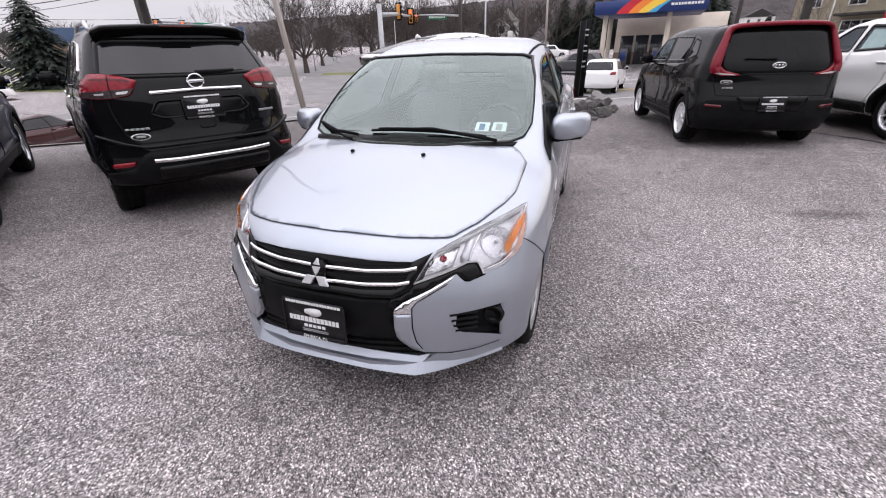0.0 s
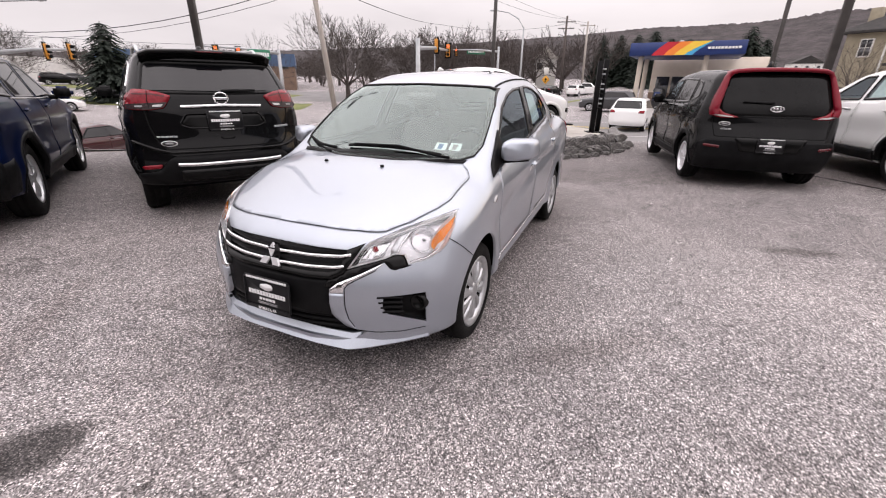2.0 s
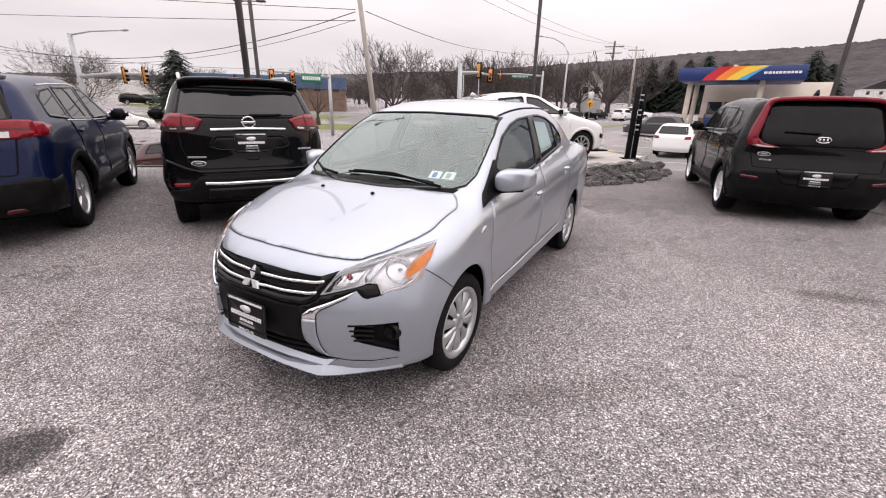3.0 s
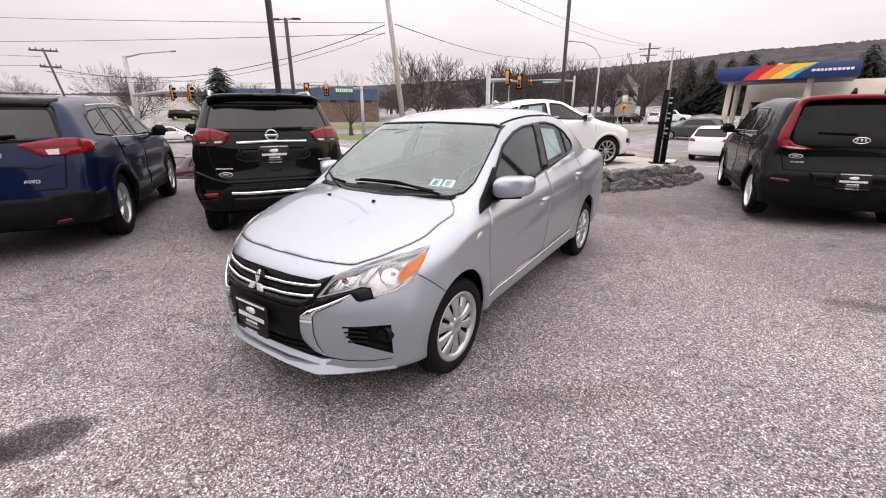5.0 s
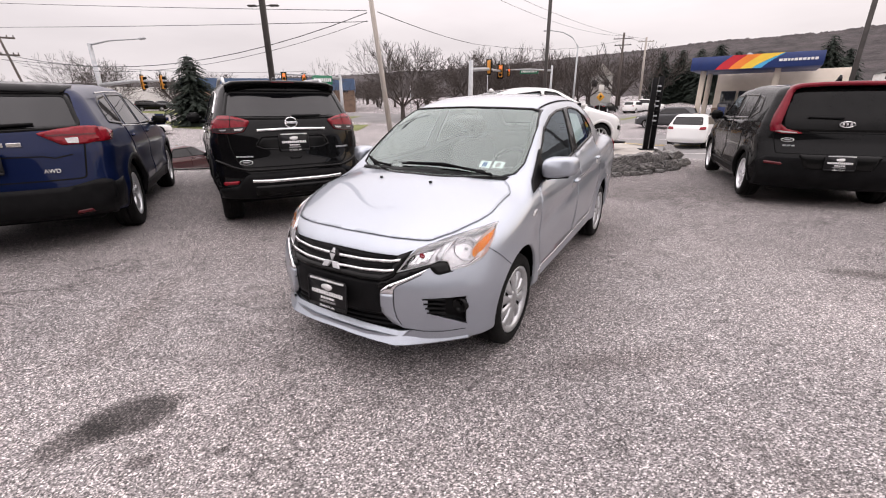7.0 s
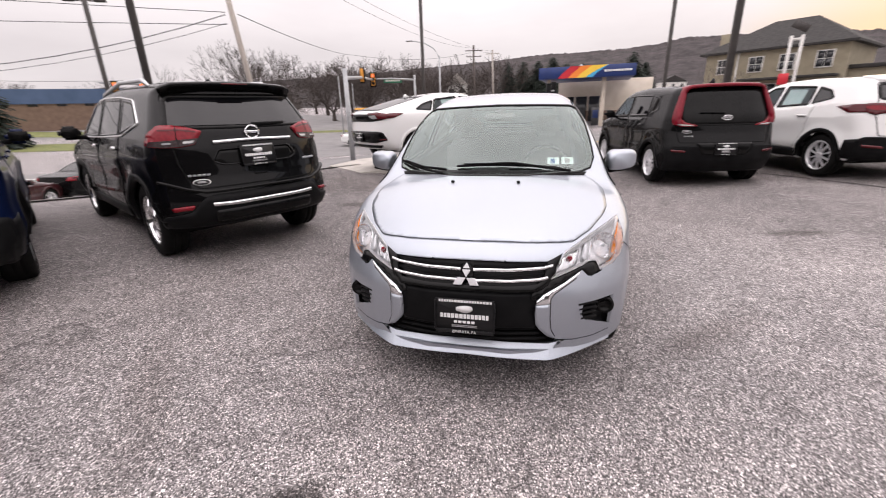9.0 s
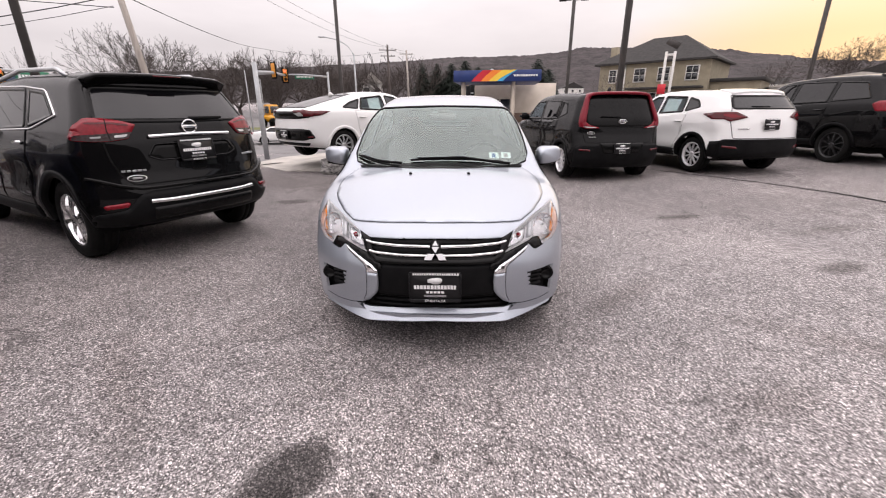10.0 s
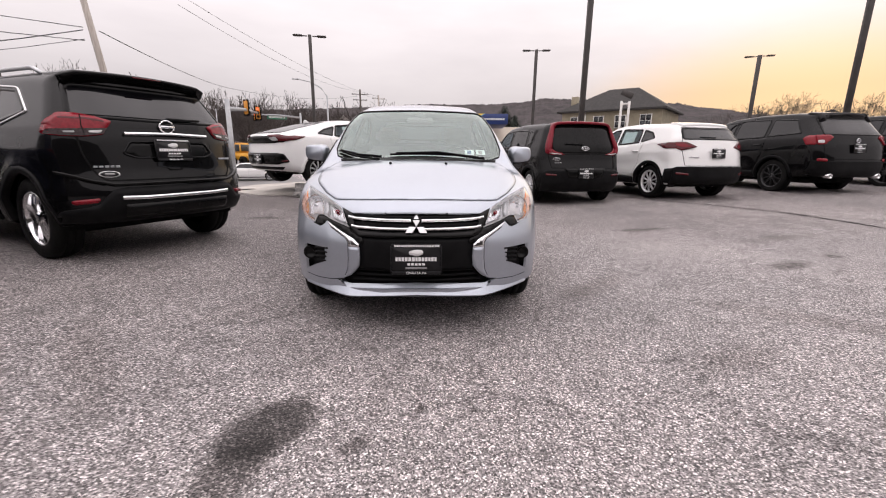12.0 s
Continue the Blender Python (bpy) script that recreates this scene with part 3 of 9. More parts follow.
def dealer_plate(label, k=1.0):
    """A black advertising plate: pale print, a white blot of a mark, and bars for the lines that are too small or are names."""
    w, h = 0.305, 0.152
    ob = empty("dealer_plate", label, "licence plate", "dealer plates")
    ob.scale = (k, 1.0, k)
    part("plate", bevelled_poly(rounded([(-w / 2, -h / 2), (w / 2, -h / 2), (w / 2, h / 2), (-w / 2, h / 2)], 0.012), 0.004, 0.001), PLATE, ob)
    fr = bmesh.new()
    t = 0.007
    for a in ((-w / 2 - t, -w / 2, -h / 2 - t, h / 2 + t), (w / 2, w / 2 + t, -h / 2 - t, h / 2 + t), (-w / 2, w / 2, -h / 2 - t - 0.012, -h / 2), (-w / 2, w / 2, h / 2, h / 2 + t + 0.012)):
        box(fr, a[0], a[1], -0.004, 0.006, a[2], a[3], 0.0015)
    part("plate_frame", fr, PLATE, ob)
    bm = bmesh.new()
    # the web line on the frame's top rail
    rng = random.Random(4)
    x = -w * 0.44
    while x < w * 0.44:
        l = rng.uniform(0.009, 0.014)
        box(bm, x, x + l, -0.006, -0.004, h / 2 + 0.003, h / 2 + 0.015)
        x += l + 0.0035
    tagged(part("web_line", bm, WHITEINK, ob, "pale line of print", smooth=False), kind="stuff")
    bm = bmesh.new()
    # the name, in two lines
    x = -w * 0.42
    while x < w * 0.42:
        l = rng.uniform(0.013, 0.019)
        box(bm, x, x + l, -0.0015, 0, 0.004 - h * 0.10, 0.004 + h * 0.06)
        x += l + 0.004
    tagged(part("name_line", bm, WHITEINK, ob, "pale line of print", smooth=False), kind="stuff")
    bm = bmesh.new()
    x = -w * 0.18
    while x < w * 0.18:
        l = 0.017
        box(bm, x, x + l, -0.0015, 0, -h * 0.25, -h * 0.16)
        x += l + 0.006
    tagged(part("second_line", bm, WHITEINK, ob, "pale line of print", smooth=False), kind="stuff")
    blob = rounded([(-0.045, 0.03), (-0.02, 0.026), (-0.012, 0.02), (0.012, 0.02), (0.035, 0.028), (0.046, 0.042), (0.038, 0.058), (0.01, 0.062), (-0.02, 0.058), (-0.046, 0.05)], 0.01)
    mk = bevelled_poly(blob, 0.001, 0)
    bmesh.ops.translate(mk, vec=(0, -0.0015, 0), verts=mk.verts)
    part("white_mark", mk, WHITEINK, ob)
    gb = bmesh.new()
    for z in (-h * 0.335, -h * 0.385):
        box(gb, -w * 0.22, w * 0.22, -0.001, 0, z - 0.002, z + 0.002)
    part("small_print", gb, GREYINK, ob, smooth=False)
    tx = text_bm("EPHRATA, PA", 0.021)
    bmesh.ops.translate(tx, vec=(0, -0.0055, -h / 2 - 0.0095), verts=tx.verts)
    part("town_words", tx, WHITEINK, ob, smooth=False)
    return ob


def put_plate(ob, car, sh, x, z, axis, tilt=0.0):
    """Set a plate on the front or the rear of a car that stands at a matrix."""
    loc, nor, d = sh.cast((x, z), axis)
    turn = 0 if axis == "front" else 180
    lift = -0.022 if axis == "front" else 0.042
    ob.matrix_basis = car.matrix_basis @ pose(loc.x, loc.y + lift, loc.z, -tilt if axis == "front" else -tilt, 0, turn) @ Matrix.Diagonal((*ob.scale, 1))
    return ob


def heading(x, y, z, hx, hy, rear, length_before):
    """The pose of a car from its rear axle's middle, the way it faces, and the axle's distance behind the nose."""
    a = math.atan2(hx, -hy)
    return Matrix.Translation((x, y, z)) @ Matrix.Rotation(a, 4, "Z") @ Matrix.Translation((0, -length_before, 0))


# ---- the silver saloon ----
class FieldShell(Shell):
    """The skin of a car drawn from a field that is zero on its surface; openings are cut along their true outlines."""

    def __init__(self, field, length, half, tall, step=0.02):
        self.length, self.field = length, field
        xs = np.arange(-step * 1.5, half + 2 * step, step)
        ys = np.arange(-3 * step, length + 3 * step, step)
        zs = np.arange(0.1, tall + 2 * step, step)
        gx, gy, gz = np.meshgrid(xs, ys, zs, indexing="ij")
        v = field(gx, gy, gz)
        n = (len(xs) - 1, len(ys) - 1, len(zs) - 1)
        ids = -np.ones(n, int)
        corners = [v[i:i + n[0], j:j + n[1], k:k + n[2]] < 0 for i in (0, 1) for j in (0, 1) for k in (0, 1)]
        count = sum(c.astype(int) for c in corners)
        cells = np.argwhere((count > 0) & (count < 8))
        ids[tuple(cells.T)] = np.arange(len(cells))
        p = np.column_stack([xs[cells[:, 0]], ys[cells[:, 1]], zs[cells[:, 2]]]) + step / 2
        for k in range(6):
            g = self.gradient(p)
            p -= (field(*p.T) / np.maximum((g * g).sum(1), 0.2))[:, None] * g * 0.9
        p[np.abs(p[:, 0]) < step * 0.55, 0] = 0.0
        faces = []
        s = v < 0
        for ax in range(3):
            b, c = [a for a in range(3) if a != ax]
            lo = [slice(None)] * 3
            hi = [slice(None)] * 3
            lo[ax], hi[ax] = slice(0, -1), slice(1, None)
            q = np.argwhere(s[tuple(lo)] != s[tuple(hi)])
            q = q[(q[:, b] > 0) & (q[:, c] > 0) & (q[:, b] < n[b]) & (q[:, c] < n[c]) & (q[:, ax] < n[ax])]
            four = []
            for db, dc in ((-1, -1), (0, -1), (0, 0), (-1, 0)):
                w = q.copy()
                w[:, b] += db
                w[:, c] += dc
                four.append(ids[tuple(w.T)])
            four = np.column_stack(four)
            faces.append(four[(four.min(1) >= 0) & (p[four, 0].mean(1) > 0)])
        faces = np.concatenate(faces)
        p[:, 0] = np.maximum(p[:, 0], 0.0)
        two = np.concatenate([p, p * (-1, 1, 1)])
        me = bpy.data.meshes.new("skin")
        me.from_pydata(two.tolist(), [], np.concatenate([faces, faces + len(p)]).tolist())
        self.bm = bm = bmesh.new()
        bm.from_mesh(me)
        bpy.data.meshes.remove(me)
        bmesh.ops.delete(bm, geom=[q for q in bm.verts if not q.link_faces], context="VERTS")
        bmesh.ops.remove_doubles(bm, verts=bm.verts, dist=0.0012)
        bmesh.ops.recalc_face_normals(bm, faces=bm.faces)
        bm.normal_update()
        self.tree = BVHTree.FromBMesh(bm)

    def cast(self, p, axis, side=1):
        loc, nor, d = super().cast(p, axis, side)
        x, y, z = loc
        e = 0.003
        v = self.field(np.array([x, x + e, x - e, x, x, x, x]), np.array([y, y, y, y + e, y - e, y, y]), np.array([z, z, z, z, z, z + e, z - e]))
        g = Vector((v[1] - v[2], v[3] - v[4], v[5] - v[6])) / (2 * e)
        k = g.dot(d)
        if k < -0.15:
            loc = loc - d * max(-0.004, min(0.004, v[0] / k))
        n = g.normalized()
        return loc, n if n.dot(d) < 0 else -n, d

    def gradient(self, p, e=0.002):
        x, y, z = p.T
        f = self.field
        return np.column_stack([f(x + e, y, z) - f(x - e, y, z), f(x, y + e, z) - f(x, y - e, z), f(x, y, z + e) - f(x, y, z - e)]) / (2 * e)

    def cut(self, poly, axis, side=1, test=None):
        bm = self.bm
        i, j = {"side": (1, 2), "front": (0, 2), "rear": (0, 2), "top": (0, 1)}[axis]
        dep = {"side": 0, "front": 1, "rear": 1, "top": 2}[axis]
        p = np.array(poly, float)
        lo, hi = p.min(0) - 0.05, p.max(0) + 0.05
        bm.faces.ensure_lookup_table()
        cen = np.array([f.calc_center_median()[:] for f in bm.faces])
        ok = (cen[:, i] > lo[0]) & (cen[:, i] < hi[0]) & (cen[:, j] > lo[1]) & (cen[:, j] < hi[1])
        if axis == "side":
            ok &= cen[:, 0] * side > 0.3
        elif axis == "front":
            ok &= cen[:, 1] < self.length * 0.5
        elif axis == "rear":
            ok &= cen[:, 1] > self.length * 0.5
        else:
            ok &= cen[:, 2] > 0.5
        live = [bm.faces[int(k)] for k in np.flatnonzero(ok)]
        for a, b in zip(p, np.roll(p, -1, axis=0)):
            d = b - a
            l = float(np.hypot(*d))
            if l < 1e-6:
                continue
            d = d / l
            near, rest = [], []
            for f in live:
                c = f.calc_center_median()
                u = min(max((c[i] - a[0]) * d[0] + (c[j] - a[1]) * d[1], 0.0), l)
                near.append(f) if math.hypot(c[i] - a[0] - d[0] * u, c[j] - a[1] - d[1] * u) < 0.03 else rest.append(f)
            if not near:
                continue
            co, no = [0.0, 0.0, 0.0], [0.0, 0.0, 0.0]
            co[i], co[j] = a
            no[i], no[j] = -d[1], d[0]
            geom = near + list({e for f in near for e in f.edges}) + list({w for f in near for w in f.verts})
            r = bmesh.ops.bisect_plane(bm, geom=geom, dist=1e-5, plane_co=co, plane_no=no)
            live = rest + [f for f in r["geom"] if isinstance(f, bmesh.types.BMFace)]
        live = list(set(live))
        cen = np.array([f.calc_center_median()[:] for f in live])
        gone = []
        for f, c, h in zip(live, cen, inside(poly, cen[:, [i, j]])):
            if h:
                loc = self.cast((c[i], c[j]), axis, side)[0]
                if abs(loc[dep] - c[dep]) < 0.06:
                    gone.append(f)
        bmesh.ops.delete(bm, geom=gone, context="FACES")

    def finish(self, name, mat, parent, deep=0.016):
        """The skin with folded-in edges at its openings, and shading that follows the field."""
        bm = self.bm
        inner = {}
        for e in [e for e in bm.edges if len(e.link_faces) == 1]:
            q = []
            for v in e.verts:
                if v not in inner:
                    g = self.gradient(np.array([v.co[:]]))[0]
                    inner[v] = bm.verts.new(v.co - Vector(g / (np.linalg.norm(g) + 1e-9)) * deep)
                q.append(inner[v])
            bm.faces.new((e.verts[0], e.verts[1], q[1], q[0]))
        bm.verts.index_update()
        nor = self.gradient(np.array([v.co[:] for v in bm.verts]))
        nor /= np.linalg.norm(nor, axis=1, keepdims=True) + 1e-9
        ob = part(name, bm, mat, parent)
        ob.data.normals_split_custom_set_from_vertices([tuple(q) for q in nor])
        return ob


def smax(a, b, k):
    """The larger of two fields, with a fillet of about k where they meet."""
    h = np.maximum(k - np.abs(a - b), 0.0) / k
    return np.maximum(a, b) + h * h * k * 0.25


SALOON_PLAN = curve([(-0.2, 0.81), (0.55, 0.808), (0.85, 0.820), (1.3, 0.800), (2.0, 0.785), (3.0, 0.764), (3.4, 0.765), (3.9, 0.74), (4.3, 0.69)], 0.12)
SALOON_FRONT = curve([(0, 0.040), (0.2, 0.050), (0.335, 0.080), (0.40, 0.105), (0.52, 0.168), (0.61, 0.235), (0.70, 0.322), (0.76, 0.40), (0.80, 0.475), (0.83, 0.56), (0.86, 0.70), (0.92, 1.1)], 0.015)
SALOON_LEAN = curve([(0.1, 0.04), (0.24, 0.02), (0.34, 0.012), (0.45, 0.0), (0.54, 0.004), (0.60, 0.032), (0.66, 0.065), (0.71, 0.090), (0.76, 0.135), (0.83, 0.25), (0.9, 0.40)], 0.018)
SALOON_DECK = curve([(-0.1, 0.665), (0.0, 0.70), (0.1, 0.735), (0.18, 0.768), (0.27, 0.803), (0.40, 0.850), (0.63, 0.923), (0.76, 0.964), (0.9, 0.983), (1.0, 0.995), (1.2, 1.005), (2.0, 1.03), (3.2, 1.08), (3.6, 1.115), (3.8, 1.13), (4.1, 1.11), (4.3, 1.05)], 0.04)
SALOON_SIDE = curve([(0.10, -0.07), (0.20, -0.035), (0.27, -0.020), (0.36, -0.014), (0.50, -0.010), (0.70, 0.0), (0.80, 0.0), (0.90, -0.012), (1.0, -0.032), (1.1, -0.06), (1.3, -0.13)], 0.03)
SALOON_ROOF = curve([(1.5, 1.375), (1.74, 1.437), (1.95, 1.482), (2.2, 1.505), (2.5, 1.508), (2.8, 1.488), (3.1, 1.428), (3.4, 1.285), (3.65, 1.14), (4.0, 0.95)], 0.07)
SALOON_TAPER = curve([(1.0, 0.0), (2.3, 0.0), (2.8, 0.012), (3.2, 0.04), (3.6, 0.09)], 0.1)
SALOON_SILL = curve([(0, 0.212), (0.3, 0.220), (0.5, 0.235), (1.03, 0.262), (2.5, 0.272), (3.0, 0.275), (3.8, 0.29), (4.3, 0.36)], 0.05)
SALOON_AXLES = (0.80, 3.335)


def saloon_field(x, y, z):
    """Below zero inside the saloon's skin, above zero outside it."""
    a = np.abs(x)
    line = 0.715 + 0.115 * (y - 1.0)
    drop = line - z
    scallop = 0.018 * np.exp(-((drop - 0.075) / 0.06) ** 2) * (drop > -0.1) * np.clip((y - 0.95) / 0.5, 0, 1) * np.clip((4.0 - y) / 0.4, 0, 1)
    flare = 0.0
    for c in SALOON_AXLES:
        r = np.hypot(y - c, z - 0.287)
        flare = flare + 0.014 * np.exp(-((r - 0.345) / 0.06) ** 2)
    side = a - (SALOON_PLAN(y) + SALOON_SIDE(z) - scallop + flare)
    top = (z - SALOON_DECK(y) + 0.105 * a ** 2 + 0.10 * a ** 4) / 1.06
    front = (SALOON_FRONT(a) + SALOON_LEAN(z) - y) / np.hypot(1.0, 1.6 * np.clip(a, 0, 0.8))
    rear = y - 4.30 + 0.35 * a ** 3 + 0.05 * np.abs(z - 0.65)
    low = smax(smax(side, front, 0.06), rear, 0.2)
    low = smax(low, top, 0.075 - 0.03 * np.clip(1 - y / 0.35, 0, 1))
    low = smax(low, SALOON_SILL(y) - z, 0.03)
    g_side = (a - (0.728 - 0.34 * (z - 1.0) - 0.16 * (z - 1.0) ** 2 - SALOON_TAPER(y))) / 1.06
    roof = (z - SALOON_ROOF(y) + 0.09 * a ** 2) / 1.08
    screen = (0.99 + 1.47 * (z - 0.975) + 0.16 * a ** 2 - y) / 1.78
    glass = smax(smax(smax(g_side, roof, 0.11), screen, 0.05), 0.85 - z, 0.02)
    return -smax(-low, -glass, 0.05)


def arch(y, z, ry, rz, n=34):
    """The outline of a wheel opening, closed below the sill."""
    return [(y + ry * math.cos(a), z + rz * math.sin(a)) for a in np.linspace(-0.15, math.pi + 0.15, n)] + [(y - ry * 0.98, 0.1), (y + ry * 0.98, 0.1)]


def both(poly, s):
    return [(s * a, b) for a, b in poly]


def silver_saloon():
    car = empty("saloon_car", "silver four-door saloon with black grille and chrome bars on asphalt", "car", "parked cars")
    sh = FieldShell(saloon_field, 4.30, 0.86, 1.53)
    # windows
    half = [(0, 0.984), (0.25, 0.981), (0.555, 0.985), (0.626, 1.006), (0.650, 1.06), (0.634, 1.16), (0.606, 1.27), (0.553, 1.372), (0.50, 1.386), (0.3, 1.394), (0, 1.40)]
    ws = half + mirror(half)[1:-1]
    fw = rounded([(1.30, 0.99), (1.60, 0.993), (1.885, 1.012), (2.095, 1.04), (2.19, 1.374), (1.99, 1.362), (1.805, 1.328), (1.58, 1.252), (1.34, 1.085)], 0.02)
    rw = rounded([(2.25, 1.052), (2.479, 1.082), (2.764, 1.113), (2.98, 1.143), (3.015, 1.20), (2.864, 1.302), (2.665, 1.362), (2.481, 1.383), (2.315, 1.383)], 0.025)
    back = rounded([(-0.52, 1.17), (0.52, 1.17), (0.45, 1.40), (-0.45, 1.40)], 0.05)
    glazed(sh, car, "windscreen", ws, "front", CLEAR, 1, 0.004, GLOSSBLACK, True, 0.004, "clear windscreen with black edge band")
    for s in (1, -1):
        part("screen_band", sh.patch(both([(0.12, 0.988), (0.555, 0.99), (0.622, 1.011), (0.645, 1.06), (0.628, 1.16), (0.600, 1.27), (0.549, 1.366), (0.528, 1.355), (0.575, 1.25), (0.600, 1.15), (0.612, 1.07), (0.585, 1.03), (0.50, 1.018), (0.12, 1.012)], s), "front", -0.006, 1, 0.03, 0), GLOSSBLACK, car, "black edge band of the windscreen")
    glazed(sh, car, "rear_window", back, "rear", CLEAR, 1, 0.035)
    for s in (1, -1):
        glazed(sh, car, "front_side_window", fw, "side", SIDEGLASS, s, 0.006, GLOSSBLACK, True, 0.012)
        glazed(sh, car, "rear_side_window", rw, "side", SIDEGLASS, s, 0.006, GLOSSBLACK, True, 0.012)
        part("window_bar", sh.patch([(2.77, 1.105), (2.80, 1.108), (2.795, 1.335), (2.765, 1.345)], "side", 0.004, s), GLOSSBLACK, car)
        part("mirror_triangle", sh.patch([(1.035, 0.905), (1.15, 0.925), (1.33, 0.965), (1.36, 0.99), (1.35, 1.10), (1.375, 1.13), (1.355, 1.135), (1.21, 1.04), (1.11, 0.975)], "side", 0.007, s, 0.02, 0.008, 0.03), PLASTIC, car, "black corner piece at the mirror")
        part("pillar_trim", sh.patch([(2.098, 1.03), (2.247, 1.042), (2.312, 1.392), (2.19, 1.386)], "side", 0.005, s), GLOSSBLACK, car, "black centre pillar")
        # doors
        fd = [(1.15, 0.925), (1.118, 0.845), (1.108, 0.78), (1.13, 0.55), (1.14, 0.378), (2.08, 0.385), (2.13, 0.50), (2.165, 0.80), (2.17, 1.025), (1.90, 0.998), (1.60, 0.978), (1.32, 0.962)]
        rd = [(2.185, 1.028), (2.18, 0.80), (2.145, 0.50), (2.095, 0.386), (2.80, 0.408), (2.90, 0.53), (3.02, 0.66), (3.045, 0.82), (3.10, 0.96), (3.06, 1.118), (2.75, 1.095), (2.45, 1.062)]
        d1 = seamed(sh, car, "front_door", rounded(fd, 0.03), "side", SILVER, s, res=0.03)
        d2 = seamed(sh, car, "rear_door", rounded(rd, 0.03), "side", SILVER, s, res=0.03)
        for d, y, z in ((d1, 2.01, 0.828), (d2, 2.90, 0.915)):
            loc, nor, q = sh.cast((y, z), "side", s)
            hb = bmesh.new()
            box(hb, loc.x + s * 0.004, loc.x + s * 0.034, y - 0.085, y + 0.085, z - 0.004, z + 0.028, 0.013, 3)
            part("handle", hb, SILVER, d, "silver pull handle")
            part("handle_cup", sh.patch(rounded([(y - 0.06, z - 0.045), (y + 0.05, z - 0.045), (y + 0.055, z + 0.02), (y - 0.065, z + 0.02)], 0.03), "side", 0.0038, s), LAMPBODY, d)
        part("sill_strip", sh.ring([(1.12, 0.366), (1.55, 0.363), (2.03, 0.376), (2.80, 0.396)], 0.008, "side", 0.005, s, closed=False, thick=0.01), CHROME, car, "bright sill strip")
        part("side_marker", sh.patch(rounded([(0.925, 0.785), (0.985, 0.79), (0.998, 0.822), (0.945, 0.815)], 0.014), "side", 0.008, s), WHITELENS, car)
        # mirror
        m = bmesh.new()
        prof = [(0.0, 0.66), (0.012, 0.84), (0.04, 0.95), (0.09, 1.0), (0.13, 0.99), (0.155, 0.93), (0.16, 0.80)]
        rows = []
        for yy, k in prof:
            row = []
            for i in range(28):
                a = 2 * math.pi * i / 28
                ca, sa = math.cos(a), math.sin(a)
                u, w = math.copysign(abs(ca) ** 0.55, ca), math.copysign(abs(sa) ** 0.6, sa)
                row.append(m.verts.new((0.102 * k * u, yy + 0.045 * u, (0.064 + 0.005 * (u < 0)) * k * w + 0.004 * u)))
            rows.append(row)
        for a, b in zip(rows, rows[1:]):
            for i in range(28):
                m.faces.new((a[i], a[(i + 1) % 28], b[(i + 1) % 28], b[i]))
        m.faces.new(rows[0][::-1])
        m.faces.new(rows[-1])
        bmesh.ops.transform(m, matrix=pose(s * 0.843, 1.245, 1.032) @ Matrix.Diagonal((s, 1, 1, 1)), verts=m.verts)
        bmesh.ops.recalc_face_normals(m, faces=m.faces)
        mir = part("door_mirror", m, SILVER, car, "silver mirror housing")
        gl = bmesh.new()
        box(gl, -0.078, 0.078, -0.002, 0.004, -0.043, 0.043, 0.002)
        bmesh.ops.transform(gl, matrix=pose(s * 0.843, 1.408, 1.032, 0, 0, s * 25), verts=gl.verts)
        part("mirror_glass", gl, CHROME, mir)
        part("mirror_foot", boxed(s * 0.70, s * 0.80, 1.27, 1.37, 0.95, 0.985, bevel=0.012, seg=2), PLASTIC, mir)
        lo = bmesh.new()
        box(lo, -0.080, 0.060, -0.045, 0.05, -0.008, 0.010, 0.006, 2)
        bmesh.ops.transform(lo, matrix=pose(s * 0.838, 1.325, 0.970, 0, s * -4, s * 25), verts=lo.verts)
        part("mirror_base", lo, PLASTIC, mir)
        # wheels in their arches
        for y, name, x, po in ((SALOON_AXLES[0], "front_wheel", 0.70, arch(0.788, 0.30, 0.296, 0.345)), (SALOON_AXLES[1], "rear_wheel", 0.655, arch(3.31, 0.31, 0.30, 0.355))):
            sh.cut(po, "side", s)
            well = bmesh.new()
            r1, r2 = [], []
            for a in np.linspace(0.05, math.pi - 0.05, 24):
                cy, cz = y + 0.345 * math.cos(a), 0.287 + 0.385 * math.sin(a)
                r1.append(well.verts.new((s * (x + 0.075), cy, cz)))
                r2.append(well.verts.new((s * (x - 0.28), cy, cz)))
            for i in range(23):
                well.faces.new((r1[i], r1[i + 1], r2[i + 1], r2[i]))
            well.faces.new(r2)
            part("wheel_well", well, SEAM, car)
            wheel(car, name, s * x, y, 0.287, "cover", s, 0.205, 0.175)
    # bonnet
    half = [(0, 0.212), (0.2, 0.222), (0.32, 0.24), (0.42, 0.272), (0.49, 0.305), (0.573, 0.415), (0.645, 0.56), (0.674, 0.65), (0.678, 0.78), (0.676, 0.905), (0.63, 0.985), (0.585, 1.02), (0.40, 0.965), (0.2, 0.942), (0, 0.936)]
    seamed(sh, car, "bonnet", rounded(half + mirror(half)[1:-1], 0.02), "top", SILVER, off=0.003)
    half = [(0, 0.940), (0.2, 0.946), (0.40, 0.969), (0.585, 1.024), (0.60, 1.06), (0.4, 1.03), (0.2, 1.008), (0, 1.0)]
    part("cowl", sh.patch(half + mirror(half)[1:-1], "top", 0.002, 1, 0.025), PLASTIC, car, "black plastic cowl")
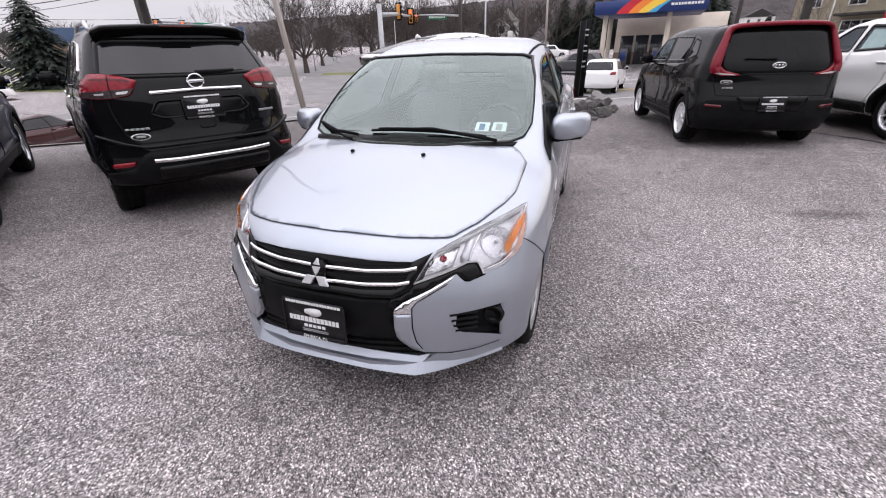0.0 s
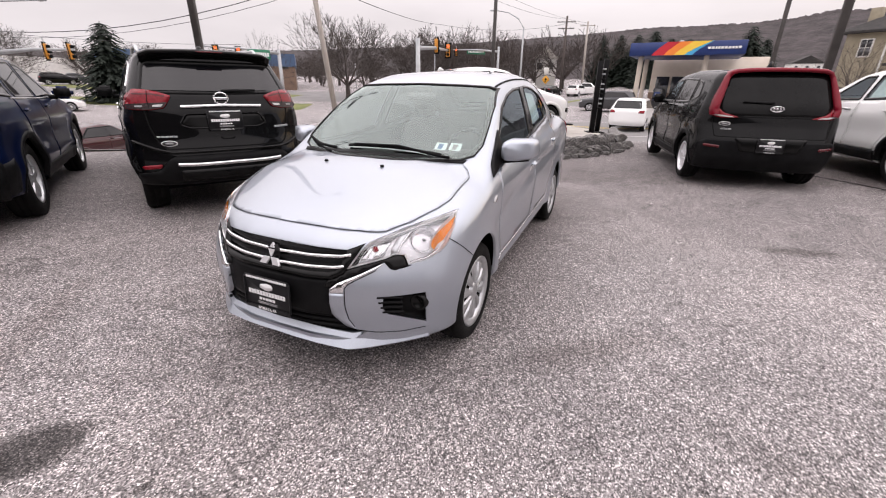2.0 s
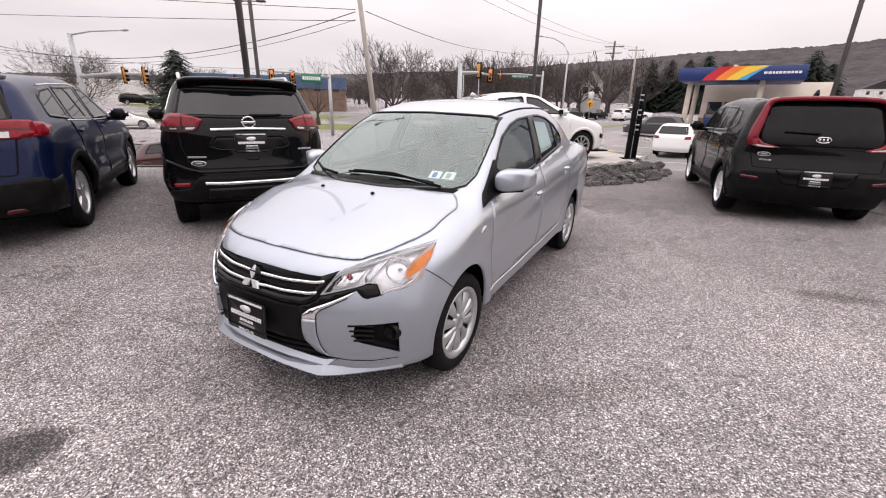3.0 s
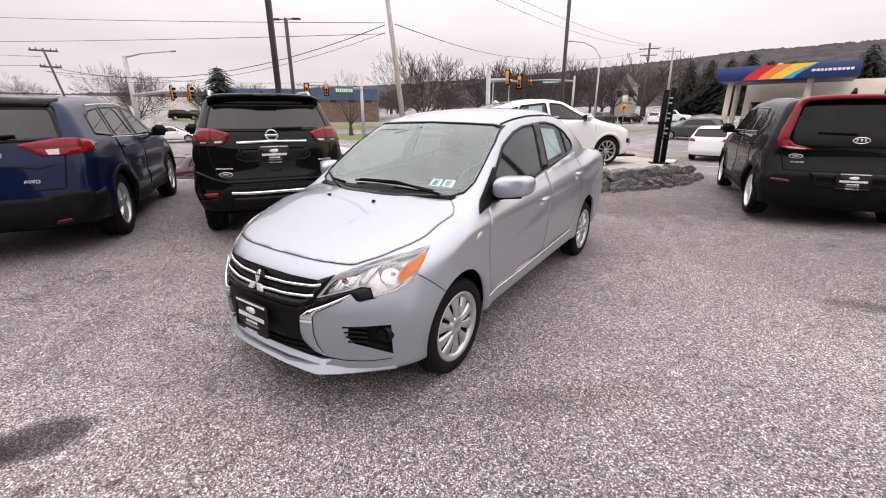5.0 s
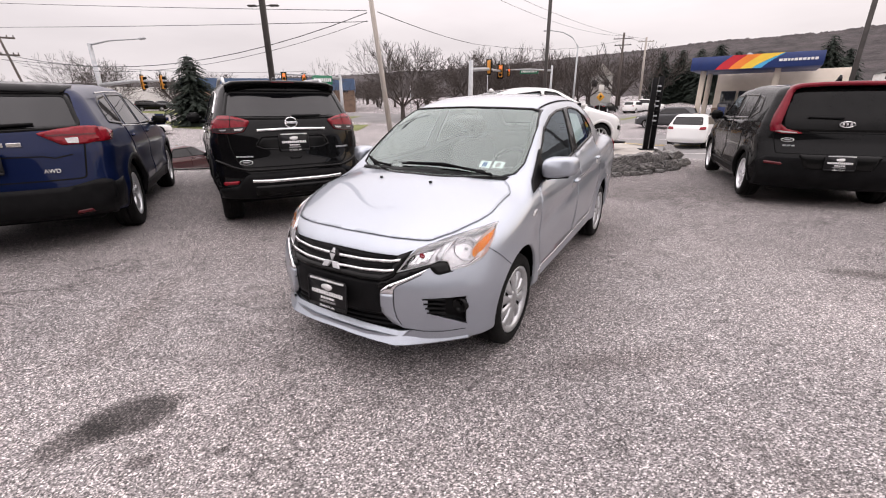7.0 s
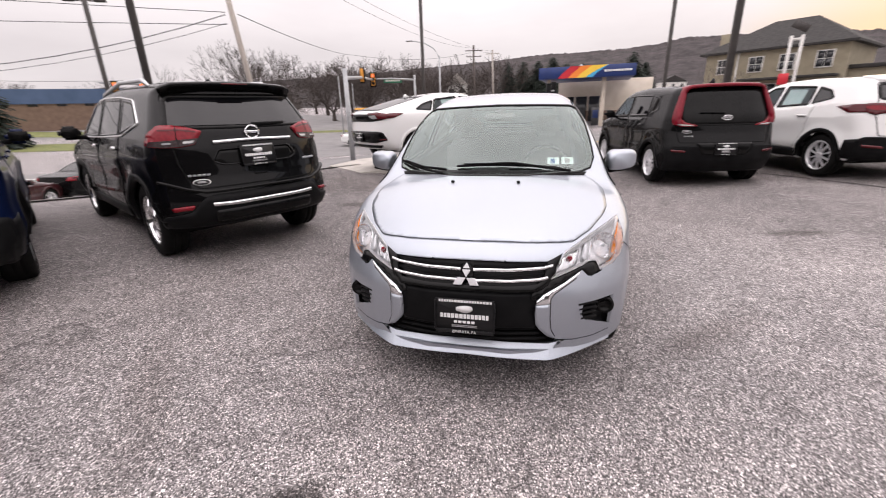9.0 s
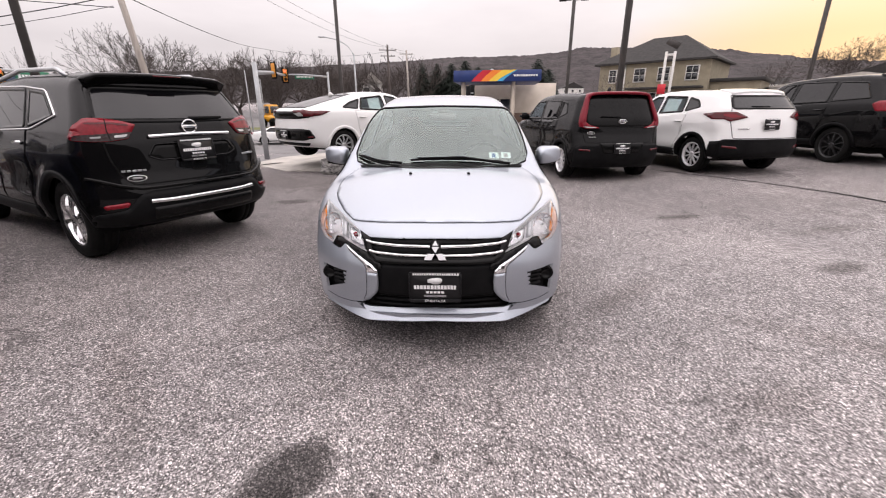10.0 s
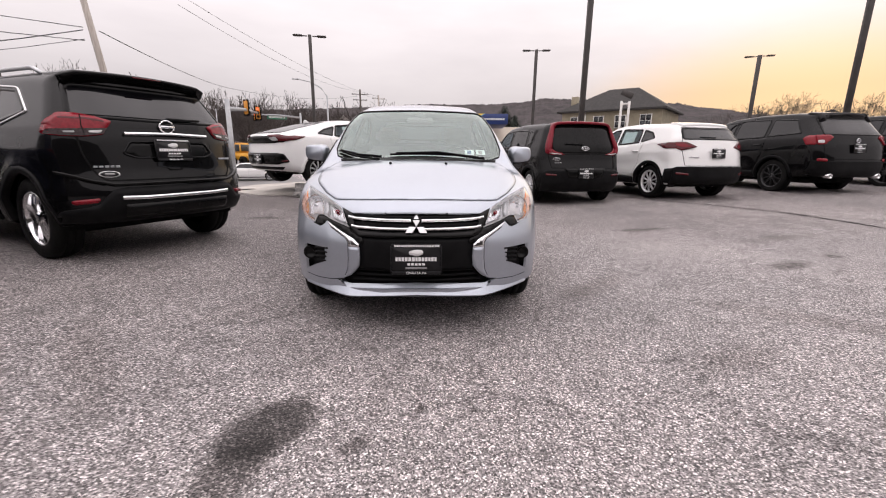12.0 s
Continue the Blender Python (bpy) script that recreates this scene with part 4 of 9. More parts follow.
    for x in (-0.196, 0.196):
        loc, nor, q = sh.cast((x, 0.765), "top")
        nz = bmesh.new()
        bmesh.ops.create_uvsphere(nz, u_segments=10, v_segments=6, radius=0.011, matrix=Matrix.Translation(loc + Vector((0, 0, 0.008))) @ Matrix.Diagonal((1.0, 1.3, 0.7, 1)))
        part("washer_jet", nz, PLASTIC, car)
    # wipers
    for a, b, c in (((-0.28, 0.985), (-0.44, 1.03), (-0.60, 1.13)), ((0.50, 1.02), (0.15, 1.04), (-0.17, 1.035))):
        bm = bmesh.new()
        line = [sh.cast(q, "top") for q in (a, b, c)]
        tube(bm, [l + n * k for (l, n, q), k in zip(line, (0.02, 0.03, 0.026))], [0.010, 0.009, 0.006], 6)
        bl = bmesh.new()
        e = [sh.cast((b[0] + (c[0] - b[0]) * t, b[1] + (c[1] - b[1]) * t), "top") for t in np.linspace(-0.9, 1.15, 12)]
        tube(bl, [l + n * 0.014 for l, n, q in e], 0.008, 5)
        wp = part("wiper", bm, PLASTIC, car, "black wiper arm")
        part("wiper_blade", bl, PLASTIC, wp)
    # roof seams, boot and tail lamps
    for s in (1, -1):
        part("roof_gutter", sh.ring([(s * 0.532, 1.72), (s * 0.530, 2.0), (s * 0.522, 2.4), (s * 0.505, 2.8), (s * 0.47, 3.1)], 0.012, "top", 0.002, closed=False), SEAM, car)
        part("tail_lamp", sh.patch(rounded([(3.98, 1.0), (4.02, 0.88), (4.12, 0.86), (4.18, 0.98), (4.08, 1.02)], 0.03), "side", 0.008, s), REDLENS, car)
    panel(sh, car, "boot_lid", rounded([(-0.50, 3.78), (0.50, 3.78), (0.55, 4.05), (0.52, 4.18), (-0.52, 4.18), (-0.55, 4.05)], 0.04), "top", SILVER)
    # front openings: the black mask with its notch below the lamp, the lamp and the fog recess
    lamp = [(0.382, 0.618), (0.465, 0.641), (0.53, 0.660), (0.565, 0.674), (0.598, 0.671), (0.613, 0.645), (0.622, 0.626), (0.687, 0.637), (0.728, 0.665), (0.747, 0.70), (0.749, 0.76), (0.728, 0.822), (0.665, 0.804), (0.575, 0.779), (0.495, 0.747), (0.450, 0.727), (0.418, 0.685)]
    edge = [(0.0, 0.706), (0.2, 0.703), (0.372, 0.697), (0.437, 0.722), (0.418, 0.685), (0.382, 0.618), (0.465, 0.641), (0.53, 0.660), (0.565, 0.674), (0.598, 0.671), (0.613, 0.645), (0.622, 0.626), (0.635, 0.622), (0.58, 0.607), (0.560, 0.612),
            (0.530, 0.642), (0.451, 0.600), (0.358, 0.559), (0.328, 0.532), (0.324, 0.46), (0.329, 0.408), (0.343, 0.385), (0.38, 0.342), (0.428, 0.316), (0.47, 0.305), (0.41, 0.262), (0, 0.270)]
    sh.cut(edge + mirror(edge)[1:-1], "front")
    fog = [(0.545, 0.490), (0.62, 0.490), (0.700, 0.489), (0.698, 0.41), (0.696, 0.323), (0.649, 0.352), (0.60, 0.379), (0.558, 0.397), (0.54, 0.43)]
    for s in (1, -1):
        sh.cut(both(lamp, s), "front")
        sh.cut(both(fog, s), "front")
    upper = [(0.0, 0.71), (0.2, 0.707), (0.372, 0.702), (0.44, 0.727), (0.45, 0.69), (0.40, 0.60), (0.34, 0.545), (0.0, 0.56)]
    grille = part("grille", sh.patch(upper + mirror(upper)[1:-1], "front", -0.030, 1, 0.025, 0), GLOSSBLACK, car, "gloss black grille")
    brow = [(0.0, 0.575), (0.2, 0.573), (0.33, 0.575), (0.375, 0.60), (0.40, 0.645), (0.437, 0.722), (0.372, 0.697), (0.36, 0.64), (0.33, 0.605), (0.2, 0.600), (0, 0.600)]
    part("grille_frame", sh.patch(brow + mirror(brow)[1:-1], "front", 0.002, 1, 0.02, 0.03), GLOSSBLACK, grille, "gloss black frame")
    for s in (1, -1):
        wing = [(0.373, 0.598), (0.40, 0.645), (0.382, 0.616), (0.465, 0.639), (0.53, 0.658), (0.565, 0.672), (0.598, 0.669), (0.613, 0.643), (0.622, 0.624), (0.633, 0.622), (0.58, 0.608), (0.561, 0.613), (0.531, 0.643), (0.451, 0.601), (0.358, 0.560), (0.33, 0.534), (0.30, 0.54), (0.31, 0.573)]
        part("lamp_underline", sh.patch(both(wing, s), "front", -0.002, 1, 0.02, 0.02), GLOSSBLACK, grille, "gloss black piece below the lamp")
        for z, hw, up in ((0.662, 0.392, 0.014), (0.616, 0.372, 0.012)):
            part("chrome_bar", sh.ring([(s * 0.03, z), (s * 0.2, z + 0.002), (s * (hw - 0.04), z + up * 0.5), (s * hw, z + up)], 0.011, "front", 0.006, closed=False, thick=0.03), CHROME, grille, "chrome grille bar")
        for z in (0.684, 0.640):
            part("grille_slat", sh.ring([(s * 0.03, z), (s * 0.2, z + 0.001), (s * 0.37, z + 0.008)], 0.016, "front", -0.010, closed=False, thick=0.02), PLASTIC, grille)
    low = [(0, 0.572), (0.31, 0.572), (0.328, 0.535), (0.324, 0.46), (0.331, 0.40), (0.325, 0.385), (0, 0.385)]
    part("plate_panel", sh.patch(low + mirror(low)[1:-1], "front", -0.012, 1, 0.03, 0.02), PLASTIC, car, "black panel behind the plate")
    intake = [(0, 0.40), (0.34, 0.40), (0.38, 0.345), (0.43, 0.318), (0.48, 0.305), (0.42, 0.255), (0, 0.255)]
    part("lower_intake", sh.patch(intake + mirror(intake)[1:-1], "front", -0.05, 1, 0.03, 0.0), SEAM, car)
    for z, w in ((0.375, 0.335), (0.345, 0.355), (0.315, 0.385)):
        part("intake_slat", sh.ring([(-w, z), (0, z), (w, z)], 0.012, "front", -0.022, closed=False, thick=0.02), PLASTIC, car)
    em = bmesh.new()
    for rot in (0, 120, 240):
        q = bevelled_poly([(0, 0.002), (0.0205, 0.036), (0, 0.071), (-0.0205, 0.036)], 0.012, 0.0012)
        bmesh.ops.rotate(q, cent=(0, 0, 0), matrix=Matrix.Rotation(radians(rot), 3, "Y"), verts=q.verts)
        me = bpy.data.meshes.new("t")
        q.to_mesh(me)
        em.from_mesh(me)
        q.free()
        bpy.data.meshes.remove(me)
    l, n, q = sh.cast((0, 0.64), "front")
    bmesh.ops.transform(em, matrix=pose(0, l.y - 0.022, 0.634, -22, 0, 0), verts=em.verts)
    part("badge", em, BADGE, grille, "bright plain badge", smooth=False)
    part("badge_base", boxed(-0.03, 0.03, l.y - 0.008, l.y + 0.04, 0.60, 0.685, bevel=0.01, seg=2), GLOSSBLACK, grille)
    # headlamps: a bucket behind the skin, bowls and dividers in it, a clear lens over it
    for s in (1, -1):
        house = part("headlamp", sh.patch(offset_poly(resample(both(lamp, s), 0.02), 0.004), "front", -0.045, 1, 0.02, -0.04), LAMPBODY, car, "clear headlamp with amber corner")
        part("lamp_bezel", sh.ring(resample(both(lamp, s), 0.02), 0.005, "front", -0.004, thick=0.03), LAMPBODY, house)
        part("inner_bowl", sh.patch(rounded(both([(0.40, 0.635), (0.47, 0.653), (0.525, 0.668), (0.535, 0.745), (0.495, 0.735), (0.455, 0.715), (0.428, 0.68)], s), 0.015), "front", -0.035, 1, 0.015, 0.01), REFLECTOR, house)
        for k in range(4):
            part("bowl_rib", sh.ring(both([(0.425 + 0.026 * k, 0.645 + 0.007 * k), (0.45 + 0.024 * k, 0.712 + 0.006 * k)], s), 0.004, "front", -0.030, closed=False, thick=0.006), CHROME, house)
        loc, nor, q = sh.cast((s * 0.472, 0.69), "front")
        bulb = bmesh.new()
        bmesh.ops.create_uvsphere(bulb, u_segments=14, v_segments=8, radius=0.014, matrix=Matrix.Translation(loc + Vector((0, 0.03, 0))))
        part("turn_bulb", bulb, REDLENS, house, "small reddish bulb")
        part("divider", sh.patch(both([(0.553, 0.668), (0.572, 0.672), (0.590, 0.775), (0.553, 0.765), (0.545, 0.70)], s), "front", -0.022, 1, 0.015, 0.02), SATIN, house, "grey divider between the bowls")
        part("divider_edge", sh.ring(both([(0.574, 0.672), (0.578, 0.72), (0.592, 0.775)], s), 0.006, "front", -0.018, closed=False, thick=0.02), CHROME, house)
        loc, nor, q = sh.cast((s * 0.650, 0.712), "front")
        rb = bmesh.new()
        lathe(rb, [(0.066, -0.014), (0.060, -0.006), (0.050, 0.010), (0.034, 0.022), (0.012, 0.030), (0.010, 0.012), (0.001, 0.010)], 18, "y")
        bmesh.ops.transform(rb, matrix=pose(loc.x - s * 0.008, loc.y + 0.046, loc.z, -22, 0, s * 24), verts=rb.verts)
        part("reflector_bowl", rb, REFLECTOR, house, "bright faceted reflector bowl", smooth=False)
        bu = bmesh.new()
        bmesh.ops.create_uvsphere(bu, u_segments=12, v_segments=8, radius=0.009, matrix=Matrix.Translation((loc.x - s * 0.008, loc.y + 0.044, loc.z)))
        part("lamp_bulb", bu, SATIN, house, "grey bulb cap")
        part("lower_rib", sh.ring(both([(0.628, 0.634), (0.66, 0.642), (0.69, 0.648), (0.722, 0.675)], s), 0.010, "front", -0.016, closed=False, thick=0.02), CHROME, house)
        part("upper_glint", sh.ring(both([(0.50, 0.742), (0.575, 0.771), (0.66, 0.795), (0.715, 0.810)], s), 0.012, "front", -0.012, closed=False, thick=0.02), SATIN, house)
        amb = bmesh.new()
        face = [amb.verts.new((s * (0.728 - 0.22 * (0.60 - y) ** 2 / 0.17), y, z)) for y, z in rounded([(0.41, 0.674), (0.41, 0.712), (0.44, 0.745), (0.50, 0.772), (0.588, 0.796), (0.562, 0.752), (0.478, 0.700)], 0.01)]
        amb.faces.new(face)
        bmesh.ops.solidify(amb, geom=list(amb.faces), thickness=0.006)
        bmesh.ops.recalc_face_normals(amb, faces=amb.faces)
        bk = amb.copy()
        bmesh.ops.transform(bk, matrix=Matrix.Translation((-s * 0.010, -0.02, 0.735)) @ Matrix.Diagonal((1, 1.05, 1.28, 1)) @ Matrix.Translation((0, 0, -0.735)), verts=bk.verts)
        part("amber_backing", bk, LAMPBODY, house, smooth=False)
        part("amber_corner", amb, AMBER, house, "orange corner reflector", smooth=False)
        g = part("lens", sh.patch(offset_poly(resample(both(lamp, s), 0.02), -0.003), "front", 0.001, 1, 0.02, 0.006), LENS, house, "clear lens")
        g.visible_shadow = False
        # trim that runs down from the lamp beside the plate
        blade = [(0.327, 0.530), (0.358, 0.558), (0.451, 0.599), (0.527, 0.639), (0.505, 0.615), (0.45, 0.584), (0.405, 0.560), (0.388, 0.538), (0.387, 0.514), (0.326, 0.514)]
        part("cheek_blade", sh.patch(both(blade, s), "front", 0.005, 1, 0.015, 0.02), CHROME, car, "chrome blade beside the grille")
        leg = [(0.326, 0.511), (0.387, 0.511), (0.388, 0.44), (0.396, 0.376), (0.415, 0.335), (0.43, 0.318), (0.38, 0.344), (0.344, 0.387), (0.330, 0.409), (0.325, 0.46)]
        part("cheek_leg", sh.patch(both(leg, s), "front", 0.005, 1, 0.015, 0.02), SILVER, car, "silver trim beside the plate")
        part("cheek_gap", sh.ring(both([(0.505, 0.611), (0.45, 0.581), (0.405, 0.556), (0.391, 0.536), (0.391, 0.44), (0.399, 0.376), (0.418, 0.335)], s), 0.004, "front", 0.0015, closed=False), SEAM, car)
        part("chin_gap", sh.ring(both([(0.43, 0.314), (0.50, 0.300), (0.60, 0.292), (0.69, 0.296)], s), 0.004, "front", 0.0015, closed=False), SEAM, car)
        # fog recess
        rec = part("fog_recess", sh.patch(offset_poly(resample(both(fog, s), 0.02), 0.006), "front", -0.042, 1, 0.02, -0.042), PLASTIC, car, "black recess with fins")
        for k in range(4):
            z = 0.487 - k * 0.026
            part("fog_fin", sh.ring(both([(0.520 + 0.006 * k, z), (0.57, z - 0.002), (0.615, z - 0.010)], s), 0.009, "front", 0.002, closed=False, thick=0.03), PLASTIC, rec)
        cap = bmesh.new()
        loc, nor, q = sh.cast((s * 0.662, 0.432), "front")
        lathe(cap, [(0.044, 0.03), (0.042, 0.0), (0.036, -0.004), (0.030, 0.008), (0.001, 0.012)], 24, "y", (loc.x, loc.y + 0.018, loc.z))
        part("fog_cap", cap, GLOSSBLACK, rec)
        # fender gap ahead of the wheel
        part("bumper_gap", sh.ring([(0.475, 0.715), (0.55, 0.650), (0.628, 0.578)], 0.004, "side", 0.002, s, closed=False), SEAM, car)
    # chin spoiler: level in the middle, swept back and up towards the wheels
    lip = bmesh.new()
    rows = []
    for x in sorted([-0.388, 0.388] + list(np.linspace(-0.70, 0.70, 61))):
        a = abs(x)
        t = max(0.0, a - 0.388) / 0.31
        top = 0.298 - 0.014 * min(a / 0.388, 1) + 0.034 * t
        bot = 0.230 - 0.018 * min(a / 0.388, 1) + 0.016 * t
        y = 0.048 + 0.040 * (a / 0.388) ** 2 if a < 0.388 else 0.088 + 0.245 * t ** 1.25
        shelf = float(SALOON_FRONT(a)) + (0.075 if a < 0.40 else 0.02)
        rows.append([lip.verts.new(v) for v in ((x, max(shelf, y + 0.08), top - 0.012 * (1 - t)), (x, y + 0.056, top - 0.004), (x, y + 0.050, top), (x, y, bot + 0.010), (x, y + 0.012, bot), (x, y + 0.20, bot + 0.004))])
    for a, b in zip(rows, rows[1:]):
        for i in range(5):
            lip.faces.new((a[i], b[i], b[i + 1], a[i + 1]))
    lip.faces.new(rows[0])
    lip.faces.new(rows[-1][::-1])
    bmesh.ops.recalc_face_normals(lip, faces=lip.faces)
    part("front_lip", lip, SILVER, car, "silver chin spoiler", smooth=False)
    # cabin
    cab = bmesh.new()
    box(cab, -0.66, 0.66, 1.12, 1.55, 0.55, 0.96, 0.06, 3)
    part("dashboard", cab, DASH, car)
    fl = bmesh.new()
    box(fl, -0.70, 0.70, 0.9, 3.6, 0.26, 0.32)
    part("cabin_floor", fl, DASH, car)
    for x in (-0.36, 0.36):
        st = bmesh.new()
        box(st, x - 0.24, x + 0.24, 1.85, 2.30, 0.42, 0.60, 0.06, 3)
        part("front_seat", st, SEATCLOTH, car)
        bk = bmesh.new()
        box(bk, x - 0.23, x + 0.23, -0.06, 0.06, 0, 0.60, 0.055, 3)
        bmesh.ops.transform(bk, matrix=pose(0, 2.30, 0.52, -14, 0, 0), verts=bk.verts)
        part("seat_back", bk, SEATCLOTH, car)
        hr = bmesh.new()
        box(hr, x - 0.13, x + 0.13, 2.40, 2.50, 1.12, 1.30, 0.045, 3)
        part("head_rest", hr, SEATCLOTH, car)
    rs = bmesh.new()
    box(rs, -0.62, 0.62, 2.75, 3.2, 0.42, 0.58, 0.06, 3)
    box(rs, -0.62, 0.62, 3.12, 3.28, 0.52, 1.12, 0.06, 3)
    part("rear_seat", rs, SEATCLOTH, car)
    sw = bmesh.new()
    ring = [(0.175 * math.cos(a), 0, 0.175 * math.sin(a)) for a in np.linspace(0, 2 * math.pi, 29)]
    tube(sw, ring, 0.017, 8)
    tube(sw, [(-0.17, 0, 0), (0, 0.03, -0.01), (0.17, 0, 0)], [0.014, 0.05, 0.014], 8)
    bmesh.ops.transform(sw, matrix=pose(0.36, 1.66, 0.93, -24, 0, 0), verts=sw.verts)
    part("steering_wheel", sw, DASH, car)
    mi = bmesh.new()
    my = sh.cast((0, 1.335), "front")[0].y + 0.10
    box(mi, -0.12, 0.12, my, my + 0.03, 1.285, 1.345, 0.02, 3)
    part("rear_view_mirror", mi, SEATCLOTH, car)
    hc = bmesh.new()
    my = sh.cast((0, 1.385), "front")[0].y + 0.035
    box(hc, -0.05, 0.05, my, my + 0.09, 1.34, 1.375, 0.012, 2)
    part("sensor_box", hc, SEATCLOTH, car)
    for x0, mt in ((0.36, 0), (0.45, 1)):
        stp = sh.patch([(x0, 1.033), (x0 + 0.075, 1.030), (x0 + 0.073, 1.068), (x0, 1.070)], "front", -0.006, 1, 0.03, 0)
        part("inspection_sticker", stp, PAPER, car, "pale blue and white stickers")
        pr = sh.patch([(x0 + 0.02, 1.036), (x0 + 0.05, 1.035), (x0 + 0.05, 1.060), (x0 + 0.02, 1.062)], "front", -0.004, 1, 0.03, 0)
        part("sticker_print", pr, GREYINK if mt else BLUE, car)
    sheet = sh.patch([(2.30, 1.10), (2.68, 1.135), (2.66, 1.335), (2.36, 1.35)], "side", -0.012, 1, 0.04, 0)
    part("window_sheet", sheet, PAPER, car, "white and green price sheet")
    for s in (1, -1):
        card = sh.patch([(1.25, 0.45), (3.0, 0.45), (3.05, 1.09), (2.70, 1.075), (2.2, 1.02), (1.6, 0.975), (1.28, 0.96)], "side", -0.045, s, 0.06, 0)
        part("door_lining", card, DASH, car, "dark inner door lining")
    hl = bmesh.new()
    box(hl, -0.50, 0.50, 1.95, 3.0, 1.42, 1.435)
    part("headliner", hl, LINER, car)
    sh.finish("body", SILVER, car)
    return car, sh


# ---- other cars: one builder, with the differences as numbers ----
def estate_field(spec):
    """The field of a two-box car from its curves: below zero inside."""
    L, hw = spec["length"], spec["width"] / 2
    T, B, Z = curve(spec["top"], 0.05), curve(spec["belt"], 0.06), curve(spec["bottom"], 0.05)
    lf, lr = curve(spec.get("lean_f", [(0.2, 0.05), (0.4, 0), (0.7, 0.03), (1.0, 0.12)]), 0.03), curve(spec["lean_r"], 0.02)
    taper = curve([(0, 0.97), (0.9, 1.0), (L * 0.6, 1.0), (L, spec.get("pinch", 0.95))], 0.2)
    na, nn = spec.get("nose", (0.55, 2.6))
    ta, tn = spec.get("tail", (0.42, 3.4))
    axles = (spec["fo"], spec["fo"] + spec["wb"])
    roof = spec.get("roof", 0.74)

    def field(x, y, z):
        a = np.abs(x)
        t, b, low = T(y), B(y), Z(y)
        w = hw * taper(y)
        u = np.clip((z - low) / np.maximum(b - low, 0.1), -0.2, 1.0)
        belly = -0.060 * np.clip(0.28 - u, 0, 1) / 0.28 - 0.014 * np.exp(-((u - 0.52) / 0.14) ** 2) - 0.045 * np.clip(u - 0.78, 0, 1) / 0.22
        lean = (hw * (0.955 - roof) - 0.02) / np.maximum(spec["tall"] - b, 0.2) * np.maximum(z - b, 0)
        flare = 0.0
        for c in axles:
            r = np.hypot(y - c, z - spec["r"])
            flare = flare + 0.022 * np.exp(-((r - spec["r"] - 0.09) / 0.07) ** 2)
        side = (a - (w + belly - lean + flare)) / (1 + 0.12 * (z > b))
        top = (z - t + 0.05 * a ** 2) / 1.1
        rear = (y - L + lr(z) + ta * 0.75 * (a / hw) ** tn) / 1.15
        front = (lf(z) + na * 0.75 * (a / hw) ** nn - y) / 1.15
        f = smax(smax(side, rear, spec.get("corner", 0.09)), front, 0.12)
        f = smax(f, top, 0.10)
        return smax(f, low - z, 0.04)
    return field


def close_body(sh, paint, car):
    if isinstance(sh, FieldShell):
        return sh.finish("body", paint, car)
    return part("body", sh.bm, paint, car)


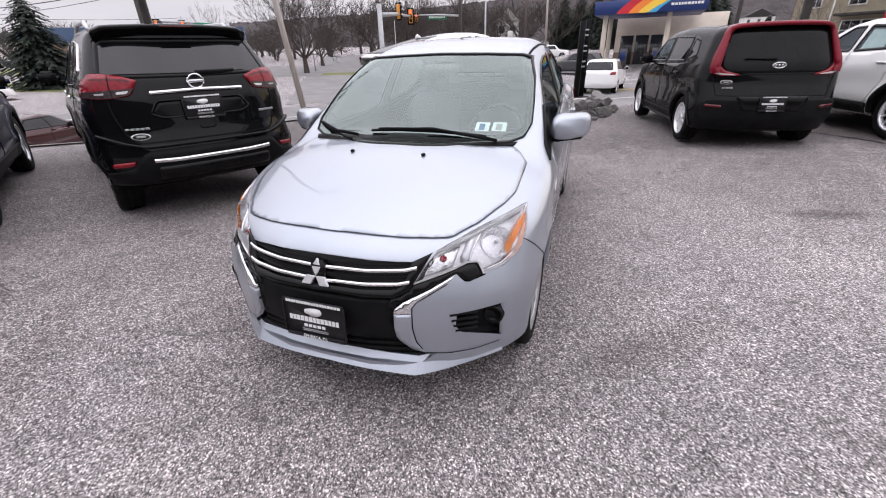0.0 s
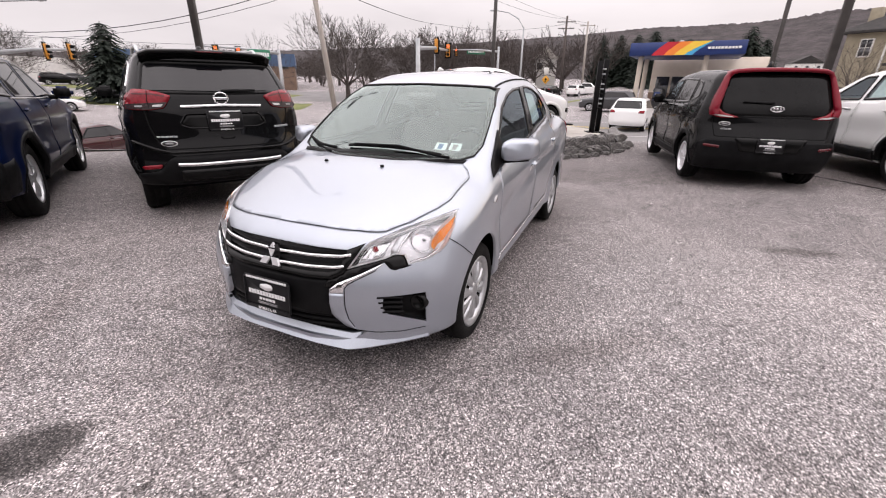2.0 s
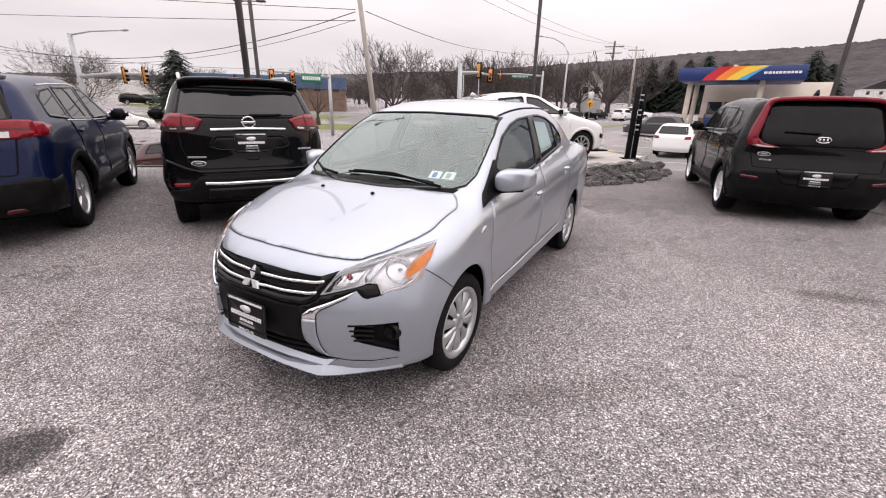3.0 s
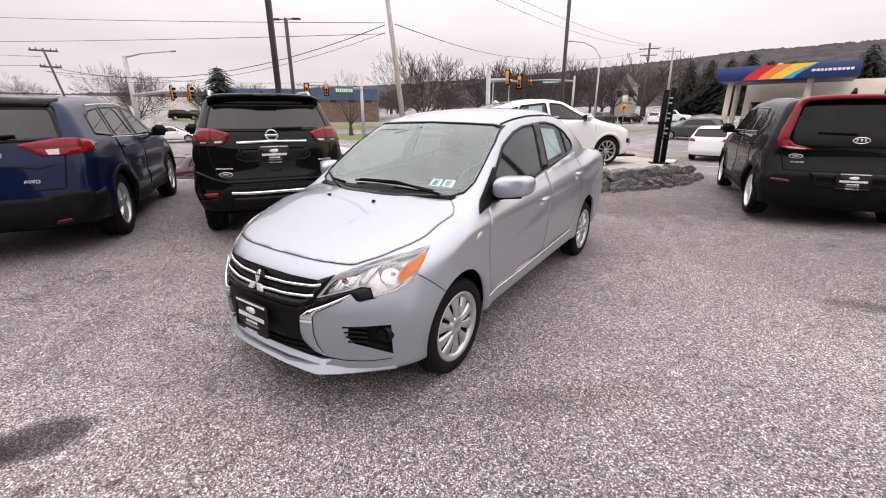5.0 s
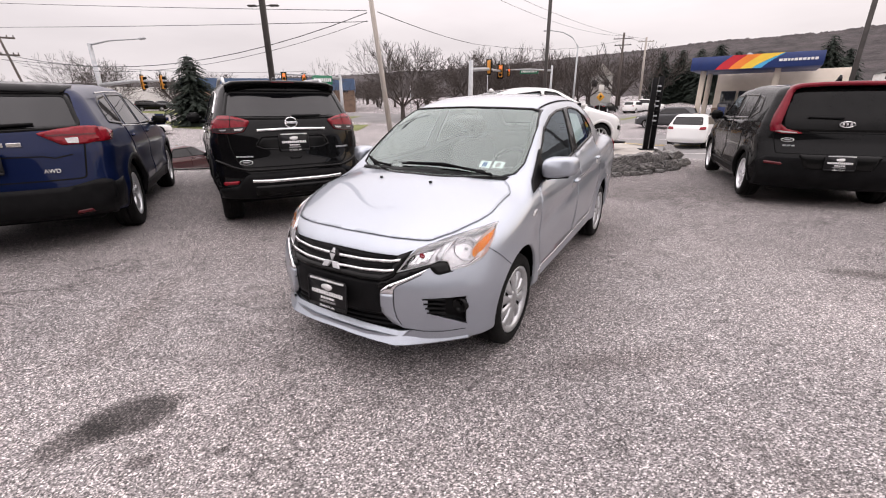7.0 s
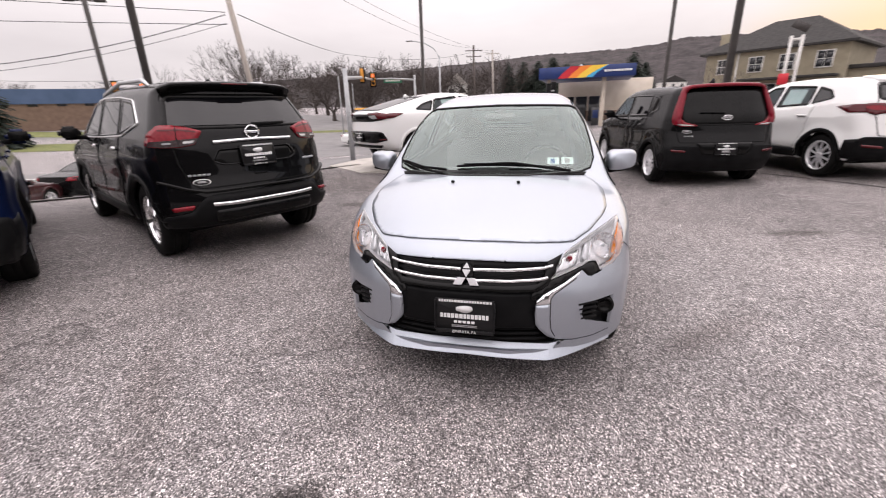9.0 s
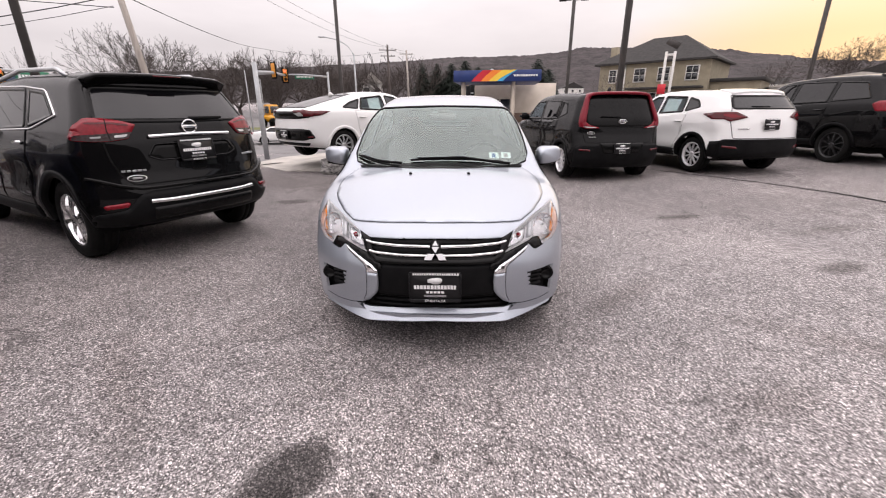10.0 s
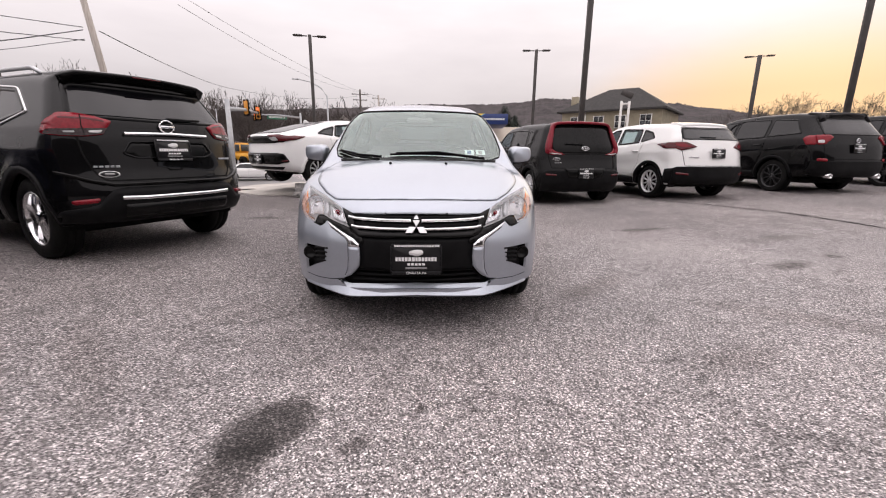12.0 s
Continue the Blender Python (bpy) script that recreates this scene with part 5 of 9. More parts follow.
def estate_body(name, label, spec, paint):
    """Skin, glass, doors, wheels and mirrors of a hatchback or sport utility car."""
    car = empty(name, label, "car", "parked cars")
    if spec.get("fine"):
        spec["tall"] = max(z for y, z in spec["top"])
        sh = FieldShell(estate_field(spec), spec["length"], spec["width"] / 2 + 0.04, spec["tall"], 0.03)
    else:
        sh = Shell(spec["length"], spec["width"], spec["top"], spec["belt"], spec["bottom"], roof=spec.get("roof", 0.74), hood=spec.get("hood", 0.86), nose=spec.get("nose", (0.55, 2.6)), tail=spec.get("tail", (0.42, 3.4)),
                   lean_f=spec.get("lean_f", [(0.2, 0.05), (0.4, 0), (0.7, 0.03), (1.0, 0.12)]), lean_r=spec["lean_r"], fade_r=spec.get("fade_r", 0.6), du=spec.get("du", 0.035), nv=48, taper=[(0, 1), (spec["length"] * 0.55, 1), (spec["length"], 0.95)])
    lower = spec.get("cladding")
    wheels(car, sh, spec["fo"], spec["wb"], spec["track"], spec["r"], spec["rims"], spec.get("rim_r"), spec.get("lip", 0.05), PLASTIC if lower else paint, 0.05, 0.22, 0.04, 0.022)
    see = spec.get("clear", ())
    for nm, poly in spec["side_glass"].items():
        for s in (1, -1):
            clear = nm in see
            glazed(sh, car, nm, rounded(poly, 0.03), "side", SIDEGLASS if clear else TINT, s, 0.022, spec.get("window_trim", GLOSSBLACK), clear)
    glazed(sh, car, "windscreen", rounded(spec["front_glass"], 0.05), "front", TINT, 1, 0.03, GLOSSBLACK, False)
    glazed(sh, car, "rear_window", rounded(spec["rear_glass"], 0.05), "rear", TINT, 1, 0.02, GLOSSBLACK, False, label="dark tinted rear window")
    for nm, poly in spec["doors"].items():
        for s in (1, -1):
            d = panel(sh, car, nm, rounded(poly, 0.04), "side", paint, s, res=0.05)
            ys = [p[0] for p in poly]
            y, z = max(ys) - 0.16, spec["handle"]
            l, n, q = sh.cast((y, z), "side", s)
            hb = boxed(l.x, l.x + s * 0.04, y - 0.11, y + 0.09, z - 0.016, z + 0.016, bevel=0.013, seg=2)
            part("handle", hb, spec.get("handle_mat", paint), d)
    if lower:
        for s in (1, -1):
            part("sill_cladding", sh.patch(spec["sill"], "side", 0.012, s, 0.05, 0.012), PLASTIC, car)
    for s in (1, -1):
        my, mz = spec["mirror"]
        l, n, q = sh.cast((my, mz), "side", s)
        m = bmesh.new()
        box(m, l.x + s * 0.04, l.x + s * 0.26, my - 0.02, my + 0.16, mz - 0.03, mz + 0.13, 0.055, 4)
        mir = part("door_mirror", m, paint if paint is not WHITE else paint, car)
        part("mirror_arm", boxed(l.x - s * 0.03, l.x + s * 0.09, my + 0.03, my + 0.10, mz - 0.03, mz + 0.02, bevel=0.01), PLASTIC, mir)
        part("mirror_glass", boxed(l.x + s * 0.07, l.x + s * 0.24, my + 0.162, my + 0.166, mz, mz + 0.105, bevel=0.002), GLOSSBLACK, mir)
    # front lamps and grille for the side that is turned away
    L = spec["length"]
    hz = spec.get("lamp_z", 0.75)
    for s in (1, -1):
        part("headlamp", sh.patch(rounded([(s * 0.5, hz - 0.05), (s * 0.80, hz - 0.02), (s * 0.84, hz + 0.10), (s * 0.52, hz + 0.04)], 0.03), "front", 0.01, res=0.05), WHITELENS, car)
    part("grille", sh.patch(rounded([(-0.42, hz - 0.18), (0.42, hz - 0.18), (0.46, hz + 0.02), (-0.46, hz + 0.02)], 0.03), "front", 0.01, res=0.05), PLASTIC, car)
    part("under_tray", boxed(-0.62, 0.62, 0.5, L - 0.5, 0.24, 0.36), SEAM, car)
    return car, sh


def strip(sh, car, name, line, wide, axis, mat, off=0.012, thick=0.012, label=""):
    return part(name, sh.ring(line, wide, axis, off, closed=False, thick=thick), mat, car, label)


def plate_shape(sh, car, name, poly, axis, mat, off=0.01, rim=0.01, label="", res=0.04, r=0.03):
    return part(name, sh.patch(rounded(poly, r) if r else poly, axis, off, 1, res, rim), mat, car, label)


def letter_bars(sh, car, name, x0, x1, z0, z1, n, mat, off=0.014):
    """Raised bars where a name stands on the tailgate."""
    bm = bmesh.new()
    step = (x1 - x0) / n
    for i in range(n):
        a = x0 + i * step
        l, nn, q = sh.cast((a + step * 0.4, (z0 + z1) / 2), "rear")
        box(bm, a, a + step * 0.84, l.y + off - 0.012, l.y + off, z0, z1, 0.002)
    return part(name, bm, mat, car, "raised bright bars", smooth=False)


def round_badge(sh, car, x, z, w, h, kind="ring"):
    l, n, q = sh.cast((x, z), "rear")
    bm = bmesh.new()
    ring = [(x + w * math.cos(a), l.y + 0.02, z + h * math.sin(a)) for a in np.linspace(0, 2 * math.pi, 33)]
    tube(bm, ring, 0.008, 6)
    if kind == "ring":
        box(bm, x - w * 1.15, x + w * 1.15, l.y + 0.012, l.y + 0.026, z - 0.013, z + 0.013, 0.004)
    else:
        for k in (-0.5, 0, 0.5):
            box(bm, x + w * (k - 0.14), x + w * (k + 0.14), l.y + 0.01, l.y + 0.02, z - h * 0.45, z + h * 0.45, 0.002)
    return part("badge", bm, CHROME, car, "bright plain badge")


def oval_sticker(sh, car, x, z):
    """A dealer's oval sticker: pale rim, dark field, pale middle."""
    st = part("dealer_sticker", sh.patch([(x + 0.066 * math.cos(a), z + 0.027 * math.sin(a)) for a in np.linspace(0, 2 * math.pi, 24, endpoint=False)], "rear", 0.004, 1, 0.03, 0.003), WHITEINK, car, "pale oval sticker")
    part("sticker_field", sh.patch([(x + 0.058 * math.cos(a), z + 0.021 * math.sin(a)) for a in np.linspace(0, 2 * math.pi, 24, endpoint=False)], "rear", 0.006, 1, 0.03, 0.001), PLATE, st)
    part("sticker_mark", sh.patch(rounded([(x - 0.034, z - 0.009), (x + 0.034, z - 0.009), (x + 0.028, z + 0.009), (x - 0.028, z + 0.009)], 0.004), "rear", 0.008, 1, 0.03, 0.001), GREYINK, st)


def black_suv():
    spec = dict(fine=True, length=4.69, width=1.71, fo=1.13, wb=2.76, track=1.47, r=0.355, rims="alloy", rim_r=0.235, cladding=True,
                top=[(0, 0.90), (0.1, 0.96), (0.5, 1.04), (1.15, 1.13), (1.3, 1.18), (2.0, 1.53), (2.3, 1.59), (3.0, 1.625), (3.8, 1.61), (4.69, 1.54)],
                belt=[(0, 0.85), (0.6, 0.98), (1.3, 1.06), (2.5, 1.08), (3.6, 1.12), (4.69, 1.13)], bottom=[(0, 0.30), (1, 0.26), (3.8, 0.28), (4.69, 0.36)],
                lean_r=[(0.3, 0.12), (0.45, 0.0), (0.60, 0.0), (0.78, 0.05), (1.03, 0.085), (1.19, 0.13), (1.50, 0.40), (1.56, 0.33), (1.7, 0.33)], roof=0.70,
                side_glass={"front_side_window": [(1.62, 1.10), (2.44, 1.12), (2.42, 1.49), (2.15, 1.47)], "rear_side_window": [(2.52, 1.12), (3.34, 1.15), (3.22, 1.48), (2.52, 1.50)], "quarter_window": [(3.42, 1.16), (3.92, 1.25), (3.66, 1.44), (3.32, 1.47)]},
                front_glass=[(-0.68, 1.17), (0.68, 1.17), (0.56, 1.51), (-0.56, 1.51)], rear_glass=[(-0.655, 1.205), (0, 1.195), (0.655, 1.205), (0.575, 1.475), (-0.575, 1.475)],
                doors={"front_door": [(1.42, 1.08), (1.40, 0.45), (2.46, 0.42), (2.48, 1.13)], "rear_door": [(2.50, 1.13), (2.48, 0.42), (3.20, 0.42), (3.35, 0.75), (3.42, 1.17)]},
                handle=1.02, handle_mat=CHROME, sill=[(1.36, 0.30), (3.20, 0.30), (3.20, 0.42), (1.36, 0.42)], mirror=(1.62, 1.10))
    car, sh = estate_body("black_suv", "black sport utility car with red tail lamps and chrome tailgate bar", spec, BLACK)
    plate_shape(sh, car, "lower_bumper", [(-0.80, 0.36), (0.80, 0.36), (0.80, 0.46), (0.62, 0.50), (0.53, 0.61), (0.45, 0.635), (-0.45, 0.635), (-0.53, 0.61), (-0.62, 0.50), (-0.80, 0.46)], "rear", PLASTIC, 0.02, 0.02, "grained black lower bumper")
    strip(sh, car, "bumper_chrome", [(-0.47, 0.555), (-0.3, 0.548), (0.3, 0.548), (0.47, 0.555)], 0.03, "rear", CHROME, 0.035, 0.02, "chrome bumper strip")
    strip(sh, car, "bumper_step", [(-0.78, 0.765), (-0.62, 0.695), (-0.5, 0.662), (0.5, 0.662), (0.62, 0.695), (0.78, 0.765)], 0.022, "rear", GLOSSBLACK, 0.03, 0.03)
    gate = rounded([(-0.60, 0.76), (-0.545, 0.69), (0.545, 0.69), (0.60, 0.76), (0.64, 0.90), (0.66, 1.19), (0.59, 1.49), (-0.59, 1.49), (-0.66, 1.19), (-0.64, 0.90)], 0.04)
    part("tailgate_gap", sh.ring(gate, 0.012, "rear", 0.003), SEAM, car)
    for s in (1, -1):
        part("window_chrome", sh.ring(rounded([(1.58, 1.085), (2.5, 1.10), (3.5, 1.13), (3.98, 1.245), (3.68, 1.465), (3.2, 1.505), (2.5, 1.52), (2.12, 1.50)], 0.05), 0.014, "side", 0.009, s, thick=0.01), CHROME, car, "thin chrome window surround")
    strip(sh, car, "tailgate_chrome", [(-0.355, 1.072), (0, 1.080), (0.355, 1.072)], 0.022, "rear", CHROME, 0.035, 0.03, "chrome tailgate bar")
    plate_shape(sh, car, "plate_recess", [(-0.31, 0.875), (0.31, 0.875), (0.40, 0.915), (0.33, 1.02), (-0.33, 1.02), (-0.40, 0.915)], "rear", GLOSSBLACK, 0.006, 0.006)
    part("recess_edge", sh.ring(rounded([(-0.31, 0.875), (0.31, 0.875), (0.40, 0.915), (0.33, 1.02), (-0.33, 1.02), (-0.40, 0.915)], 0.03), 0.012, "rear", 0.014, thick=0.012), BLACK, car)
    strip(sh, car, "gate_pull", [(-0.065, 0.79), (-0.045, 0.772), (0.045, 0.772), (0.065, 0.79)], 0.012, "rear", SEAM, 0.006, 0.0)
    round_badge(sh, car, 0, 1.150, 0.062, 0.055)
    letter_bars(sh, car, "name_print", 0.435, 0.605, 0.802, 0.818, 5, SATIN)
    letter_bars(sh, car, "trim_print", -0.63, -0.47, 0.858, 0.876, 5, SATIN)
    oval_sticker(sh, car, 0.51, 0.748)
    for s in (1, -1):
        tl = both([(0.412, 1.172), (0.52, 1.205), (0.608, 1.222), (0.69, 1.225), (0.75, 1.17), (0.785, 1.10), (0.77, 1.055), (0.70, 1.048), (0.60, 1.048), (0.49, 1.066)], s)
        lamp = plate_shape(sh, car, "tail_lamp", tl, "rear", REDLENS, 0.016, 0.03, "red tail lamp with clear lower part", 0.03, 0.015)
        part("lamp_split", sh.ring(both([(0.585, 1.215), (0.60, 1.13), (0.595, 1.05)], s), 0.006, "rear", 0.0185, closed=False), SEAM, lamp)
        part("light_band", sh.ring(both([(0.46, 1.165), (0.57, 1.185), (0.70, 1.185)], s), 0.012, "rear", 0.018, closed=False), DARKRED, lamp)
        part("smoked_base", sh.patch(rounded(both([(0.45, 1.115), (0.60, 1.108), (0.765, 1.098), (0.782, 1.06), (0.70, 1.05), (0.60, 1.05), (0.49, 1.068)], s), 0.012), "rear", 0.018, 1, 0.03, 0), SMOKE, lamp, "smoked lower lens")
        part("reverse_lens", sh.patch(rounded(both([(0.482, 1.098), (0.565, 1.092), (0.57, 1.075), (0.505, 1.076)], s), 0.012), "rear", 0.0195, 1, 0.03, 0), WHITELENS, lamp, "clear reversing lens")
        part("turn_lens", sh.patch(rounded(both([(0.64, 1.088), (0.70, 1.085), (0.70, 1.072), (0.645, 1.073)], s), 0.012), "rear", 0.0195, 1, 0.03, 0), GREYINK, lamp)
        part("side_lamp", sh.patch(rounded([(4.27, 1.075), (4.34, 1.055), (4.46, 1.055), (4.42, 1.19), (4.38, 1.205), (4.31, 1.15)], 0.02), "side", 0.012, s, 0.04), REDLENS, lamp)
        plate_shape(sh, car, "reflector", both([(0.612, 0.522), (0.742, 0.510), (0.750, 0.545), (0.600, 0.56)], s), "rear", REDLENS, 0.022, 0.02, "red bumper reflector")
        part("bumper_corner", sh.ring(both([(0.56, 0.66), (0.66, 0.69), (0.79, 0.775)], s), 0.010, "rear", 0.004, closed=False), SEAM, car)
        rail = bmesh.new()
        pts = [sh.cast((s * 0.565, y), "top")[0] + Vector((0, 0, h)) for y, h in ((1.95, 0.0), (2.05, 0.05), (2.9, 0.06), (3.75, 0.05), (3.9, 0.0))]
        tube(rail, pts, [0.016, 0.02, 0.02, 0.02, 0.016], 8)
        part("roof_rail", rail, SATIN, car, "silver roof rail")
    wp = bmesh.new()
    a, b = sh.cast((-0.02, 1.215), "rear")[0], sh.cast((-0.34, 1.225), "rear")[0]
    tube(wp, [a + Vector((0, 0.03, 0)), b + Vector((0, 0.03, 0))], [0.018, 0.012], 6)
    part("rear_wiper", wp, PLASTIC, car)
    spl = bmesh.new()
    loops = []
    for x in np.linspace(-0.585, 0.585, 17):
        zt, yb = sh.cast((x, 3.98), "top")[0].z + 0.012, 4.39 - 0.09 * (x / 0.6) ** 2
        sec = ((3.96, zt - 0.03), (3.98, zt), (yb - 0.05, zt - 0.012), (yb - 0.012, zt - 0.022), (yb, zt - 0.036), (yb - 0.02, zt - 0.052), (4.25, 1.468), (4.12, 1.482))
        loops.append([spl.verts.new((x, y, z)) for y, z in sec])
    for p, q in zip(loops, loops[1:]):
        for i in range(8):
            spl.faces.new((p[i], p[(i + 1) % 8], q[(i + 1) % 8], q[i]))
    spl.faces.new(loops[0])
    spl.faces.new(loops[-1][::-1])
    bmesh.ops.recalc_face_normals(spl, faces=spl.faces)
    part("roof_spoiler", spl, GLOSSBLACK, car)
    fz = sh.cast((0, 3.72), "top")[0].z
    fn = bevelled_poly([(0, -0.01), (0.17, -0.01), (0.15, 0.03), (0.125, 0.05)], 0.04, 0.008)
    bmesh.ops.transform(fn, matrix=pose(0.015, 3.64, fz, 0, 0, 90), verts=fn.verts)
    part("roof_fin", fn, BLACK, car)
    bz = sh.cast((0, 3.98), "top")[0].z - 0.024
    skid = sh.patch(rounded([(-0.46, 0.40), (0.46, 0.40), (0.46, 0.50), (-0.46, 0.50)], 0.02), "rear", 0.026, 1, 0.04, 0.02)
    part("skid_plate", skid, GLOSSBLACK, car, "black centre of the lower bumper")
    part("brake_light", boxed(-0.12, 0.12, 4.37, 4.394, bz - 0.006, bz + 0.006, bevel=0.003), DARKRED, car)
    close_body(sh, BLACK, car)
    car.matrix_basis = heading(-2.972, 2.173, 0.09, -0.8726, 0.4884, 0, 3.836)
    put_plate(dealer_plate("black dealer plate with white mark on a black tailgate", 1.0), car, sh, 0, 0.948, "rear", 8)
    return car


def navy_suv():
    spec = dict(fine=True, length=4.65, width=1.84, fo=0.92, wb=2.706, track=1.60, r=0.372, rims="five", rim_r=0.24, cladding=True,
                top=[(0, 0.95), (0.1, 1.0), (0.5, 1.06), (1.15, 1.13), (1.3, 1.18), (2.0, 1.52), (2.3, 1.585), (3.0, 1.60), (3.8, 1.565), (4.65, 1.48)],
                belt=[(0, 0.88), (0.6, 0.99), (1.3, 1.06), (2.5, 1.08), (3.6, 1.12), (4.65, 1.15)], bottom=[(0, 0.30), (1, 0.26), (3.8, 0.28), (4.65, 0.36)],
                lean_r=[(0.3, 0.12), (0.45, 0.0), (0.65, 0.0), (0.95, 0.05), (1.15, 0.11), (1.48, 0.38), (1.54, 0.31), (1.7, 0.31)], roof=0.71,
                side_glass={"front_side_window": [(1.62, 1.13), (2.42, 1.12), (2.40, 1.48), (2.15, 1.46)], "rear_side_window": [(2.50, 1.12), (3.30, 1.14), (3.22, 1.47), (2.50, 1.49)], "quarter_window": [(3.40, 1.15), (3.90, 1.19), (3.80, 1.37), (3.66, 1.43), (3.32, 1.465)]},
                front_glass=[(-0.70, 1.17), (0.70, 1.17), (0.58, 1.56), (-0.58, 1.56)], rear_glass=[(-0.70, 1.165), (0, 1.135), (0.70, 1.165), (0.61, 1.45), (-0.61, 1.45)],
                doors={"front_door": [(1.42, 1.08), (1.40, 0.45), (2.44, 0.42), (2.46, 1.12)], "rear_door": [(2.48, 1.13), (2.46, 0.42), (3.18, 0.42), (3.34, 0.75), (3.42, 1.17)]},
                handle=1.02, sill=[(1.36, 0.30), (3.20, 0.30), (3.20, 0.44), (1.36, 0.44)], mirror=(1.62, 1.10))
    car, sh = estate_body("navy_suv", "dark blue sport utility car with wide red tail lamps", spec, NAVY)
    plate_shape(sh, car, "lower_bumper", [(-0.80, 0.33), (0.80, 0.33), (0.84, 0.50), (0.84, 0.66), (0.76, 0.685), (0.55, 0.64), (-0.55, 0.64), (-0.76, 0.685), (-0.84, 0.66), (-0.84, 0.50)], "rear", PLASTIC, 0.02, 0.02, "grained black lower bumper")
    for s in (1, -1):
        part("corner_cladding", sh.patch([(4.15, 0.36), (4.6, 0.36), (4.6, 0.62), (4.2, 0.66)], "side", 0.012, s, 0.05), PLASTIC, car)
        tl = [(s * a, b) for a, b in [(0.40, 1.115), (0.55, 1.145), (0.69, 1.165), (0.80, 1.160), (0.82, 1.05), (0.74, 1.012), (0.56, 1.012)]]
        lamp = plate_shape(sh, car, "tail_lamp", tl, "rear", REDLENS, 0.02, 0.03, "wide red tail lamp", 0.03, 0.02)
        part("reverse_lens", sh.patch([(s * a, b) for a, b in [(0.585, 1.065), (0.67, 1.070), (0.67, 1.018), (0.60, 1.020)]], "rear", 0.025, 1, 0.03, 0), WHITELENS, lamp)
        part("dark_band", sh.patch([(s * a, b) for a, b in [(0.48, 1.085), (0.785, 1.085), (0.785, 1.10), (0.46, 1.10)]], "rear", 0.024, 1, 0.03, 0), DARKRED, lamp)
        part("side_lamp", sh.patch(rounded([(4.03, 1.10), (4.20, 1.03), (4.44, 1.02), (4.42, 1.16), (4.25, 1.15)], 0.02), "side", 0.014, s, 0.04), REDLENS, lamp)
        plate_shape(sh, car, "reflector", [(s * 0.53, 0.385), (s * 0.66, 0.392), (s * 0.65, 0.425), (s * 0.54, 0.418)], "rear", DARKRED, 0.03, 0.02)
    gate = rounded([(-0.68, 0.70), (0.68, 0.70), (0.715, 1.0), (0.70, 1.17), (0.63, 1.47), (-0.63, 1.47), (-0.70, 1.17), (-0.715, 1.0)], 0.04)
    part("tailgate_gap", sh.ring(gate, 0.012, "rear", 0.003), SEAM, car)
    letter_bars(sh, car, "name_print", -0.30, 0.30, 1.01, 1.045, 5, CHROME)
    tx = text_bm("AWD", 0.05, 0.004)
    l, n, q = sh.cast((-0.465, 0.79), "rear")
    bmesh.ops.transform(tx, matrix=pose(-0.465, l.y + 0.014, 0.79, 0, 0, 180), verts=tx.verts)
    part("drive_words", tx, BADGE, car, smooth=False)
    for s in (1, -1):
        part("window_chrome", sh.ring([(1.58, 1.09), (2.5, 1.105), (3.5, 1.135)], 0.012, "side", 0.009, s, closed=False, thick=0.01), CHROME, car, "thin chrome window line")
        part("roof_line", sh.ring([(2.15, 1.49), (2.5, 1.515), (3.2, 1.50), (3.6, 1.478)], 0.012, "side", 0.008, s, closed=False, thick=0.01), CHROME, car, "thin chrome line over the windows")
        part("gate_crease", sh.ring(both([(0.0, 0.925), (0.42, 0.92), (0.50, 0.90), (0.62, 0.925)], s), 0.010, "rear", 0.003, closed=False), SEAM, car)
    wp = bmesh.new()
    a, b = sh.cast((0.0, 1.18), "rear")[0], sh.cast((-0.40, 1.20), "rear")[0]
    tube(wp, [a + Vector((0, 0.03, 0)), b + Vector((0, 0.03, 0))], [0.018, 0.012], 6)
    part("rear_wiper", wp, PLASTIC, car)
    part("roof_spoiler", sh.patch(rounded([(-0.62, 3.95), (0.62, 3.95), (0.60, 4.22), (0.3, 4.28), (-0.3, 4.28), (-0.60, 4.22)], 0.06), "top", 0.025, 1, 0.05, 0.04), BLACK, car)
    close_body(sh, NAVY, car)
    car.matrix_basis = heading(-4.47, 0.12, 0.08, -0.843, 0.537, 0, spec["fo"] + spec["wb"])
    put_plate(dealer_plate("black dealer plate on a dark blue tailgate"), car, sh, 0, 0.88, "rear", 6)
    return car


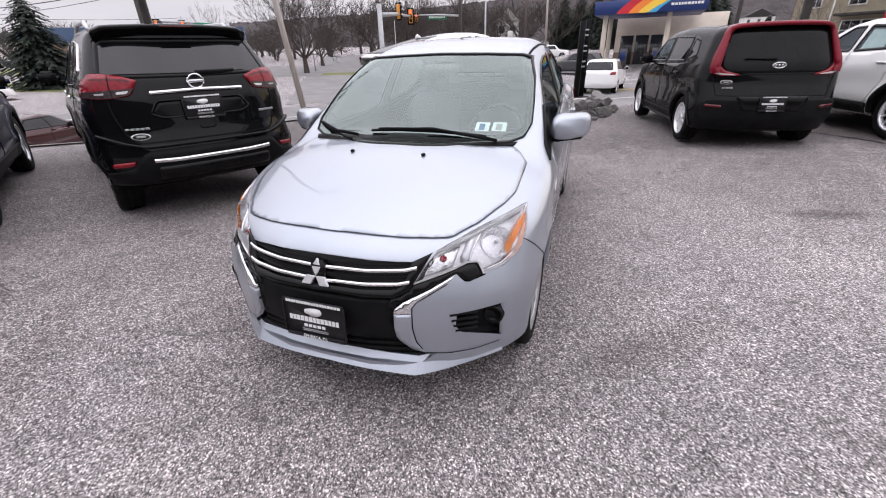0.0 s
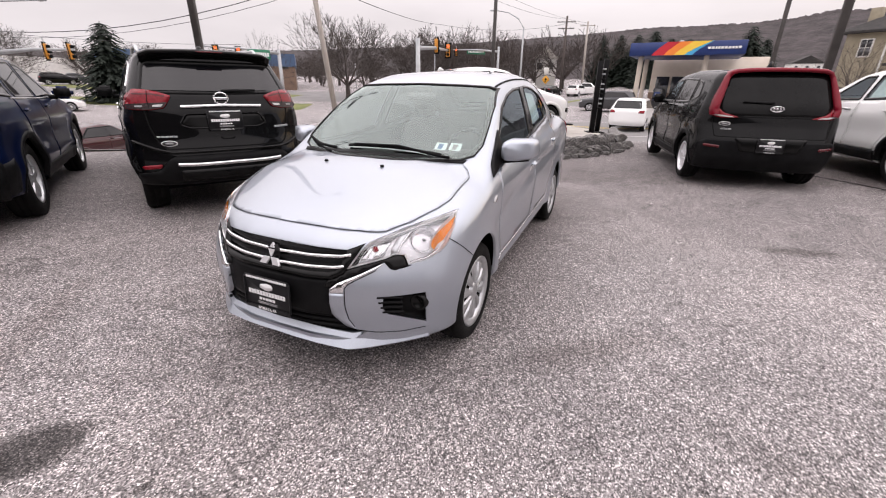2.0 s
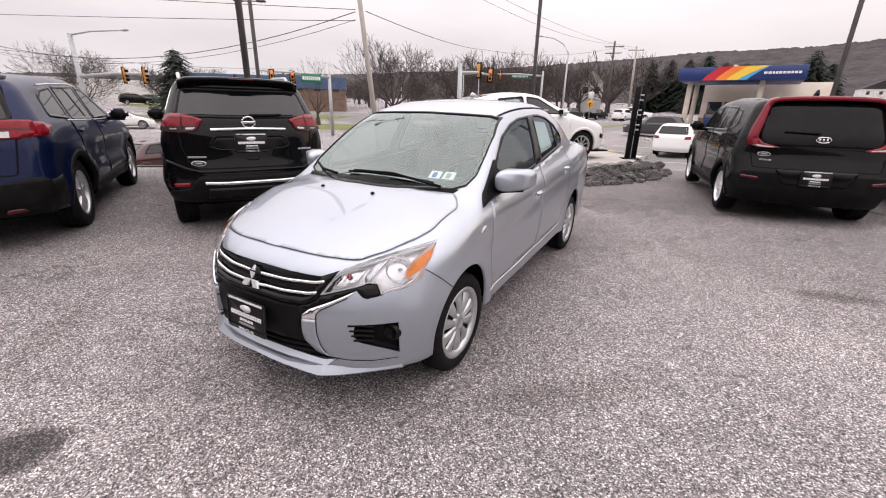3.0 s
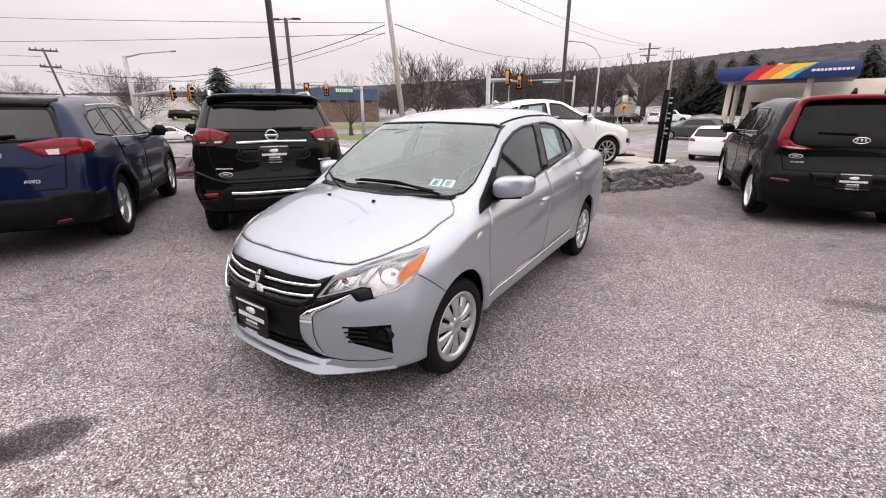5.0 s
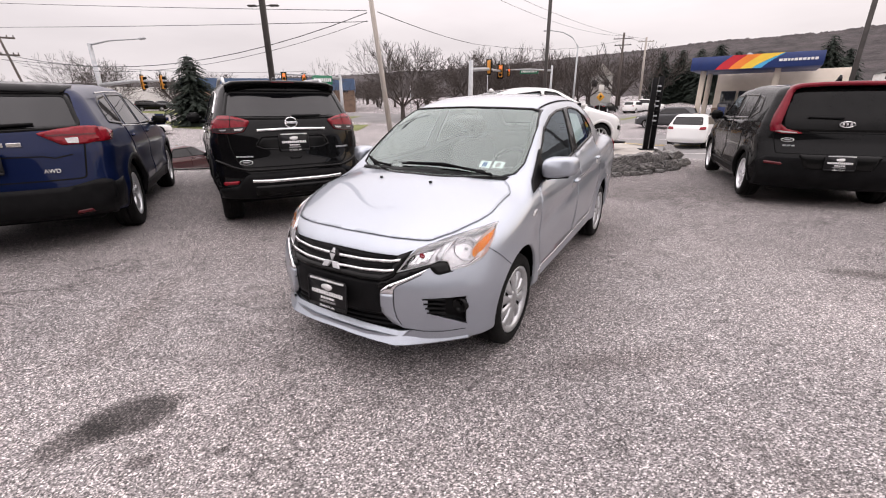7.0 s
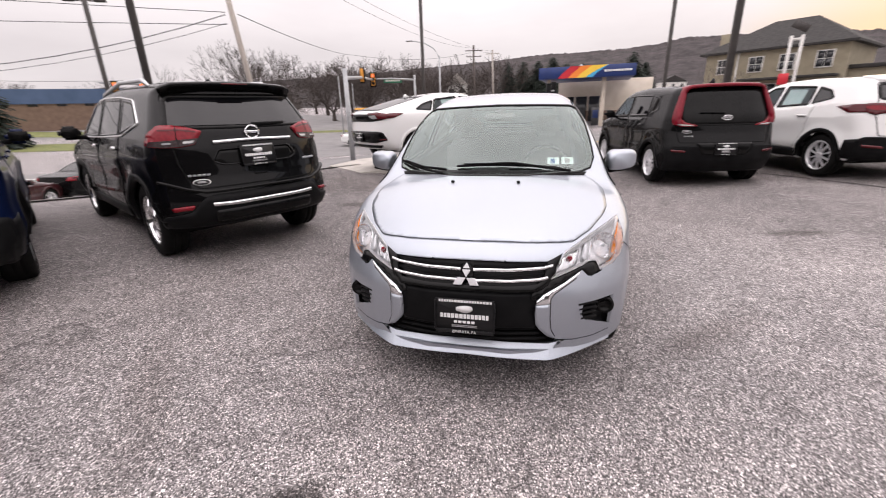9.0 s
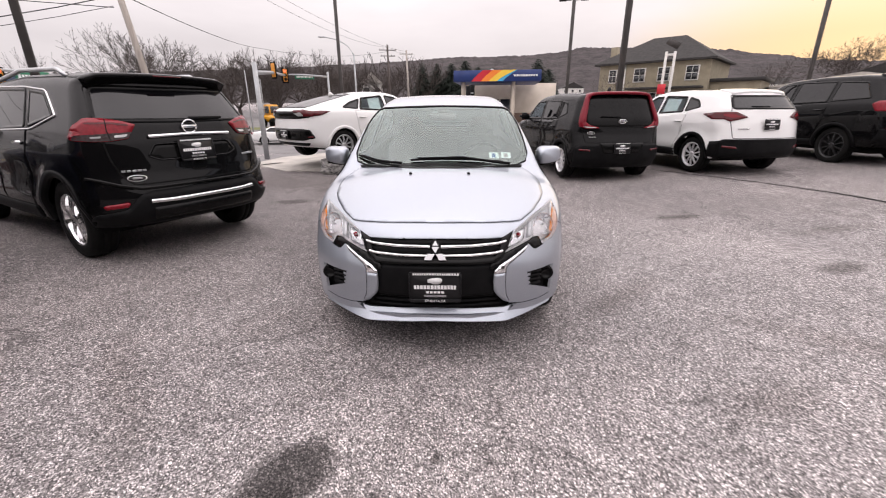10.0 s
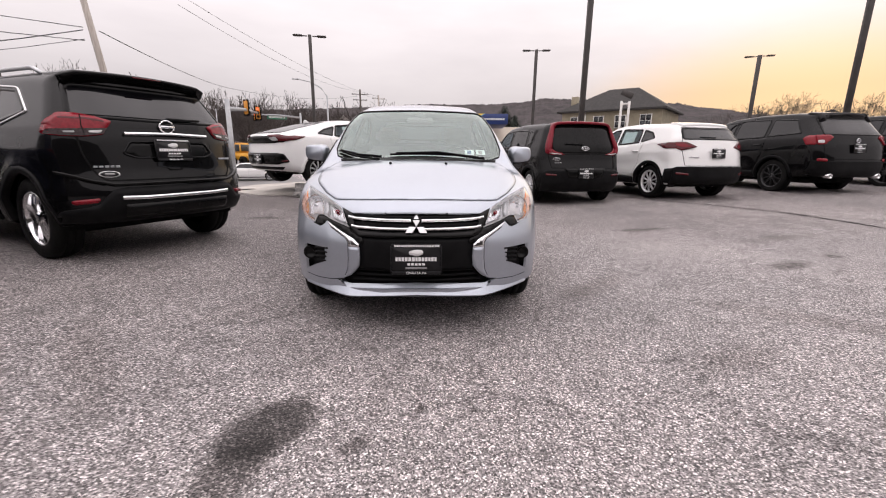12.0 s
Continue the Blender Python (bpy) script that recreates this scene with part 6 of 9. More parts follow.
def boxy_hatch():
    spec = dict(fine=True, length=4.20, width=1.80, fo=0.86, wb=2.60, track=1.57, r=0.325, rims="ten", rim_r=0.225, cladding=True,
                top=[(0, 0.90), (0.1, 0.97), (0.5, 1.04), (0.95, 1.10), (1.1, 1.15), (1.62, 1.50), (1.9, 1.57), (2.6, 1.605), (3.5, 1.58), (4.20, 1.53)],
                belt=[(0, 0.86), (0.6, 0.97), (1.2, 1.03), (2.5, 1.06), (3.4, 1.09), (4.20, 1.10)], bottom=[(0, 0.26), (1, 0.20), (3.4, 0.21), (4.2, 0.26)],
                lean_r=[(0.25, 0.12), (0.42, 0.0), (0.62, 0.0), (0.85, 0.06), (1.1, 0.10), (1.5, 0.28), (1.6, 0.25)], roof=0.76, tail=(0.38, 3.8),
                side_glass={"front_side_window": [(1.30, 1.08), (2.18, 1.10), (2.17, 1.46), (1.72, 1.44)], "rear_side_window": [(2.26, 1.10), (3.10, 1.12), (3.05, 1.45), (2.26, 1.47)], "quarter_window": [(3.18, 1.14), (3.48, 1.22), (3.36, 1.40), (3.14, 1.44)]},
                front_glass=[(-0.72, 1.15), (0.72, 1.15), (0.62, 1.49), (-0.62, 1.49)], rear_glass=[(-0.60, 1.05), (0.60, 1.05), (0.66, 1.20), (0.58, 1.47), (-0.58, 1.47), (-0.66, 1.20)],
                doors={"front_door": [(1.18, 1.04), (1.16, 0.42), (2.20, 0.40), (2.22, 1.08)], "rear_door": [(2.24, 1.08), (2.22, 0.40), (2.96, 0.40), (3.12, 0.72), (3.16, 1.10)]},
                handle=0.96, sill=[(1.12, 0.28), (3.06, 0.28), (3.06, 0.38), (1.12, 0.38)], mirror=(1.36, 1.08), clear=("front_side_window",))
    car, sh = estate_body("boxy_hatchback", "boxy black hatchback with red roof edge and red tail lamps", spec, BLACK)
    # red hoop round the rear window
    part("glass_mask", sh.patch(rounded([(-0.60, 0.985), (0.60, 0.985), (0.68, 1.12), (0.58, 1.49), (-0.58, 1.49), (-0.68, 1.12)], 0.05), "rear", 0.006, 1, 0.05), GLOSSBLACK, car)
    half = [(0.712, 0.99), (0.725, 1.06), (0.702, 1.17), (0.645, 1.36), (0.612, 1.47), (0.57, 1.532), (0.50, 1.558), (0.30, 1.570), (0, 1.574)]
    line = half + [(-a, b) for a, b in half[-2::-1]]
    line = [(p[0] + (q[0] - p[0]) * k / 4, p[1] + (q[1] - p[1]) * k / 4) for p, q in zip(line, line[1:]) for k in range(4)] + [line[-1]]
    hp = bmesh.new()
    rows = []
    for i, (x, z) in enumerate(line):
        a, b = line[max(i - 1, 0)], line[min(i + 1, len(line) - 1)]
        d = Vector((b[0] - a[0], b[1] - a[1])).normalized()
        n = Vector((-d.y, d.x))
        if n.dot(Vector((x, z - 1.2))) < 0:
            n = -n
        y = sh.cast((x * 0.88, min(z, 1.48) - 0.02), "rear")[0].y
        wide = 0.036 if z > 1.5 else 0.036 + 0.025 * min(1, (1.5 - z) / 0.3)
        rows.append([hp.verts.new((x + n.x * s1, y + dy, z + n.y * s1)) for s1, dy in ((wide * 0.6, -0.16), (wide * 0.55, -0.02), (wide * 0.2, 0.03), (-wide * 0.9, 0.035), (-wide, 0.0))])
    for a, b in zip(rows, rows[1:]):
        for i in range(4):
            hp.faces.new((a[i], b[i], b[i + 1], a[i + 1]))
    bmesh.ops.recalc_face_normals(hp, faces=hp.faces)
    part("red_hoop", hp, RED, car, "red painted hoop round the rear window")
    # grey colour stands in for the sky mirrored in the black roof
    part("roof_sky_sheen", sh.patch(rounded([(-0.60, 1.75), (0.60, 1.75), (0.63, 3.54), (-0.63, 3.54)], 0.05), "top", 0.004, 1, 0.08), GREY, car, "greyish roof that mirrors the sky")
    for s in (1, -1):
        tl = [(s * a, b) for a, b in [(0.42, 0.955), (0.45, 0.972), (0.585, 1.01), (0.65, 1.07), (0.66, 1.15), (0.715, 1.15), (0.735, 1.06), (0.735, 0.985), (0.64, 0.95)]]
        lamp = plate_shape(sh, car, "tail_lamp", tl, "rear", REDLENS, 0.028, 0.03, "red boomerang tail lamp", 0.03, 0.02)
        part("reverse_lens", sh.patch(rounded([(s * a, b) for a, b in [(0.47, 0.958), (0.62, 0.962), (0.71, 0.982), (0.70, 0.995), (0.60, 0.982), (0.49, 0.968)]], 0.01), "rear", 0.033, 1, 0.03, 0), WHITELENS, lamp)
        plate_shape(sh, car, "reflector", [(s * 0.57, 0.555), (s * 0.745, 0.565), (s * 0.75, 0.60), (s * 0.575, 0.59)], "rear", DARKRED, 0.03, 0.02)
    plate_shape(sh, car, "lower_bumper", [(-0.80, 0.26), (0.80, 0.26), (0.82, 0.60), (0.75, 0.66), (-0.75, 0.66), (-0.82, 0.60)], "rear", PLASTIC, 0.018, 0.02, "grained black lower bumper")
    plate_shape(sh, car, "plate_recess", [(-0.34, 0.52), (0.34, 0.52), (0.42, 0.70), (-0.42, 0.70)], "rear", GLOSSBLACK, 0.026, 0.02)
    gate = rounded([(-0.66, 0.70), (0.66, 0.70), (0.72, 0.97), (-0.72, 0.97)], 0.03)
    part("tailgate_gap", sh.ring(gate, 0.010, "rear", 0.003), SEAM, car)
    round_badge(sh, car, 0, 1.075, 0.075, 0.034, "oval")
    letter_bars(sh, car, "name_print", 0.48, 0.61, 0.795, 0.815, 3, SATIN)
    oval_sticker(sh, car, 0.56, 0.875)
    wp = bmesh.new()
    a, b = sh.cast((0.04, 1.15), "rear")[0], sh.cast((0.40, 1.16), "rear")[0]
    tube(wp, [a + Vector((0, 0.03, 0)), b + Vector((0, 0.03, 0))], [0.016, 0.010], 6)
    part("rear_wiper", wp, PLASTIC, car)
    fin = bevelled_poly([(0, 0), (0.16, 0), (0.15, 0.05), (0.12, 0.085)], 0.03, 0.006)
    bmesh.ops.transform(fin, matrix=pose(0.015, 3.40, 1.60, 0, 0, 90), verts=fin.verts)
    part("roof_fin", fin, BLACK, car)
    close_body(sh, BLACK, car)
    car.matrix_basis = heading(3.03, 6.50, 0.07, -0.145, 0.989, 0, spec["fo"] + spec["wb"])
    put_plate(dealer_plate("black dealer plate on a black hatchback bumper"), car, sh, 0, 0.61, "rear", 4)
    return car


def white_suv():
    spec = dict(fine=True, length=4.38, width=1.84, fo=0.88, wb=2.646, track=1.59, r=0.34, rims="ten", rim_r=0.235, cladding=True,
                top=[(0, 0.90), (0.1, 0.95), (0.5, 1.02), (1.1, 1.09), (1.25, 1.14), (1.9, 1.50), (2.2, 1.56), (2.8, 1.58), (3.5, 1.55), (4.38, 1.46)],
                belt=[(0, 0.85), (0.6, 0.96), (1.3, 1.02), (2.5, 1.07), (3.5, 1.14), (4.38, 1.16)], bottom=[(0, 0.28), (1, 0.24), (3.6, 0.26), (4.38, 0.34)],
                lean_r=[(0.28, 0.12), (0.42, 0.0), (0.65, 0.0), (0.95, 0.06), (1.2, 0.15), (1.5, 0.42), (1.55, 0.36), (1.6, 0.36)], roof=0.69,
                side_glass={"front_side_window": [(1.52, 1.08), (2.30, 1.11), (2.28, 1.45), (2.05, 1.44)], "rear_side_window": [(2.38, 1.11), (3.08, 1.15), (3.02, 1.43), (2.38, 1.46)], "quarter_window": [(3.14, 1.16), (3.50, 1.24), (3.36, 1.36), (3.10, 1.42)]},
                front_glass=[(-0.68, 1.13), (0.68, 1.13), (0.56, 1.48), (-0.56, 1.48)], rear_glass=[(-0.66, 1.20), (0.66, 1.20), (0.58, 1.42), (-0.58, 1.42)],
                doors={"front_door": [(1.36, 1.04), (1.34, 0.45), (2.32, 0.42), (2.34, 1.09)], "rear_door": [(2.36, 1.09), (2.34, 0.42), (3.00, 0.42), (3.16, 0.72), (3.24, 1.14)]},
                handle=0.97, sill=[(1.30, 0.28), (3.06, 0.28), (3.06, 0.42), (1.30, 0.42)], mirror=(1.52, 1.06), clear=("front_side_window", "rear_side_window"))
    car, sh = estate_body("white_suv", "white compact sport utility car with black cladding on the lot", spec, WHITE)
    plate_shape(sh, car, "lower_bumper", [(-0.82, 0.31), (0.82, 0.31), (0.85, 0.62), (0.80, 0.67), (-0.80, 0.67), (-0.85, 0.62)], "rear", PLASTIC, 0.018, 0.02, "black lower bumper")
    for s in (1, -1):
        part("corner_cladding", sh.patch([(3.94, 0.34), (4.34, 0.34), (4.34, 0.66), (3.98, 0.62)], "side", 0.012, s, 0.05), PLASTIC, car)
        tl = [(s * a, b) for a, b in [(0.44, 1.05), (0.62, 1.145), (0.785, 1.145), (0.79, 1.02), (0.72, 0.98)]]
        lamp = plate_shape(sh, car, "tail_lamp", tl, "rear", DARKRED, 0.02, 0.03, "dark red tail lamp", 0.03, 0.02)
        part("red_core", sh.patch([(s * a, b) for a, b in [(0.54, 1.05), (0.66, 1.11), (0.785, 1.11), (0.785, 1.07), (0.70, 1.04)]], "rear", 0.025, 1, 0.03, 0), REDLENS, lamp)
        part("side_lamp", sh.patch(rounded([(3.66, 1.11), (3.90, 1.02), (4.17, 1.02), (4.13, 1.14), (3.95, 1.14)], 0.02), "side", 0.014, s, 0.04), DARKRED, lamp)
        plate_shape(sh, car, "reflector", [(s * 0.60, 0.50), (s * 0.80, 0.52), (s * 0.80, 0.56), (s * 0.61, 0.54)], "rear", DARKRED, 0.03, 0.02)
    gate = rounded([(-0.68, 0.68), (0.68, 0.68), (0.72, 1.02), (0.68, 1.2), (0.60, 1.44), (-0.60, 1.44), (-0.68, 1.2), (-0.72, 1.02)], 0.04)
    part("tailgate_gap", sh.ring(gate, 0.010, "rear", 0.003), SEAM, car)
    part("roof_spoiler", sh.patch(rounded([(-0.58, 3.62), (0.58, 3.62), (0.56, 3.95), (-0.56, 3.95)], 0.06), "top", 0.03, 1, 0.05, 0.05), WHITE, car)
    letter_bars(sh, car, "name_print", 0.42, 0.62, 0.84, 0.865, 5, CHROME)
    wp = bmesh.new()
    a, b = sh.cast((0.0, 1.235), "rear")[0], sh.cast((0.36, 1.24), "rear")[0]
    tube(wp, [a + Vector((0, 0.03, 0)), b + Vector((0, 0.03, 0))], [0.016, 0.010], 6)
    part("rear_wiper", wp, PLASTIC, car)
    sheet = sh.patch([(2.46, 1.14), (2.88, 1.16), (2.86, 1.40), (2.44, 1.41)], "side", -0.012, 1, 0.05, 0)
    part("window_sheet", sheet, PAPER, car, "white and green price sheet")
    close_body(sh, WHITE, car)
    car.matrix_basis = heading(5.68, 6.75, 0.15, -0.20, 0.98, 0, spec["fo"] + spec["wb"])
    put_plate(dealer_plate("black dealer plate on a white tailgate"), car, sh, 0, 0.93, "rear", 6)
    return car


def big_black_suv():
    spec = dict(length=4.84, width=1.99, fo=0.95, wb=2.82, track=1.70, r=0.375, rims="dark", rim_r=0.262, cladding=True,
                top=[(0, 1.05), (0.1, 1.10), (0.6, 1.16), (1.2, 1.22), (1.35, 1.27), (2.0, 1.70), (2.3, 1.76), (3.0, 1.80), (3.9, 1.79), (4.84, 1.72)],
                belt=[(0, 0.95), (0.6, 1.08), (1.3, 1.14), (2.5, 1.18), (3.8, 1.22), (4.84, 1.24)], bottom=[(0, 0.34), (1, 0.30), (3.8, 0.32), (4.84, 0.40)],
                lean_r=[(0.34, 0.12), (0.5, 0.0), (0.75, 0.0), (1.05, 0.05), (1.3, 0.12), (1.65, 0.38), (1.7, 0.30), (1.8, 0.30)], roof=0.74,
                side_glass={"front_side_window": [(1.66, 1.21), (2.50, 1.23), (2.48, 1.66), (2.2, 1.64)], "rear_side_window": [(2.58, 1.23), (3.42, 1.26), (3.40, 1.66), (2.58, 1.68)], "quarter_window": [(3.50, 1.27), (4.28, 1.32), (4.05, 1.62), (3.48, 1.66)]},
                front_glass=[(-0.76, 1.26), (0.76, 1.26), (0.64, 1.68), (-0.64, 1.68)], rear_glass=[(-0.74, 1.28), (0.74, 1.28), (0.66, 1.62), (-0.66, 1.62)],
                doors={"front_door": [(1.46, 1.16), (1.44, 0.50), (2.52, 0.48), (2.54, 1.21)], "rear_door": [(2.56, 1.21), (2.54, 0.48), (3.28, 0.48), (3.46, 0.85), (3.50, 1.25)]},
                handle=1.09, sill=[(1.40, 0.34), (3.30, 0.34), (3.30, 0.48), (1.40, 0.48)], mirror=(1.66, 1.18))
    car, sh = estate_body("large_black_suv", "large black sport utility car with dark alloy wheels", spec, BLACK)
    plate_shape(sh, car, "lower_bumper", [(-0.96, 0.38), (0.96, 0.38), (0.99, 0.74), (-0.99, 0.74)], "rear", PLASTIC, 0.018, 0.02)
    for s in (1, -1):
        tl = [(s * a, b) for a, b in [(0.58, 1.22), (0.64, 1.27), (0.855, 1.265), (0.86, 1.07), (0.76, 1.07)]]
        lamp = plate_shape(sh, car, "tail_lamp", tl, "rear", REDLENS, 0.02, 0.03, "red tail lamp", 0.03, 0.02)
        part("reverse_lens", sh.patch(rounded([(s * a, b) for a, b in [(0.76, 1.10), (0.85, 1.10), (0.85, 1.16), (0.76, 1.16)]], 0.02), "rear", 0.025, 1, 0.03, 0), WHITELENS, lamp)
        part("side_lamp", sh.patch(rounded([(4.38, 1.20), (4.48, 1.07), (4.64, 1.07), (4.60, 1.26), (4.46, 1.26)], 0.02), "side", 0.014, s, 0.04), REDLENS, lamp)
        plate_shape(sh, car, "reflector", [(s * 0.70, 0.72), (s * 0.86, 0.73), (s * 0.86, 0.79), (s * 0.71, 0.78)], "rear", REDLENS, 0.03, 0.02)
        pipe = bmesh.new()
        lathe(pipe, [(0.045, 0), (0.05, 0.01), (0.05, 0.14), (0.042, 0.14), (0.04, 0.02)], 20, "y", (s * 0.62, 4.72, 0.42))
        part("exhaust_tip", pipe, CHROME, car)
    gate = rounded([(-0.74, 0.76), (0.74, 0.76), (0.78, 1.1), (0.74, 1.3), (0.68, 1.64), (-0.68, 1.64), (-0.74, 1.3), (-0.78, 1.1)], 0.04)
    part("tailgate_gap", sh.ring(gate, 0.010, "rear", 0.003), SEAM, car)
    part("roof_spoiler", sh.patch(rounded([(-0.66, 4.12), (0.66, 4.12), (0.64, 4.46), (-0.64, 4.46)], 0.06), "top", 0.03, 1, 0.06, 0.05), BLACK, car)
    round_badge(sh, car, 0, 1.16, 0.05, 0.045, "oval")
    part("body", sh.bm, BLACK, car)
    car.matrix_basis = heading(9.10, 7.45, 0.22, -0.12, 0.993, 0, spec["fo"] + spec["wb"])
    put_plate(dealer_plate("black dealer plate on a large black tailgate"), car, sh, 0, 1.0, "rear", 6)
    twin = copy_thing(car, heading(12.4, 7.9, 0.30, -0.12, 0.993, 0, spec["fo"] + spec["wb"]))
    twin["label"] = "large dark sport utility car at the end of the row"
    return car


def white_liftback():
    spec = dict(length=4.47, width=1.82, fo=0.88, wb=2.70, track=1.57, r=0.32, rims="aero", rim_r=0.225,
                top=[(0, 0.70), (0.15, 0.78), (0.5, 0.88), (0.95, 0.98), (1.1, 1.03), (1.9, 1.40), (2.2, 1.445), (2.6, 1.45), (3.2, 1.37), (3.9, 1.20), (4.3, 1.09), (4.47, 1.03)],
                belt=[(0, 0.66), (0.5, 0.80), (1.1, 0.93), (2.5, 0.98), (3.4, 1.02), (4.1, 1.02), (4.47, 0.98)], bottom=[(0, 0.22), (1, 0.20), (3.6, 0.22), (4.47, 0.32)],
                lean_r=[(0.25, 0.16), (0.42, 0.02), (0.6, 0.0), (0.9, 0.03), (1.05, 0.0), (1.4, 0.0)], roof=0.68, tail=(0.5, 2.8), nose=(0.6, 2.4),
                side_glass={"front_side_window": [(1.42, 1.01), (2.30, 1.03), (2.28, 1.35), (1.98, 1.32)], "rear_side_window": [(2.38, 1.03), (3.10, 1.06), (2.96, 1.29), (2.38, 1.35)], "quarter_window": [(3.16, 1.07), (3.52, 1.10), (3.30, 1.20), (3.02, 1.27)]},
                front_glass=[(-0.66, 1.03), (0.66, 1.03), (0.54, 1.37), (-0.54, 1.37)], rear_glass=[(-0.56, 1.10), (0.56, 1.10), (0.50, 1.36), (-0.50, 1.36)],
                doors={"front_door": [(1.25, 0.96), (1.24, 0.36), (2.32, 0.33), (2.34, 1.01)], "rear_door": [(2.36, 1.01), (2.34, 0.33), (3.02, 0.33), (3.18, 0.60), (3.26, 1.03)]},
                handle=0.90, sill=[], mirror=(1.42, 1.0), clear=("rear_side_window",), lamp_z=0.66)
    car, sh = estate_body("white_liftback", "white sloping liftback with dark alloy wheels on a raised pad", spec, WHITE)
    plate_shape(sh, car, "tail_panel", [(-0.74, 0.90), (-0.5, 0.875), (0.5, 0.875), (0.74, 0.90), (0.80, 0.98), (0.74, 1.02), (-0.74, 1.02), (-0.80, 0.98)], "rear", GLOSSBLACK, 0.008, 0.008)
    plate_shape(sh, car, "lower_bumper", [(-0.58, 0.45), (0.58, 0.45), (0.80, 0.50), (0.74, 0.66), (0.60, 0.68), (-0.60, 0.68), (-0.74, 0.66), (-0.80, 0.50)], "rear", GLOSSBLACK, 0.012, 0.012, "black plate panel in the bumper")
    plate_shape(sh, car, "diffuser", [(-0.62, 0.345), (0.62, 0.345), (0.70, 0.40), (-0.70, 0.40)], "rear", PLASTIC, 0.012, 0.012)
    for s in (1, -1):
        lamp = plate_shape(sh, car, "tail_lamp", [(s * 0.36, 1.03), (s * 0.62, 1.045), (s * 0.80, 1.01), (s * 0.80, 0.92), (s * 0.60, 0.92)], "rear", DARKRED, 0.02, 0.02, "dark red tail lamp")
        part("clear_lens", sh.patch(rounded([(s * 0.40, 0.985), (s * 0.58, 1.0), (s * 0.64, 0.935), (s * 0.52, 0.925)], 0.015), "rear", 0.024, 1, 0.04, 0), SATIN, lamp, "clear inner lens")
        plate_shape(sh, car, "reflector", [(s * 0.68, 0.505), (s * 0.78, 0.52), (s * 0.77, 0.54), (s * 0.68, 0.525)], "rear", DARKRED, 0.02, 0.01, "red bumper reflector", 0.03, 0.005)
        part("side_lamp", sh.patch(rounded([(3.86, 1.02), (4.1, 0.94), (4.36, 0.92), (4.36, 1.0), (4.1, 1.03)], 0.02), "side", 0.012, s, 0.04), DARKRED, lamp)
        part("corner_vent", sh.patch(rounded([(0.10, 0.45), (0.40, 0.50), (0.40, 0.60), (0.16, 0.56)], 0.02), "side", 0.01, s, 0.05), GLOSSBLACK, car)
    fin = bevelled_poly([(0, -0.02), (0.19, -0.02), (0.17, 0.035), (0.135, 0.065)], 0.04, 0.008)
    bmesh.ops.transform(fin, matrix=pose(0.02, 3.16, sh.cast((0, 3.2), "top")[0].z, 0, 0, 90), verts=fin.verts)
    part("roof_fin", fin, WHITE, car)
    sheet = sh.patch([(2.50, 1.06), (2.82, 1.07), (2.78, 1.29), (2.46, 1.31)], "side", -0.012, -1, 0.05, 0)
    part("window_sheet", sheet, PAPER, car, "white and green price sheet")
    part("front_splitter", boxed(-0.78, 0.78, 0.02, 0.5, 0.17, 0.21, bevel=0.01), PLASTIC, car)
    part("body", sh.bm, WHITE, car)
    car.matrix_basis = heading(-2.92, 7.62, 0.32, 0.66, 0.75, 0, spec["fo"] + spec["wb"])
    put_plate(dealer_plate("black dealer plate on a white liftback"), car, sh, 0, 0.55, "rear", 0)
    return car


